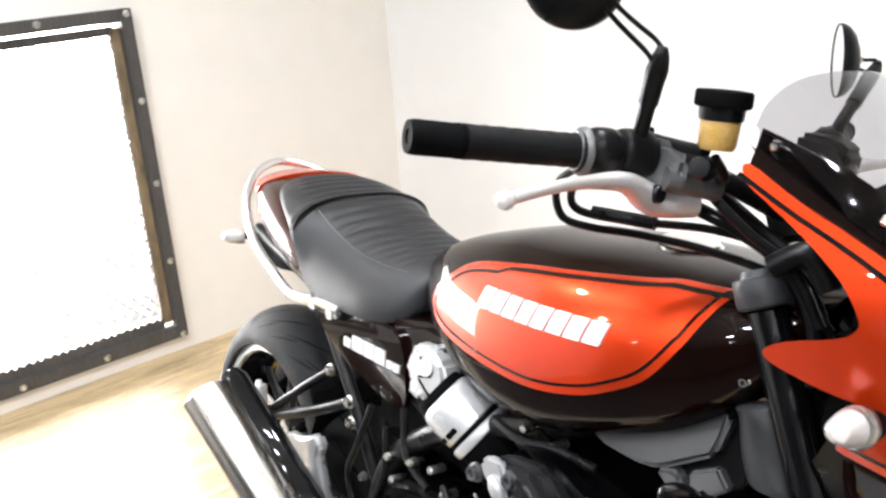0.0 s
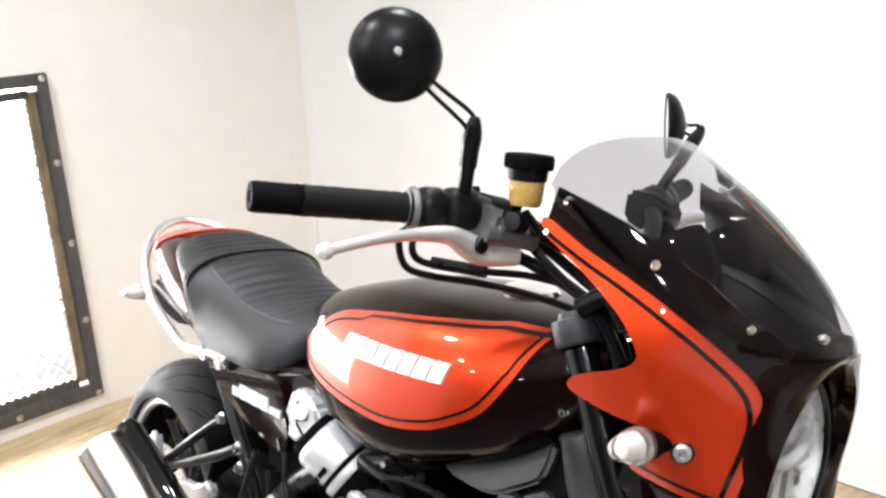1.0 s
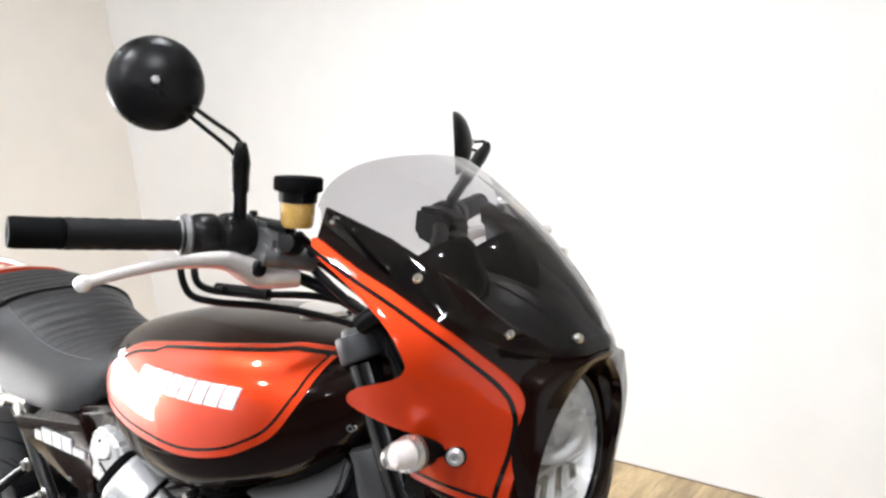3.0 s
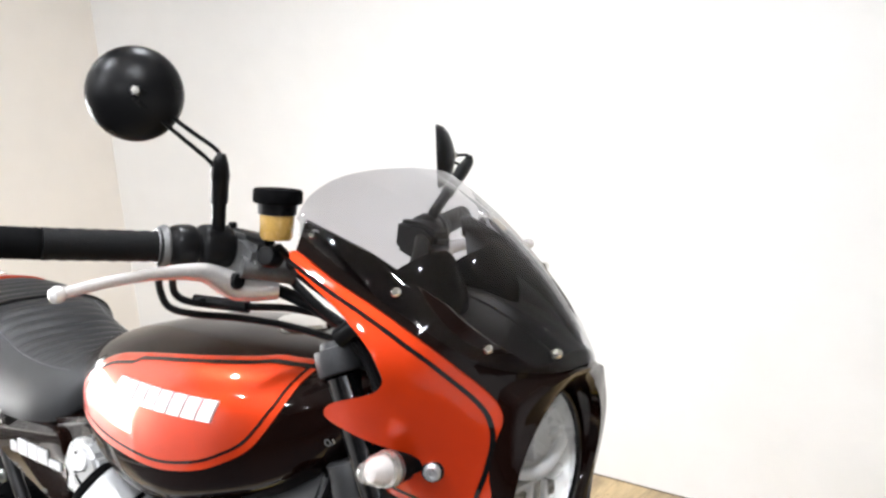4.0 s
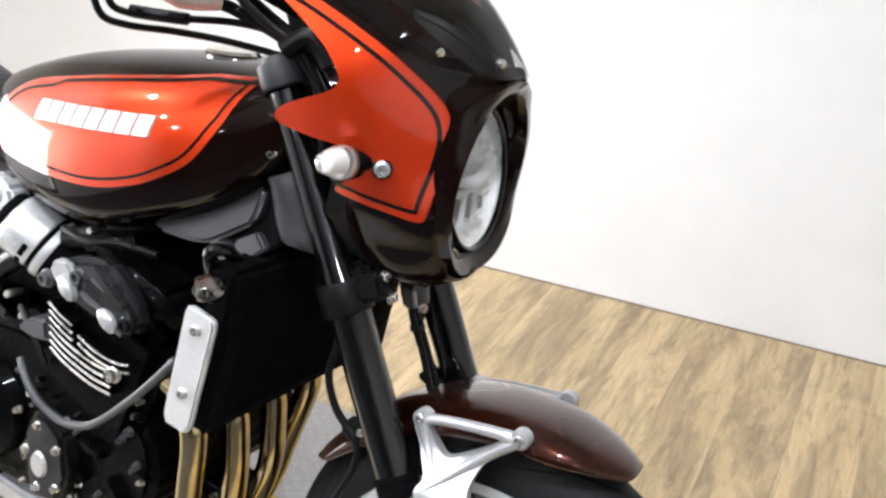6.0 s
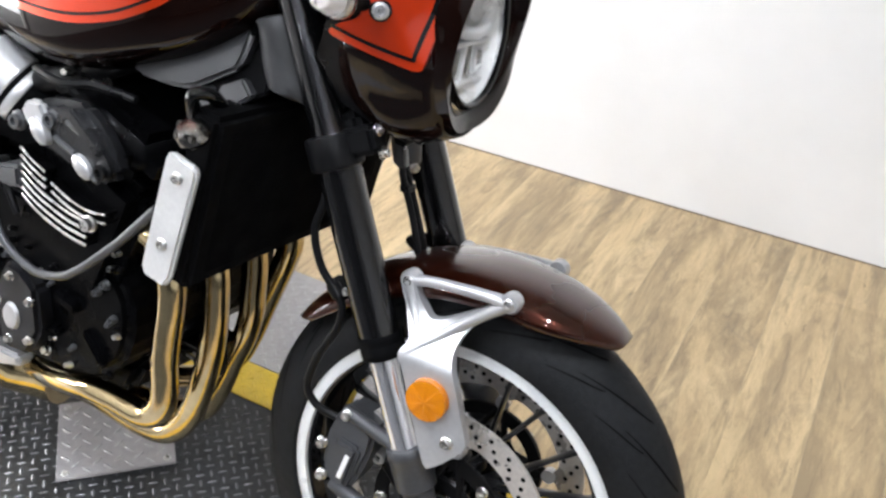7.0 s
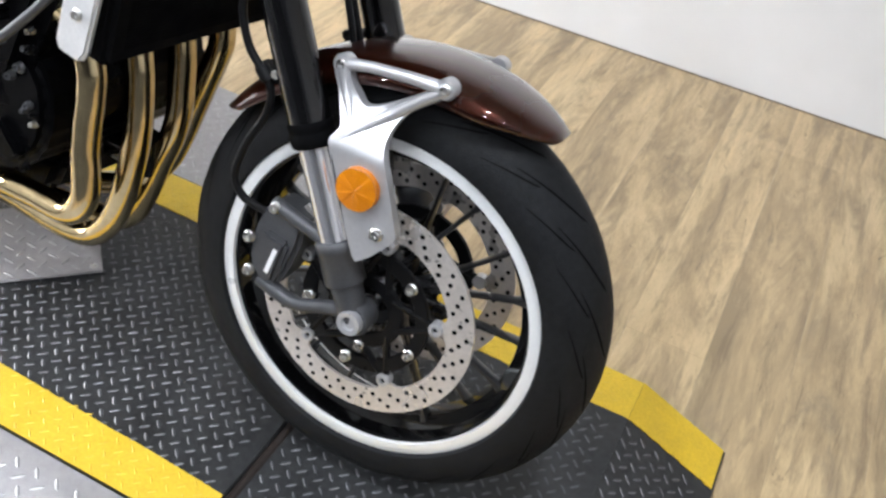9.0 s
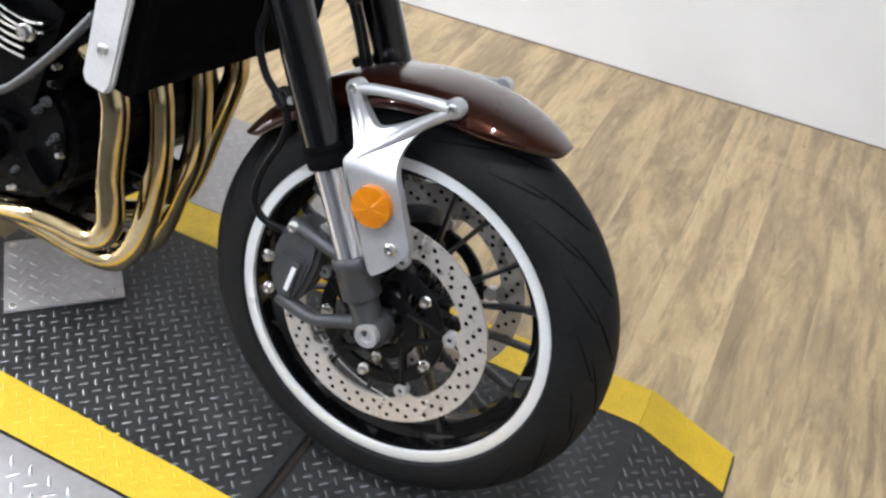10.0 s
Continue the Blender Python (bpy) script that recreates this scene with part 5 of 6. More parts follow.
# cables and hoses from the bar to the headstock
for pts, r in (([(-0.470, -0.225, 1.085), (-0.515, -0.205, 1.058), (-0.517, -0.190, 1.022), (-0.492, -0.170, 1.013), (-0.444, -0.140, 1.012), (-0.379, -0.110, 1.007), (-0.298, -0.100, 0.995), (-0.245, -0.090, 0.955)], 0.0045),
               ([(-0.462, -0.215, 1.085), (-0.502, -0.195, 1.055), (-0.500, -0.180, 1.030), (-0.435, -0.150, 1.029), (-0.371, -0.120, 1.032), (-0.317, -0.100, 1.022), (-0.272, -0.090, 0.990), (-0.24, -0.085, 0.93)], 0.0045),
               ([(-0.490, -0.172, 1.030), (-0.455, -0.155, 1.029), (-0.425, -0.146, 1.029)], 0.0075),
               ([(-0.415, -0.150, 1.060), (-0.391, -0.130, 1.052), (-0.350, -0.112, 1.036), (-0.300, -0.105, 1.012), (-0.262, -0.100, 0.965), (-0.25, -0.10, 0.90)], 0.0075),
               ([(-0.388, -0.135, 1.090), (-0.372, -0.128, 1.066), (-0.330, -0.118, 1.035), (-0.285, -0.110, 1.010), (-0.25, -0.105, 0.96)], 0.0055),
               ([(-0.345, -0.18, 1.112), (-0.350, -0.15, 1.09), (-0.38, -0.14, 1.085)], 0.005),
               ([(-0.40, -0.10, 1.075), (-0.35, -0.06, 1.03), (-0.30, -0.05, 1.0), (-0.25, -0.05, 0.95)], 0.007),
               ([(-0.42, 0.2, 1.09), (-0.43, 0.17, 1.03), (-0.36, 0.10, 1.0), (-0.27, 0.06, 0.97)], 0.0048)):
    front("control_cable", tube(pts, r, 8, 6), BLACK_SATIN, bike, "black control cable")
front("headstock", lathe([(0.03, 0.5), (0.032, 0.51), (0.032, 0.75), (0.03, 0.76), (0, 0.76)], (-0.035, 0, 0.3), STEER_AXIS, 24), BLACK_SATIN, bike)
front("cable_guide", join(box((-0.275, -0.085, 1.02), (0.05, 0.02, 0.03), 0.006, (0, 35, 0)), tube([(-0.30, -0.125, 1.01), (-0.27, -0.115, 1.03), (-0.245, -0.11, 1.0)], 0.012, 10, 4)), BLACK_SATIN, bike)

# ---- body of the motorcycle ----
def settle(bm):
    """Draw the body out rearwards: it grows a little longer and lower behind the headstock."""
    for v in bm.verts:
        d = min(0.0, v.co.x + 0.25)
        v.co.z += d * (0.06 - 0.085 * (v.co.z - 0.35))
        if d < 0:
            v.co.x = -0.25 + d * (1.037 - 0.055 * d)
    return bm


def main_part(name, bm, material, parent, label="", sharp=38):
    """A part of the frame and body, which do not turn with the bars."""
    return part(name, settle(bm), material, parent, label, sharp)


# ---- tank ----
# x, half width, top, bottom
TANK = [(-0.890, 0.040, 0.872, 0.845), (-0.850, 0.088, 0.897, 0.825), (-0.800, 0.128, 0.920, 0.800), (-0.740, 0.158, 0.940, 0.775), (-0.670, 0.177, 0.958, 0.750), (-0.600, 0.187, 0.968, 0.738), (-0.520, 0.189, 0.977, 0.745),
        (-0.440, 0.177, 0.981, 0.772), (-0.370, 0.154, 0.984, 0.803), (-0.316, 0.131, 0.988, 0.846), (-0.280, 0.108, 0.990, 0.895), (-0.250, 0.070, 0.990, 0.945)]


def tank_at(x):
    w, zt, zb = lerp_table(TANK, x)
    zc = zb + (zt - zb) * 0.33
    return w, zt, zb, zc


def tank_side(x, z):
    w, zt, zb, zc = tank_at(x)
    h = (zt - zc) if z > zc else (zc - zb)
    t = min(abs(z - zc) / h, 0.999)
    n = 2.8 if z > zc else 3.6
    return w * (1 - t ** n) ** (1 / n)


tb = bmesh.new()
loops = []
for i in range(49):
    x = -0.890 + 0.640 * i / 48
    w, zt, zb, zc = tank_at(x)
    lp = []
    for j in range(48):
        a = 2 * math.pi * j / 48
        c, s = math.cos(a), math.sin(a)
        e = 2 / (2.8 if s > 0 else 3.6)
        y = w * math.copysign(abs(c) ** e, c)
        z = zc + ((zt - zc) if s > 0 else (zc - zb)) * math.copysign(abs(s) ** e, s)
        lp.append(Vector((x, y, z)))
    loops.append(lp)
rings(tb, loops)
tank = main_part("fuel_tank", tb, BROWN, bike, "teardrop fuel tank, glossy dark brown with an orange side panel", 60)
TANK_ORANGE = [(-0.690, 0.920), (-0.735, 0.890), (-0.757, 0.868), (-0.766, 0.848), (-0.752, 0.830), (-0.712, 0.820), (-0.640, 0.815), (-0.535, 0.815), (-0.463, 0.829), (-0.418, 0.849), (-0.385, 0.873), (-0.358, 0.915), (-0.345, 0.948), (-0.335, 0.972), (-0.326, 0.984), (-0.336, 0.986), (-0.373, 0.977), (-0.426, 0.966), (-0.501, 0.955), (-0.603, 0.939)]
torange = [(x, min(z, tank_at(x)[1] - 0.012)) for x, z in curve2(TANK_ORANGE, 6)]
for s in (-1, 1):
    pb = panel(torange, tank_side, 0.0012, 0.003)
    ins = [(x, min(z, tank_at(x)[1] - 0.015)) for x, z in [(b[0], b[1] if b[1] < 0.925 else (a[1] + b[1]) / 2) for a, b in zip(torange, inset(torange, 0.0105))]]
    st = ribbon(ins, 0.0036, tank_side, 0.0018, True)
    if s > 0:
        a, b = mirrored(pb), mirrored(st)
        pb.free(), st.free()
        pb, st = a, b
    main_part("tank_panel", pb, ORANGE, tank, "glossy orange painted panel", 60)
    main_part("pinstripe", st, BLACK_GLOSS, tank, "thin black pinstripe")
    # maker's emblem as eight plain slanted bars
    for k in range(8):
        u0, u1 = k / 8, (k + 0.84) / 8
        x0, x1 = -0.640 + 0.203 * u0, -0.640 + 0.203 * u1
        z0, z1 = 0.881 + 0.012 * u0, 0.881 + 0.012 * u1
        bmx = panel([(x0, z0), (x1, z1), (x1 + 0.005, z1 + 0.025), (x0 + 0.005, z0 + 0.025)], tank_side, 0.0045, 0.005, 0.01)
        if s > 0:
            bmx2 = mirrored(bmx)
            bmx.free()
            bmx = bmx2
        main_part("emblem_bar", bmx, WHITE_TRIM, tank, "raised bright emblem bar")
main_part("filler_cap", lathe([(0.036, -0.004), (0.038, 0.004), (0.034, 0.008), (0.01, 0.010), (0, 0.010)], (-0.47, 0, 0.979), (0.02, 0, 1), 32), CHROME, tank, "bright filler cap")
for s in (1, -1):
    main_part("tank_bolt", bolt((-0.300, s * 0.118, 0.893), (0.3, s, -0.2), 0.005, 0.005), CHROME, tank)

# ---- seat ----
# x, half width, top, bottom
SEAT_T = [(-0.903, 0.052, 0.848, 0.800), (-0.912, 0.088, 0.850, 0.780), (-0.930, 0.116, 0.851, 0.760), (-0.960, 0.133, 0.851, 0.751), (-1.000, 0.144, 0.851, 0.747), (-1.060, 0.150, 0.855, 0.745), (-1.105, 0.151, 0.863, 0.745), (-1.145, 0.151, 0.877, 0.748), (-1.180, 0.151, 0.887, 0.762), (-1.212, 0.151, 0.893, 0.802),
          (-1.235, 0.150, 0.895, 0.836), (-1.265, 0.142, 0.897, 0.850), (-1.300, 0.133, 0.902, 0.864), (-1.340, 0.119, 0.906, 0.876), (-1.380, 0.098, 0.906, 0.884), (-1.412, 0.069, 0.901, 0.887), (-1.430, 0.036, 0.895, 0.888)]


def seat_top(x, y):
    w, zt, zb = lerp_table(SEAT_T, x)
    t = min(abs(y) / w, 0.999)
    return zb + (zt - zb) * (1 - t ** 2.8) ** (1 / 1.9)


sb = bmesh.new()
loops = []
N = 240
for i in range(N):
    x = -0.903 - 0.527 * i / (N - 1)
    w, zt, zb = lerp_table(SEAT_T, x)
    lp = []
    for j in range(41):
        a = math.pi * j / 40
        y = w * math.copysign(abs(math.cos(a)) ** 0.6, math.cos(a))
        t = min(abs(y) / w, 1.0)
        z = zb + (zt - zb) * max(0.0, 1 - t ** 2.8) ** (1 / 1.9)
        # tuck-and-roll pleats across the rider's part, finer ones behind the strap
        inner = max(0.0, 1 - (abs(y) / (w * 0.68)) ** 8)
        xp = x + 0.035 * t * t
        if -1.205 < x and xp < -0.955 and inner > 0:
            z += 0.0062 * inner * abs(math.sin(math.pi * (xp + 0.955) / 0.027)) ** 0.8 - 0.0036 * inner
        if -1.40 < x < -1.255 and inner > 0:
            z += 0.0042 * inner * abs(math.sin(math.pi * (x + 1.255) / 0.025)) ** 0.8 - 0.0025 * inner
        if abs(x + 1.235) < 0.008:
            z -= 0.004
        lp.append(Vector((x, y, z)))
    lp += [Vector((x, -w * 0.5, zb - 0.004)), Vector((x, w * 0.5, zb - 0.004))]
    loops.append(lp)
rings(sb, loops)
seat = part("seat", sb, SEAT, bike, "black vinyl dual seat with pleats and a strap", 70)
strap = bmesh.new()
rows = []
for j in range(33):
    y = -0.1495 + 0.299 * j / 32
    rows.append([Vector((x, y, seat_top(-1.235, y) + h)) for x, h in ((-1.229, -0.002), (-1.231, 0.004), (-1.239, 0.004), (-1.241, -0.002))])
rings(strap, rows, cap=True)
part("strap", strap, BLACK_SATIN, seat, "black seat strap")
for s in (1, -1):
    path = [Vector((x, s * 0.69 * lerp_table(SEAT_T, x)[0], 0)) for x in (-0.95 - 0.0142 * k for k in range(20))]
    for v in path:
        v.z = seat_top(v.x, v.y) + 0.0010
    part("seam", tube(path, 0.0010, 6, 2), SEAM, seat, "grey stitched seam")
base = bmesh.new()
loops = []
for i in range(20):
    x = -0.915 - 0.25 * i / 19
    w, zt, zb = lerp_table(SEAT_T, x)
    loops.append([Vector((x, -w + 0.003, zb - 0.001)), Vector((x, w - 0.003, zb - 0.001)), Vector((x, w - 0.008, zb - 0.022)), Vector((x, -w + 0.008, zb - 0.022))])
rings(base, loops)
part("seat_base", base, BLACK_MATT, seat, "matt black seat base")

# ---- tail ----
TAIL = [(-1.140, 0.118, 0.785, 0.735), (-1.210, 0.144, 0.832, 0.742), (-1.290, 0.147, 0.866, 0.762), (-1.360, 0.139, 0.886, 0.784), (-1.430, 0.122, 0.896, 0.800), (-1.490, 0.096, 0.894, 0.815), (-1.530, 0.064, 0.885, 0.825), (-1.550, 0.030, 0.872, 0.835)]
tl = bmesh.new()
loops = []
for i in range(29):
    x = -1.140 - 0.410 * i / 28
    w, zt, zb = lerp_table(TAIL, x)
    zc = (zt + zb) / 2
    lp = []
    for j in range(28):
        a = 2 * math.pi * j / 28
        c, sn = math.cos(a), math.sin(a)
        lp.append(Vector((x, w * math.copysign(abs(c) ** 0.36, c), zc + (zt - zb) / 2 * math.copysign(abs(sn) ** 0.62, sn))))
    loops.append(lp)
rings(tl, loops)
tail = part("tail_cowl", tl, FENDER, bike, "glossy brown tail cowl behind the seat", 60)
hump = bmesh.new()
loops = []
for i in range(15):
    u = i / 14
    x = -1.432 - 0.103 * u
    w = lerp_table(TAIL, x)[0] + 0.0045
    lp = []
    for j in range(21):
        a = math.pi * (0.04 + 0.92 * j / 20)
        lp.append(Vector((x, w * math.cos(a), 0.858 + (0.047 - 0.014 * u * u) * math.sin(a) ** 0.6)))
    lp += [Vector((x, -w * 0.8, 0.856)), Vector((x, w * 0.8, 0.856))]
    loops.append(lp)
rings(hump, loops)
part("tail_hump", hump, ORANGE, tail, "orange painted tail hump", 60)
part("tail_lamp", lathe([(0, 0.025), (0.03, 0.02), (0.045, 0.0), (0.045, -0.02), (0, -0.02)], (-1.550, 0, 0.835), (-1, 0, 0.1), 24), RED_LENS, bike, "red oval tail lamp")
RAIL = [(-1.060, 0.148, 0.742), (-1.120, 0.152, 0.741), (-1.190, 0.157, 0.730), (-1.232, 0.157, 0.731), (-1.300, 0.156, 0.754), (-1.382, 0.149, 0.781), (-1.440, 0.137, 0.813), (-1.487, 0.119, 0.847), (-1.537, 0.082, 0.879), (-1.565, 0.042, 0.896)]
part("grab_rail", tube([(x, -y, z) for x, y, z in RAIL] + [(-1.578, 0, 0.901)] + RAIL[::-1], 0.0088, 14, 6), RAIL_STEEL, bike, "bright steel grab rail round the seat")
for s in (1, -1):
    for x in (-1.075, -1.135):
        part("rail_mount", lathe([(0, -0.012), (0.012, -0.012), (0.0135, 0.0), (0.011, 0.009), (0, 0.009)], (x, s * 0.152, 0.735), (0, s, 0), 18), CHROME, bike, "chrome rail mount")
for s in (1, -1):
    sig = part("rear_signal", lathe([(0, 0.045), (0.008, 0.043), (0.014, 0.03), (0.0165, 0.01), (0.0165, 0.0), (0, 0.0)], (-1.545, s * 0.100, 0.754), (-0.3, s, 0), 24), WHITE_LENS, bike, "clear rear turn signal")
    part("signal_stalk", tube([(-1.50, s * 0.05, 0.765), (-1.545, s * 0.103, 0.754)], 0.007, 10, 1), BLACK_MATT, sig)
main_part("plate_bracket", slab([(-1.20, 0.775), (-1.34, 0.80), (-1.42, 0.80), (-1.44, 0.775), (-1.40, 0.745), (-1.34, 0.735), (-1.25, 0.748)], -0.075, 0.075, 0.006), BLACK_MATT, bike, "black rear inner fender")

# ---- side covers ----
COVER = curve2([(-1.098, 0.758), (-1.02, 0.760), (-0.93, 0.766), (-0.862, 0.770), (-0.838, 0.745), (-0.836, 0.690), (-0.850, 0.650), (-0.885, 0.642), (-0.955, 0.662), (-1.03, 0.688), (-1.075, 0.722)], 4)


def cover_side(x, z):
    return 0.140 + 0.12 * (z - 0.72) - 0.10 * (x + 0.93) ** 2 - 0.8 * (z - 0.72) ** 2


for s in (-1, 1):
    bmx = panel(COVER, cover_side, 0.0, 0.012)
    if s > 0:
        b2 = mirrored(bmx)
        bmx.free()
        bmx = b2
    sc = main_part("side_cover", bmx, BROWN, bike, "glossy dark brown side cover with a model badge", 50)
    # model badge as plain bars
    for k, (u0, u1, h) in enumerate(((0, 0.13, 0.016), (0.17, 0.36, 0.025), (0.39, 0.56, 0.025), (0.59, 0.76, 0.025), (0.79, 0.88, 0.013), (0.90, 1.0, 0.013))):
        xa, xb = -0.998 + 0.150 * u0, -0.998 + 0.150 * u1
        za, zb = 0.704 + 0.004 * u0, 0.704 + 0.004 * u1
        bmx = panel([(xa, za), (xb, zb), (xb + 0.003, zb + h), (xa + 0.003, za + h)], cover_side, 0.003, 0.003, 0.02)
        if s > 0:
            b2 = mirrored(bmx)
            bmx.free()
            bmx = b2
        main_part("badge_bar", bmx, WHITE_TRIM, sc, "raised white badge bar")
# painted frame cover under the seat's front
main_part("frame_cover", slab([(-0.90, 0.775), (-0.80, 0.80), (-0.755, 0.80), (-0.735, 0.775), (-0.76, 0.745), (-0.83, 0.72), (-0.88, 0.735)], -0.132, 0.132, 0.01), BROWN, bike, "dark brown frame cover")

# ---- throttle bodies and covers ----
for s in (-1, 1):
    main_part("injector_cover", join(slab([(-0.800, 0.774), (-0.765, 0.778), (-0.752, 0.768), (-0.735, 0.764), (-0.724, 0.742), (-0.738, 0.715), (-0.765, 0.704), (-0.785, 0.690), (-0.810, 0.696), (-0.806, 0.722), (-0.818, 0.735)], s * 0.118, s * 0.154, 0.007, 2),
                                lathe([(0, -0.01), (0.012, -0.008), (0.013, 0.006), (0, 0.008)], (-0.762, s * 0.154, 0.750), (0.2, s, 0.3), 18)), INTAKE, bike, "bright cast cover beside the throttle bodies")
    ax = Vector((0.67, -s * 0.35, -0.55)).normalized()
    o = Vector((-0.725, s * 0.165, 0.735))
    tb2 = main_part("intake_sleeve", lathe([(0, 0.012), (0.034, 0.012), (0.040, 0.016), (0.0435, 0.024), (0.0440, 0.066), (0.0425, 0.068), (0, 0.068)], o, ax, 40), INTAKE, bike, "bright intake sleeve with a black collar")
    # Added black ring: the dark gap behind the sleeve put in as colour.
    main_part("gap_ring", lathe([(0, 0.0), (0.033, 0.0), (0.036, 0.004), (0.036, 0.0125), (0, 0.0125)], o, ax, 32), BLACK_MATT, tb2, "black ring in place of the dark gap behind the sleeve")
    main_part("collar", lathe([(0.0415, 0.0665), (0.0415, 0.0765)], o, ax, 40), BLACK_MATT, tb2)
    main_part("band", lathe([(0.0415, 0.075), (0.0450, 0.0765), (0.0455, 0.080), (0.0455, 0.087), (0.0440, 0.089), (0.0415, 0.0895)], o, ax, 40), INTAKE, tb2, "bright clamp band")
    main_part("boot", lathe([(0.042, 0.089), (0.041, 0.110), (0.032, 0.128), (0, 0.128)], o, ax, 36), BLACK_MATT, tb2)
    # Black bars on the cover's face; the shade of its slots as colour.
    for zz, turn in ((0.752, 35), (0.735, -20), (0.718, 35)):
        main_part("dark_bar", box((-0.768, s * 0.1545, zz), (0.030, 0.003, 0.0035), 0.0005, (0, turn, 0)), BLACK_MATT, bike)
    rad_v = Vector((0, s, 0)) - ax * (ax.y * s)
    rad_v.normalize()
    tan_v = ax.cross(rad_v)
    for k in range(2):
        q = math.radians(-8 + 36 * k)
        d2 = rad_v * math.cos(q) + tan_v * math.sin(q)
        sl = box((0, 0, 0), (0.008, 0.020, 0.004), 0.001)
        sl.transform(Matrix.Translation(o + ax * 0.057 + d2 * 0.0437) @ Matrix((ax, d2.cross(ax), d2)).transposed().to_4x4())
        main_part("slot", sl, BLACK_MATT, tb2)

# ---- engine ----
COVER_GREY = mat("dark_grey_cover", (0.010, 0.010, 0.0115), 0.35, 0.2, 0.25, 25, 0.15, 500, spec=0.3)
for s in (-1, 1):
    main_part("engine_mount", slab([(-0.684, 0.579), (-0.654, 0.602), (-0.617, 0.609), (-0.614, 0.578), (-0.645, 0.572)], s * 0.155, s * 0.190, 0.005), GREY_METAL, bike, "grey cast engine mount")
    main_part("lower_cover", slab([(-0.80, 0.285), (-0.738, 0.275), (-0.681, 0.277), (-0.678, 0.258), (-0.739, 0.240), (-0.80, 0.246)], s * 0.120, s * 0.152, 0.006), SILVER, bike, "bright cast pedal plate")
TILT_E = 23
block = main_part("engine", join(slab(curve2([(-0.93, 0.36), (-0.90, 0.50), (-0.78, 0.56), (-0.60, 0.545), (-0.47, 0.48), (-0.45, 0.40), (-0.49, 0.325), (-0.60, 0.290), (-0.85, 0.295)], 3), -0.155, 0.155, 0.03, 3),
                            box((-0.545, 0, 0.560), (0.19, 0.335, 0.20), 0.02, (0, TILT_E, 0)), box((-0.500, 0, 0.685), (0.185, 0.36, 0.08), 0.03, (0, TILT_E, 0), 3)), ENGINE, bike, "black four-cylinder engine with bright fin edges")
# long fins sweep down and forward from the cylinder's back; a second row starts behind the head cover
SWEEP = [(0.0, 0.0), (0.020, -0.0115), (0.045, -0.0215), (0.083, -0.0315), (0.117, -0.0345)]
FINS = [[(-0.612 + u, 0.636 - 0.0110 * k + w) for u, w in (SWEEP[:3] if k < 3 else SWEEP)] for k in range(7)]
FINS += [[(-0.556 + u, 0.603 - 0.0115 * k + w) for u, w in ((0.0, 0.0), (0.030, -0.012), (0.068, -0.018), (0.096, -0.014))] for k in range(2)]
for fin_path in FINS:
    pts = catmull([(x, 0, z) for x, z in fin_path], 4)
    fin = bmesh.new()
    rings(fin, [[Vector((v.x, y, v.z + h)) for y, h in ((-0.186, -0.0014), (0.186, -0.0014), (0.186, 0.0014), (-0.186, 0.0014))] for v in pts])
    main_part("cooling_fin", fin, ENGINE, block)
    for s in (-1, 1):
        # machined edge of each fin
        main_part("fin_edge", tube([Vector((v.x, s * 0.1865, v.z)) for v in pts], 0.0019, 8, 1), STEEL, block, "machined bright fin edge")
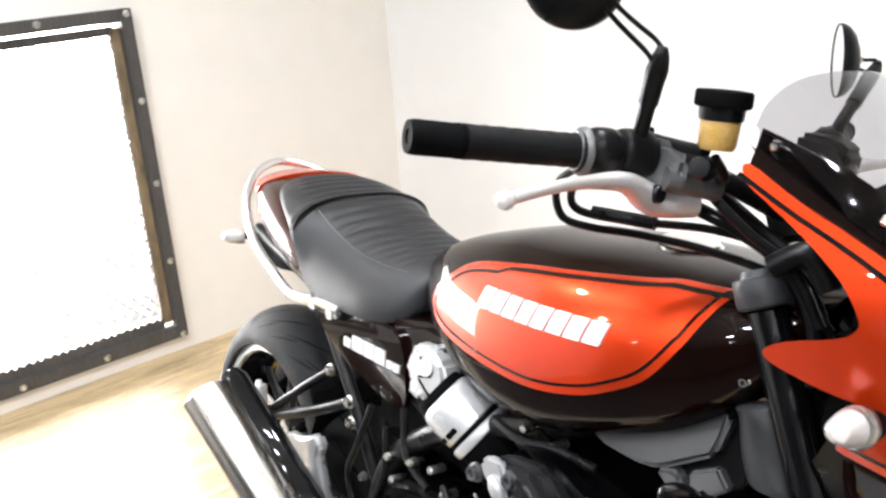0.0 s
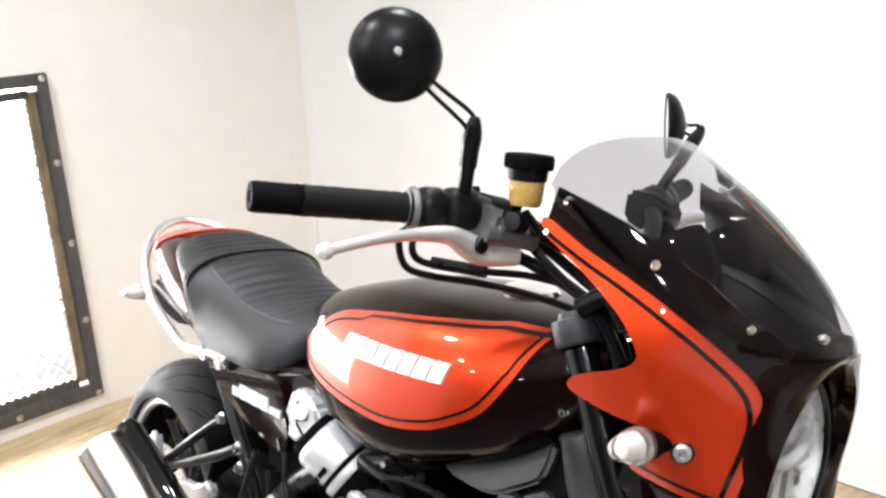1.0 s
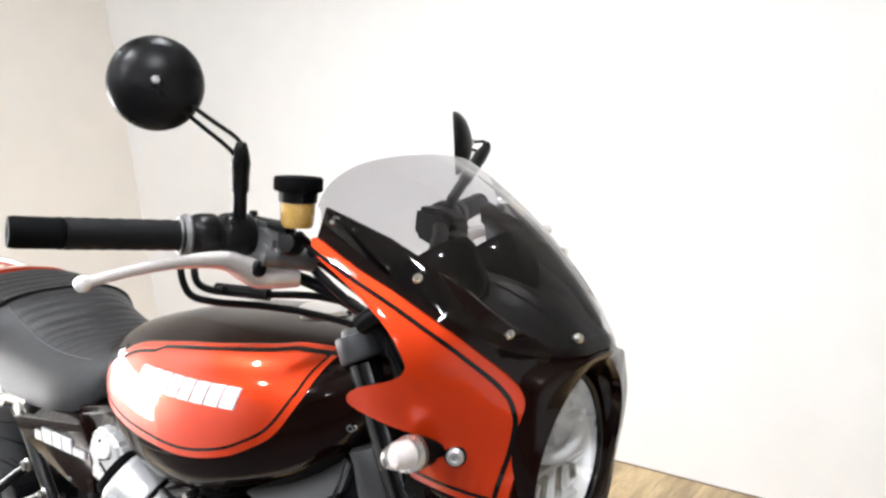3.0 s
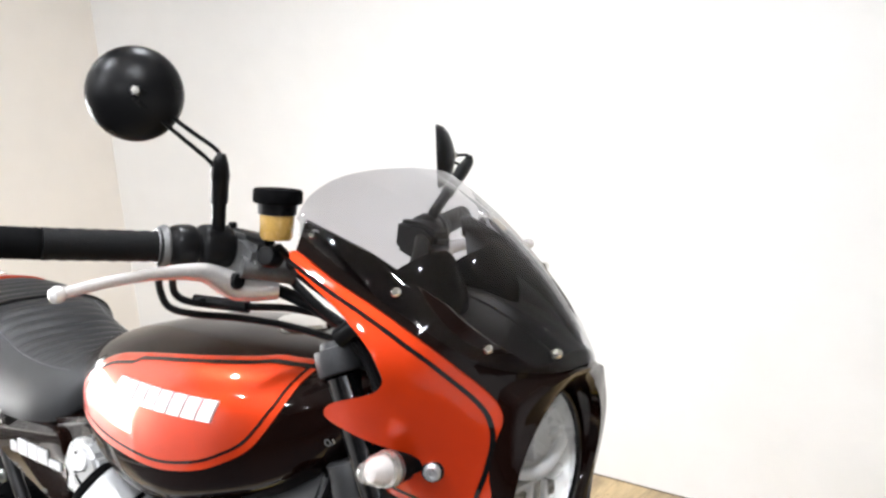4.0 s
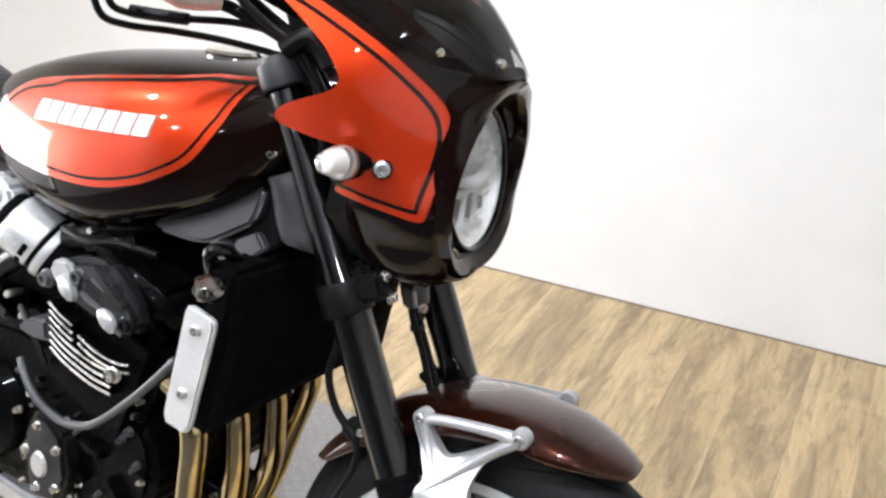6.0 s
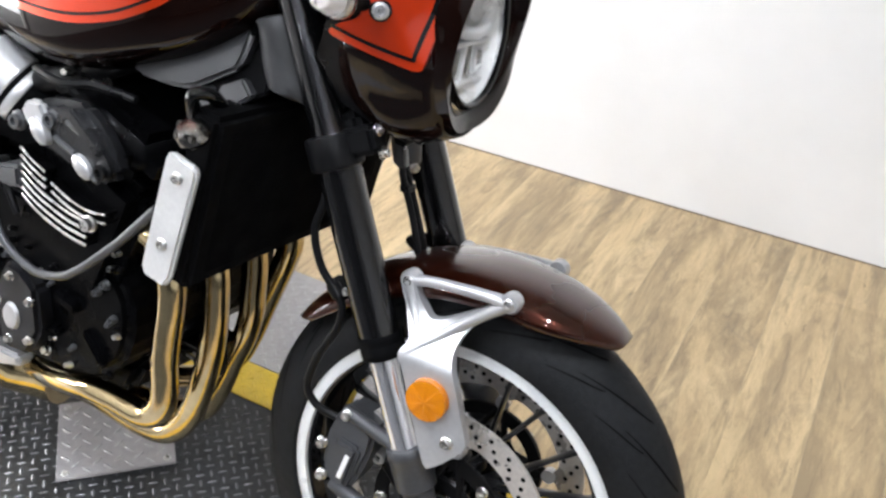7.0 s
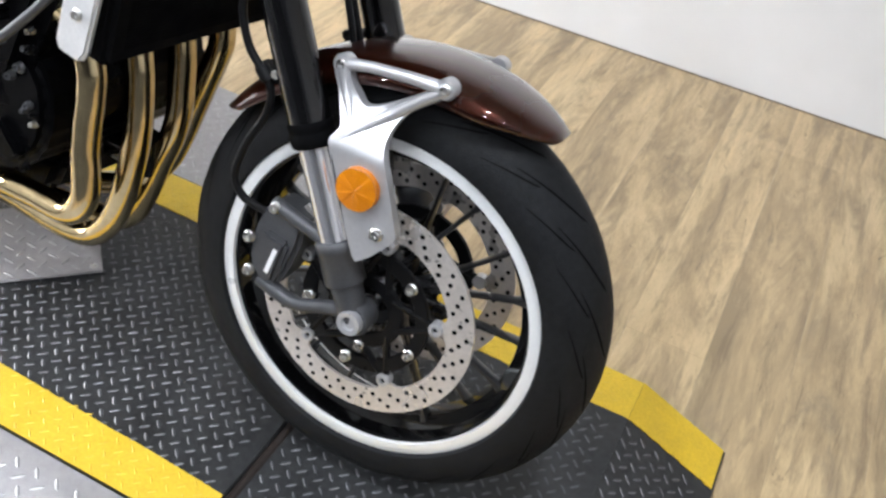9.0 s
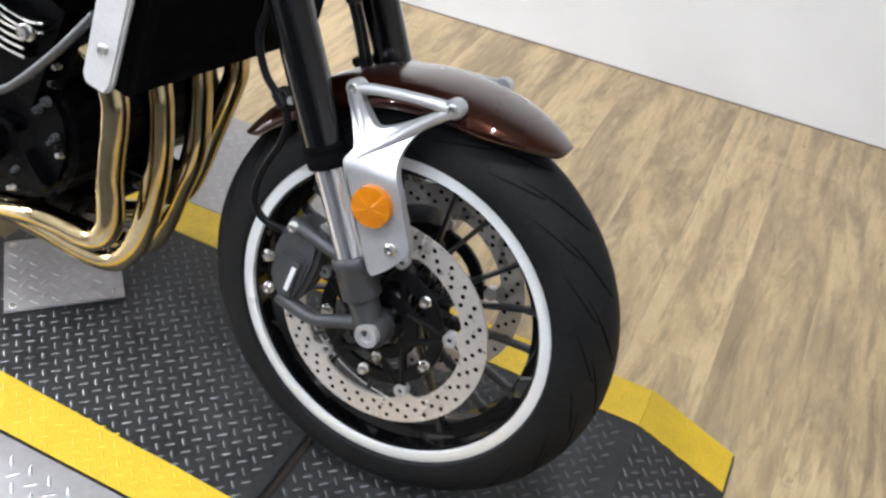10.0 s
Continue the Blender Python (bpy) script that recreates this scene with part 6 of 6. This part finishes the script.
for s in (-1, 1):
    hc = main_part("head_cover", slab([(-0.586, 0.693), (-0.569, 0.711), (-0.527, 0.724), (-0.486, 0.727), (-0.452, 0.703), (-0.429, 0.673), (-0.426, 0.651), (-0.441, 0.637), (-0.480, 0.632), (-0.520, 0.645), (-0.575, 0.660)], s * 0.172, s * 0.203, 0.012, 2), HEAD, block, "gloss black cylinder head end cover")
    main_part("cover_trim", slab([(-0.584, 0.700), (-0.570, 0.714), (-0.548, 0.716), (-0.536, 0.700), (-0.534, 0.676), (-0.552, 0.668), (-0.576, 0.684)], s * 0.196, s * 0.209, 0.005, 2), SILVER, hc, "bright cast lug")
    for (bx, bz), r, m in (((-0.594, 0.679), 0.010, GREY_METAL), ((-0.531, 0.697), 0.010, GREY_METAL), ((-0.446, 0.655), 0.010, BLACK_SATIN), ((-0.471, 0.578), 0.009, STEEL)):
        main_part("cover_bolt", bolt((bx, s * 0.203, bz), (0, s, 0), r, 0.008), m, hc)
    plug = lathe([(0, 0.012), (0.008, 0.0115), (0.012, 0.008), (0.013, 0.0)], (0, 0, 0), (0, s, 0), 24)
    bmesh.ops.scale(plug, verts=plug.verts, vec=(1.5, 1, 0.9))
    upper = plug.copy()
    plug.transform(pose(-0.478, s * 0.200, 0.652, 0, 38, 0))
    main_part("cam_plug", plug, SILVER, hc, "bright oval plug")
    upper.transform(pose(-0.545, s * 0.206, 0.680, 0, 50, 0))
    main_part("cam_plug", upper, SILVER, hc, "bright oval plug")
    main_part("rib", slab([(-0.524, 0.704), (-0.498, 0.722), (-0.444, 0.682), (-0.456, 0.670), (-0.501, 0.704), (-0.514, 0.694)], s * 0.198, s * 0.208, 0.003), HEAD, hc)
    for (xa, za), (xb, zb) in (((-0.506, 0.702), (-0.477, 0.692)), ((-0.527, 0.676), (-0.493, 0.664)), ((-0.475, 0.648), (-0.452, 0.640))):
        main_part("raised_bar", tube([(xa, s * 0.203, za), ((xa + xb) / 2, s * 0.204, (za + zb) / 2), (xb, s * 0.203, zb)], 0.0045, 8, 2), GREY_METAL, hc)
    cv = main_part("crank_cover", slab([(-0.657, 0.457), (-0.628, 0.452), (-0.599, 0.430), (-0.592, 0.364), (-0.619, 0.316), (-0.673, 0.311), (-0.680, 0.350), (-0.679, 0.417)], s * 0.150, s * 0.184, 0.007, 2), COVER_GREY, block, "black crankshaft end cover")
    oval = lathe([(0, 0.006), (0.016, 0.005), (0.019, 0.0), (0.019, -0.004)], (0, 0, 0), (0, s, 0), 24)
    bmesh.ops.scale(oval, verts=oval.verts, vec=(0.85, 1, 1.15))
    oval.transform(pose(-0.646, s * 0.184, 0.373))
    main_part("cover_cap", oval, SILVER, cv, "bright inspection cap")
    for k in range(5):
        a = 2 * math.pi * k / 5 + 0.5
        main_part("cover_bolt", bolt((-0.640 + 0.036 * math.cos(a), s * 0.184, 0.382 + 0.055 * math.sin(a)), (0, s, 0), 0.0055, 0.006), STEEL, cv)
    main_part("clutch_cover", lathe([(0.085, -0.02), (0.090, 0.0), (0.082, 0.020), (0.058, 0.030), (0.054, 0.026), (0.026, 0.028), (0, 0.030)], (-0.800, s * 0.152, 0.415), (0, s, 0), 40), ENGINE, block, "round black clutch cover")
rg = random.Random(11)
# Bolts scattered at random; the steel ones stand in for glints on the casing.
for k in range(64):
    bx, bz = rg.uniform(-0.92, -0.46), rg.uniform(0.31, 0.53)
    main_part("glint_bolt", bolt((bx, -0.156 - 0.012 * rg.random(), bz), (rg.uniform(-0.3, 0.3), -1, rg.uniform(-0.2, 0.4)), rg.uniform(0.003, 0.0062), 0.007), (STEEL, ENGINE, GREY_METAL)[k % 3], block)
for k in range(6):
    bx, bz = rg.uniform(-0.70, -0.48), rg.uniform(0.33, 0.47)
    main_part("case_rib", box((bx, -0.158, bz), (rg.uniform(0.015, 0.07), 0.02, rg.uniform(0.008, 0.02)), 0.004, (0, rg.uniform(-60, 60), 0)), ENGINE, block)
main_part("coolant_hose", tube([(-0.671, -0.190, 0.536), (-0.648, -0.200, 0.517), (-0.623, -0.205, 0.498), (-0.590, -0.205, 0.482), (-0.560, -0.205, 0.478), (-0.520, -0.205, 0.488), (-0.491, -0.205, 0.506), (-0.450, -0.205, 0.541), (-0.410, -0.203, 0.580), (-0.368, -0.195, 0.629)], 0.0058, 12, 6), GREY_METAL, bike, "grey ribbed overflow hose")
main_part("oil_sump", slab([(-0.80, 0.30), (-0.50, 0.30), (-0.53, 0.235), (-0.76, 0.225)], -0.08, 0.08, 0.015), ENGINE, bike, "black oil sump")
main_part("oil_filter", lathe([(0, 0), (0.034, 0.002), (0.036, 0.01), (0.036, 0.07), (0, 0.07)], (-0.43, 0.03, 0.30), (-0.98, 0, 0.15), 24), BLACK_GLOSS, bike, "black oil filter")

# Added matt black block that closes a see-through gap and keeps it dark.
main_part("gap_block", box((-0.80, 0, 0.655), (0.34, 0.19, 0.17), 0.02), BLACK_MATT, bike, "black block added to fill the dark gap behind the engine")
main_part("gearbox", box((-0.86, 0, 0.47), (0.16, 0.24, 0.30), 0.03), ENGINE, bike, "black gearbox housing")

# ---- exhaust ----
PIPES = [[(-0.470, -0.128, 0.560), (-0.424, -0.128, 0.540), (-0.404, -0.128, 0.494), (-0.403, -0.128, 0.455), (-0.408, -0.128, 0.410), (-0.411, -0.128, 0.372), (-0.409, -0.128, 0.335), (-0.411, -0.128, 0.302), (-0.425, -0.128, 0.276), (-0.452, -0.127, 0.264), (-0.503, -0.126, 0.265), (-0.557, -0.125, 0.262), (-0.64, -0.110, 0.235), (-0.74, -0.075, 0.205)],
         [(-0.465, -0.045, 0.560), (-0.416, -0.048, 0.535), (-0.400, -0.050, 0.486), (-0.396, -0.050, 0.445), (-0.395, -0.050, 0.405), (-0.398, -0.050, 0.366), (-0.406, -0.050, 0.322), (-0.419, -0.050, 0.268), (-0.437, -0.050, 0.222), (-0.462, -0.050, 0.190), (-0.493, -0.050, 0.175), (-0.545, -0.050, 0.173), (-0.620, -0.048, 0.180), (-0.74, -0.040, 0.178)],
         [(-0.465, 0.045, 0.560), (-0.424, 0.045, 0.530), (-0.410, 0.045, 0.474), (-0.408, 0.045, 0.420), (-0.408, 0.045, 0.382), (-0.418, 0.045, 0.337), (-0.438, 0.045, 0.286), (-0.460, 0.045, 0.224), (-0.484, 0.043, 0.176), (-0.520, 0.036, 0.156), (-0.60, 0.020, 0.156), (-0.74, 0.0, 0.165)],
         [(-0.470, 0.128, 0.560), (-0.420, 0.125, 0.535), (-0.405, 0.122, 0.482), (-0.412, 0.122, 0.446), (-0.428, 0.122, 0.400), (-0.446, 0.122, 0.348), (-0.460, 0.118, 0.300), (-0.480, 0.108, 0.248), (-0.520, 0.090, 0.205), (-0.60, 0.060, 0.186), (-0.74, 0.030, 0.190)]]
exhaust = main_part("exhaust", join(*[tube(p, 0.0192, 20, 6) for p in PIPES[:1]]), EXHAUST, bike, "four heat-tinted header pipes into a silencer")
for p in PIPES[1:]:
    main_part("header_pipe", tube(p, 0.0192, 20, 6), EXHAUST, exhaust, "golden heat-tinted header pipe")
main_part("collector", join(tube([(-0.72, -0.03, 0.185), (-0.80, -0.06, 0.188), (-0.86, -0.14, 0.245), (-0.93, -0.208, 0.322)], 0.04, 20, 6, radii=[0.060, 0.055, 0.035, 0.030])), EXHAUST, exhaust, "golden heat-tinted collector")
M0, M1 = Vector((-0.965, -0.215, 0.290)), Vector((-1.285, -0.292, 0.538))
part("silencer", along(M0, M1, [(0.028, 0.0), (0.032, 0.04), (0.042, 0.22), (0.047, 0.5), (0.048, 0.92), (0.0475, 0.985), (0.042, 1.0), (0.038, 0.98)], 40), SILENCER, exhaust, "polished megaphone silencer")
part("silencer_end", along(M0, M1, [(0.040, 0.985), (0.028, 0.96), (0.025, 0.9), (0, 0.9)], 32), BLACK_MATT, exhaust)
part("heat_shield", along(M0 + Vector((0.0, 0.048, 0.03)), M1 + Vector((0.0, 0.046, 0.03)), [(0, 0.1), (0.02, 0.1), (0.026, 0.3), (0.028, 0.95), (0.02, 1.0), (0, 1.0)], 20), BLACK_GLOSS, exhaust, "black heat shield")

# ---- radiator ----
RT = 10
rad = main_part("radiator", box((-0.322, 0, 0.652), (0.045, 0.385, 0.232), 0.008, (0, RT, 0)), BLACK_MATT, bike, "black radiator with bright side guards")
core = bmesh.new()
for k in range(44):
    z = -0.095 + 0.19 * k / 43
    bb = bmesh.ops.create_cube(core, size=1.0)
    bmesh.ops.scale(core, verts=bb["verts"], vec=(0.003, 0.33, 0.0016))
    bmesh.ops.translate(core, verts=bb["verts"], vec=(0.022, 0, z))
core.transform(pose(-0.322, 0, 0.652, 0, RT, 0))
tagged(main_part("radiator_core", core, BLACK_MATT, rad), kind="stuff")
for s in (-1, 1):
    g = main_part("radiator_guard", slab([(-0.343, 0.708), (-0.337, 0.714), (-0.300, 0.705), (-0.296, 0.696), (-0.331, 0.551), (-0.341, 0.539), (-0.372, 0.545), (-0.377, 0.558)], s * 0.198, s * 0.209, 0.0035), GUARD, rad, "satin aluminium radiator side guard")
    main_part("guard_bolt", bolt((-0.323, s * 0.209, 0.6855), (0, s, 0), 0.006, 0.005), STEEL, g)
    main_part("guard_bolt", bolt((-0.3425, s * 0.209, 0.596), (0, s, 0), 0.006, 0.005), STEEL, g)
main_part("radiator_cap", join(lathe([(0.0, 0.020), (0.014, 0.018), (0.019, 0.012), (0.020, 0.003), (0.016, 0.0), (0.013, -0.006)], (-0.308, -0.200, 0.736), (-0.1, -0.5, 0.85), 18), *[box((-0.308 + 0.018 * math.cos(a), -0.206 + 0.012 * math.sin(a), 0.746 + 0.006 * math.sin(a)), (0.008, 0.010, 0.010), 0.002) for a in (0.4, 1.6, 2.9, 4.2, 5.4)]), mat("worn_metal_cap", (0.22, 0.21, 0.20), 0.16, 1.0, 0.75, 45, 0.3, 200), rad, "worn metal radiator cap")
main_part("coolant_pipe", tube([(-0.325, -0.185, 0.752), (-0.318, -0.195, 0.782), (-0.308, -0.175, 0.780), (-0.315, -0.14, 0.75)], 0.008, 12, 5), BLACK_GLOSS, rad)
for s in (-1, 1):
    # flat side panel under the tank, with a pocket, and a half-round cheek ahead of it
    def flared(bm):
        """Leaning outwards towards its foot."""
        for v in bm.verts:
            v.co.y += s * 0.5 * (0.851 - v.co.z)
        return bm

    panel = flared(slab([(-0.318, 0.860), (-0.336, 0.862), (-0.367, 0.842), (-0.392, 0.825), (-0.427, 0.806), (-0.470, 0.788), (-0.476, 0.774), (-0.457, 0.765), (-0.412, 0.763), (-0.390, 0.764), (-0.372, 0.768), (-0.361, 0.774), (-0.319, 0.801), (-0.316, 0.820)], s * 0.080, s * 0.102, 0.006, 3))
    sh = main_part("radiator_shroud", panel, PLASTIC, bike, "dark grey plastic radiator shroud")
    main_part("shroud_lip", flared(slab([(-0.376, 0.766), (-0.361, 0.774), (-0.346, 0.773), (-0.337, 0.761), (-0.325, 0.749), (-0.334, 0.741), (-0.352, 0.755)], s * 0.080, s * 0.101, 0.004, 3)), PLASTIC, sh)
    main_part("pocket_insert", flared(slab([(-0.340, 0.777), (-0.311, 0.793), (-0.290, 0.778), (-0.322, 0.749)], s * 0.082, s * 0.097, 0.003)), PLASTIC, sh)
    # Black slab behind the opening: the pocket's shade painted as colour.
    main_part("pocket_shade", flared(slab([(-0.366, 0.768), (-0.322, 0.804), (-0.314, 0.850), (-0.292, 0.845), (-0.280, 0.782), (-0.300, 0.768), (-0.326, 0.747)], s * 0.070, s * 0.086, 0.003)), BLACK_MATT, sh, "matt black slab that gives the shroud's pocket its shade")
    cheek = bmesh.new()
    edge_back = catmull([(-0.317, 0.858, 0), (-0.310, 0.848, 0), (-0.305, 0.825, 0), (-0.300, 0.806, 0), (-0.290, 0.785, 0)], 3)
    edge_front = catmull([(-0.268, 0.878, 0), (-0.262, 0.866, 0), (-0.251, 0.838, 0), (-0.241, 0.810, 0), (-0.230, 0.779, 0)], 3)
    loops = []
    for k, (a, b) in enumerate(zip(edge_back, edge_front)):
        bulge = 0.026 * (0.55 if k in (0, len(edge_back) - 1) else 1.0)
        row = [a.lerp(b, v / 9) for v in range(10)]
        loops.append([Vector((q.x, s * (0.099 + bulge * math.sin(math.pi * v / 9) ** 0.7), q.y)) for v, q in enumerate(row)] + [Vector((q.x, s * 0.088, q.y)) for q in (row[-1], row[0])])
    rings(cheek, loops)
    main_part("shroud_cheek", cheek, PLASTIC, sh, "half-round dark grey plastic cheek", 50)
    main_part("shroud_bolt", join(bolt((-0.322, s * 0.102, 0.851), (0, s, 0), 0.0075, 0.003), lathe([(0.012, -0.012), (0.013, 0.0), (0.011, 0.002), (0.010, -0.002)], (-0.322, s * 0.102, 0.851), (0, s, 0), 18)), BLACK_MATT, sh)
    # frame tubes
    main_part("frame_tube", join(tube([(-0.30, s * 0.04, 0.90), (-0.38, s * 0.09, 0.84), (-0.52, s * 0.128, 0.755), (-0.72, s * 0.135, 0.67), (-0.86, s * 0.135, 0.56), (-0.91, s * 0.13, 0.42)], 0.017, 14, 6),
                            tube([(-0.78, s * 0.105, 0.64), (-0.95, s * 0.100, 0.70), (-1.20, s * 0.095, 0.765), (-1.40, s * 0.08, 0.80)], 0.012, 12, 5),
                            tube([(-0.90, s * 0.13, 0.50), (-0.98, s * 0.13, 0.62), (-1.10, s * 0.12, 0.745)], 0.011, 12, 5)), BLACK_SATIN, bike, "black steel frame tube")
    # swinging arm
    main_part("swing_arm", join(slab([(-0.93, 0.44), (-0.92, 0.38), (-1.20, 0.305), (-1.52, 0.29), (-1.54, 0.34), (-1.46, 0.365), (-1.15, 0.395)], s * 0.105, s * 0.140, 0.010, 2)), BLACK_SATIN, bike, "black swinging arm")
    # passenger peg carrier
    peg_o = Vector((-1.272, s * 0.172, 0.470))
    hang = part("peg_bracket", join(tube([(-1.112, s * 0.124, 0.615), (-1.17, s * 0.148, 0.567), (-1.262, s * 0.166, 0.492)], 0.0085, 10, 3), tube([(-1.029, s * 0.134, 0.589), (-1.12, s * 0.152, 0.540), (-1.262, s * 0.168, 0.476)], 0.010, 10, 3),
                                   lathe([(0, -0.016), (0.018, -0.016), (0.02, 0.0), (0.018, 0.016), (0, 0.016)], peg_o - Vector((0.01, s * 0.008, 0.002)), (0, s, 0), 20)), BLACK_SATIN, bike, "black passenger peg bracket")
    part("foot_peg", box(peg_o + Vector((-0.012, s * 0.012, 0.030)), (0.028, 0.026, 0.080), 0.009, (0, -12, 0), 3), GUARD, hang, "ribbed grey folded foot peg")
    for k in range(6):
        part("peg_rib", box(peg_o + Vector((-0.004 - 0.003 * k, s * 0.027, -0.002 + 0.012 * k)), (0.028, 0.008, 0.005), 0.002, (0, -12, 0)), SILVER, hang)
    for c in ((-1.112, 0.615, 0.124), (-1.029, 0.589, 0.134), (-1.020, 0.555, 0.134)):
        part("bracket_bolt", bolt((c[0], s * (c[2] + 0.008), c[1]), (0, s, 0), 0.009, 0.008), STEEL, hang)
    # rider peg and heel guard
    part("heel_guard", slab([(-1.235, 0.430), (-1.200, 0.470), (-1.150, 0.478), (-1.095, 0.508), (-1.078, 0.490), (-1.085, 0.462), (-1.055, 0.400), (-1.040, 0.330), (-1.075, 0.325), (-1.110, 0.400), (-1.150, 0.430), (-1.190, 0.425)], s * 0.150, s * 0.172, 0.007, 3), SILVER, bike, "bright cast heel guard")
    rp = main_part("rider_peg", tube([(-0.90, s * 0.15, 0.335), (-0.905, s * 0.26, 0.325)], 0.014, 14, 1), GRIP, bike, "black rubber rider foot peg")
    main_part("peg_tip", lathe([(0, 0.01), (0.012, 0.006), (0.015, 0.0)], (-0.905, s * 0.26, 0.325), (0, s, -0.08), 14), STEEL, rp)
main_part("brake_pedal", tube([(-0.90, -0.165, 0.315), (-0.80, -0.195, 0.29), (-0.70, -0.215, 0.275), (-0.655, -0.235, 0.28)], 0.009, 12, 5, radii=[0.012, 0.009, 0.009, 0.014]), SILVER, bike, "silver rear brake pedal")
for pts in ([(-0.90, -0.15, 0.64), (-0.93, -0.155, 0.56), (-0.96, -0.15, 0.50), (-0.93, -0.15, 0.44)], [(-0.86, -0.15, 0.62), (-0.845, -0.16, 0.56), (-0.87, -0.16, 0.50), (-0.90, -0.155, 0.46)], [(-0.83, -0.14, 0.66), (-0.80, -0.155, 0.60), (-0.74, -0.16, 0.575)],
            [(-0.60, -0.17, 0.74), (-0.55, -0.175, 0.735), (-0.50, -0.165, 0.742), (-0.45, -0.15, 0.735)], [(-0.70, -0.165, 0.60), (-0.66, -0.175, 0.57), (-0.64, -0.175, 0.53)]):
    main_part("wiring", tube(pts, 0.0055, 8, 5), BLACK_SATIN, bike, "black cable beside the engine")
for bx, bz in ((-0.78, 0.60), (-0.73, 0.61), (-0.70, 0.585), (-0.835, 0.585), (-0.82, 0.555), (-0.555, 0.745), (-0.505, 0.742)):
    main_part("fitting", join(lathe([(0, 0.008), (0.0045, 0.008), (0.0062, 0.005), (0.0062, -0.02), (0, -0.02)], (bx, -0.160, bz), (0.1, -1, 0.1), 14)), STEEL, bike)
main_part("side_stand", tube([(-0.86, 0.12, 0.20), (-0.83, 0.22, 0.09), (-0.80, 0.285, 0.075)], 0.012, 12, 3), BLACK_SATIN, bike, "black side stand")
main_part("rear_hugger", slab([(-1.165, 0.44), (-1.14, 0.52), (-1.16, 0.56), (-1.19, 0.575), (-1.185, 0.565), (-1.16, 0.545), (-1.15, 0.515), (-1.178, 0.44)], -0.098, 0.098, 0.004), BLACK_MATT, bike, "black inner rear fender")

# ---- floor boards ----
floor = structure("floor", box((0.35, -2.75, FLOOR - 0.034), (6.9, 9.3, 0.06), 0), mat("board_joints", (0.27, 0.215, 0.15), 0.8), "worn limed oak plank floor")
# Unseen dark sheet on the floor, added to darken what the bike reflects.
SHEET_EDGE = -0.60
structure("dark_floor_sheet", box((0.35, (YB + SHEET_EDGE - 0.1) / 2 - 0.05, FLOOR + 0.002), (6.9, SHEET_EDGE - 0.1 - YB, 0.006), 0), mat("dark_unseen_floor", (0.035, 0.035, 0.037), 0.7, 0.0, 0.2, 6, 0.2, 80), "unseen plain dark floor sheet, added to keep reflections dark")
PW, rng = 0.158, random.Random(4)
meshes = {}
for L in (0.15, 0.3, 0.6, 0.9, 1.22):
    meshes[L] = box((0, 0, -0.004), (PW - 0.0001, L - 0.0001, 0.008), 0.00025, seg=1)
made = {}
x = XR - 0.1
while x < XF:
    y = SHEET_EDGE - 0.1 * rng.random()
    first = rng.choice((0.3, 0.6, 0.9, 1.22))
    end = wall_line(x) + 0.005
    while y < end - 0.02:
        L, first = first or rng.choice((0.9, 1.22)), 0
        if y + L > end + 0.1:
            L = next((k for k in (0.9, 0.6, 0.3) if y + k < end + 0.1), 0.15)
        if L not in made:
            ob = put("plank", meshes[L], PLANK)
            made[L] = ob
            ob.parent = floor
            ob.matrix_basis = pose(x, y + L / 2, FLOOR)
        else:
            again(made[L], pose(x, y + L / 2, FLOOR))
        y += L
    x += PW
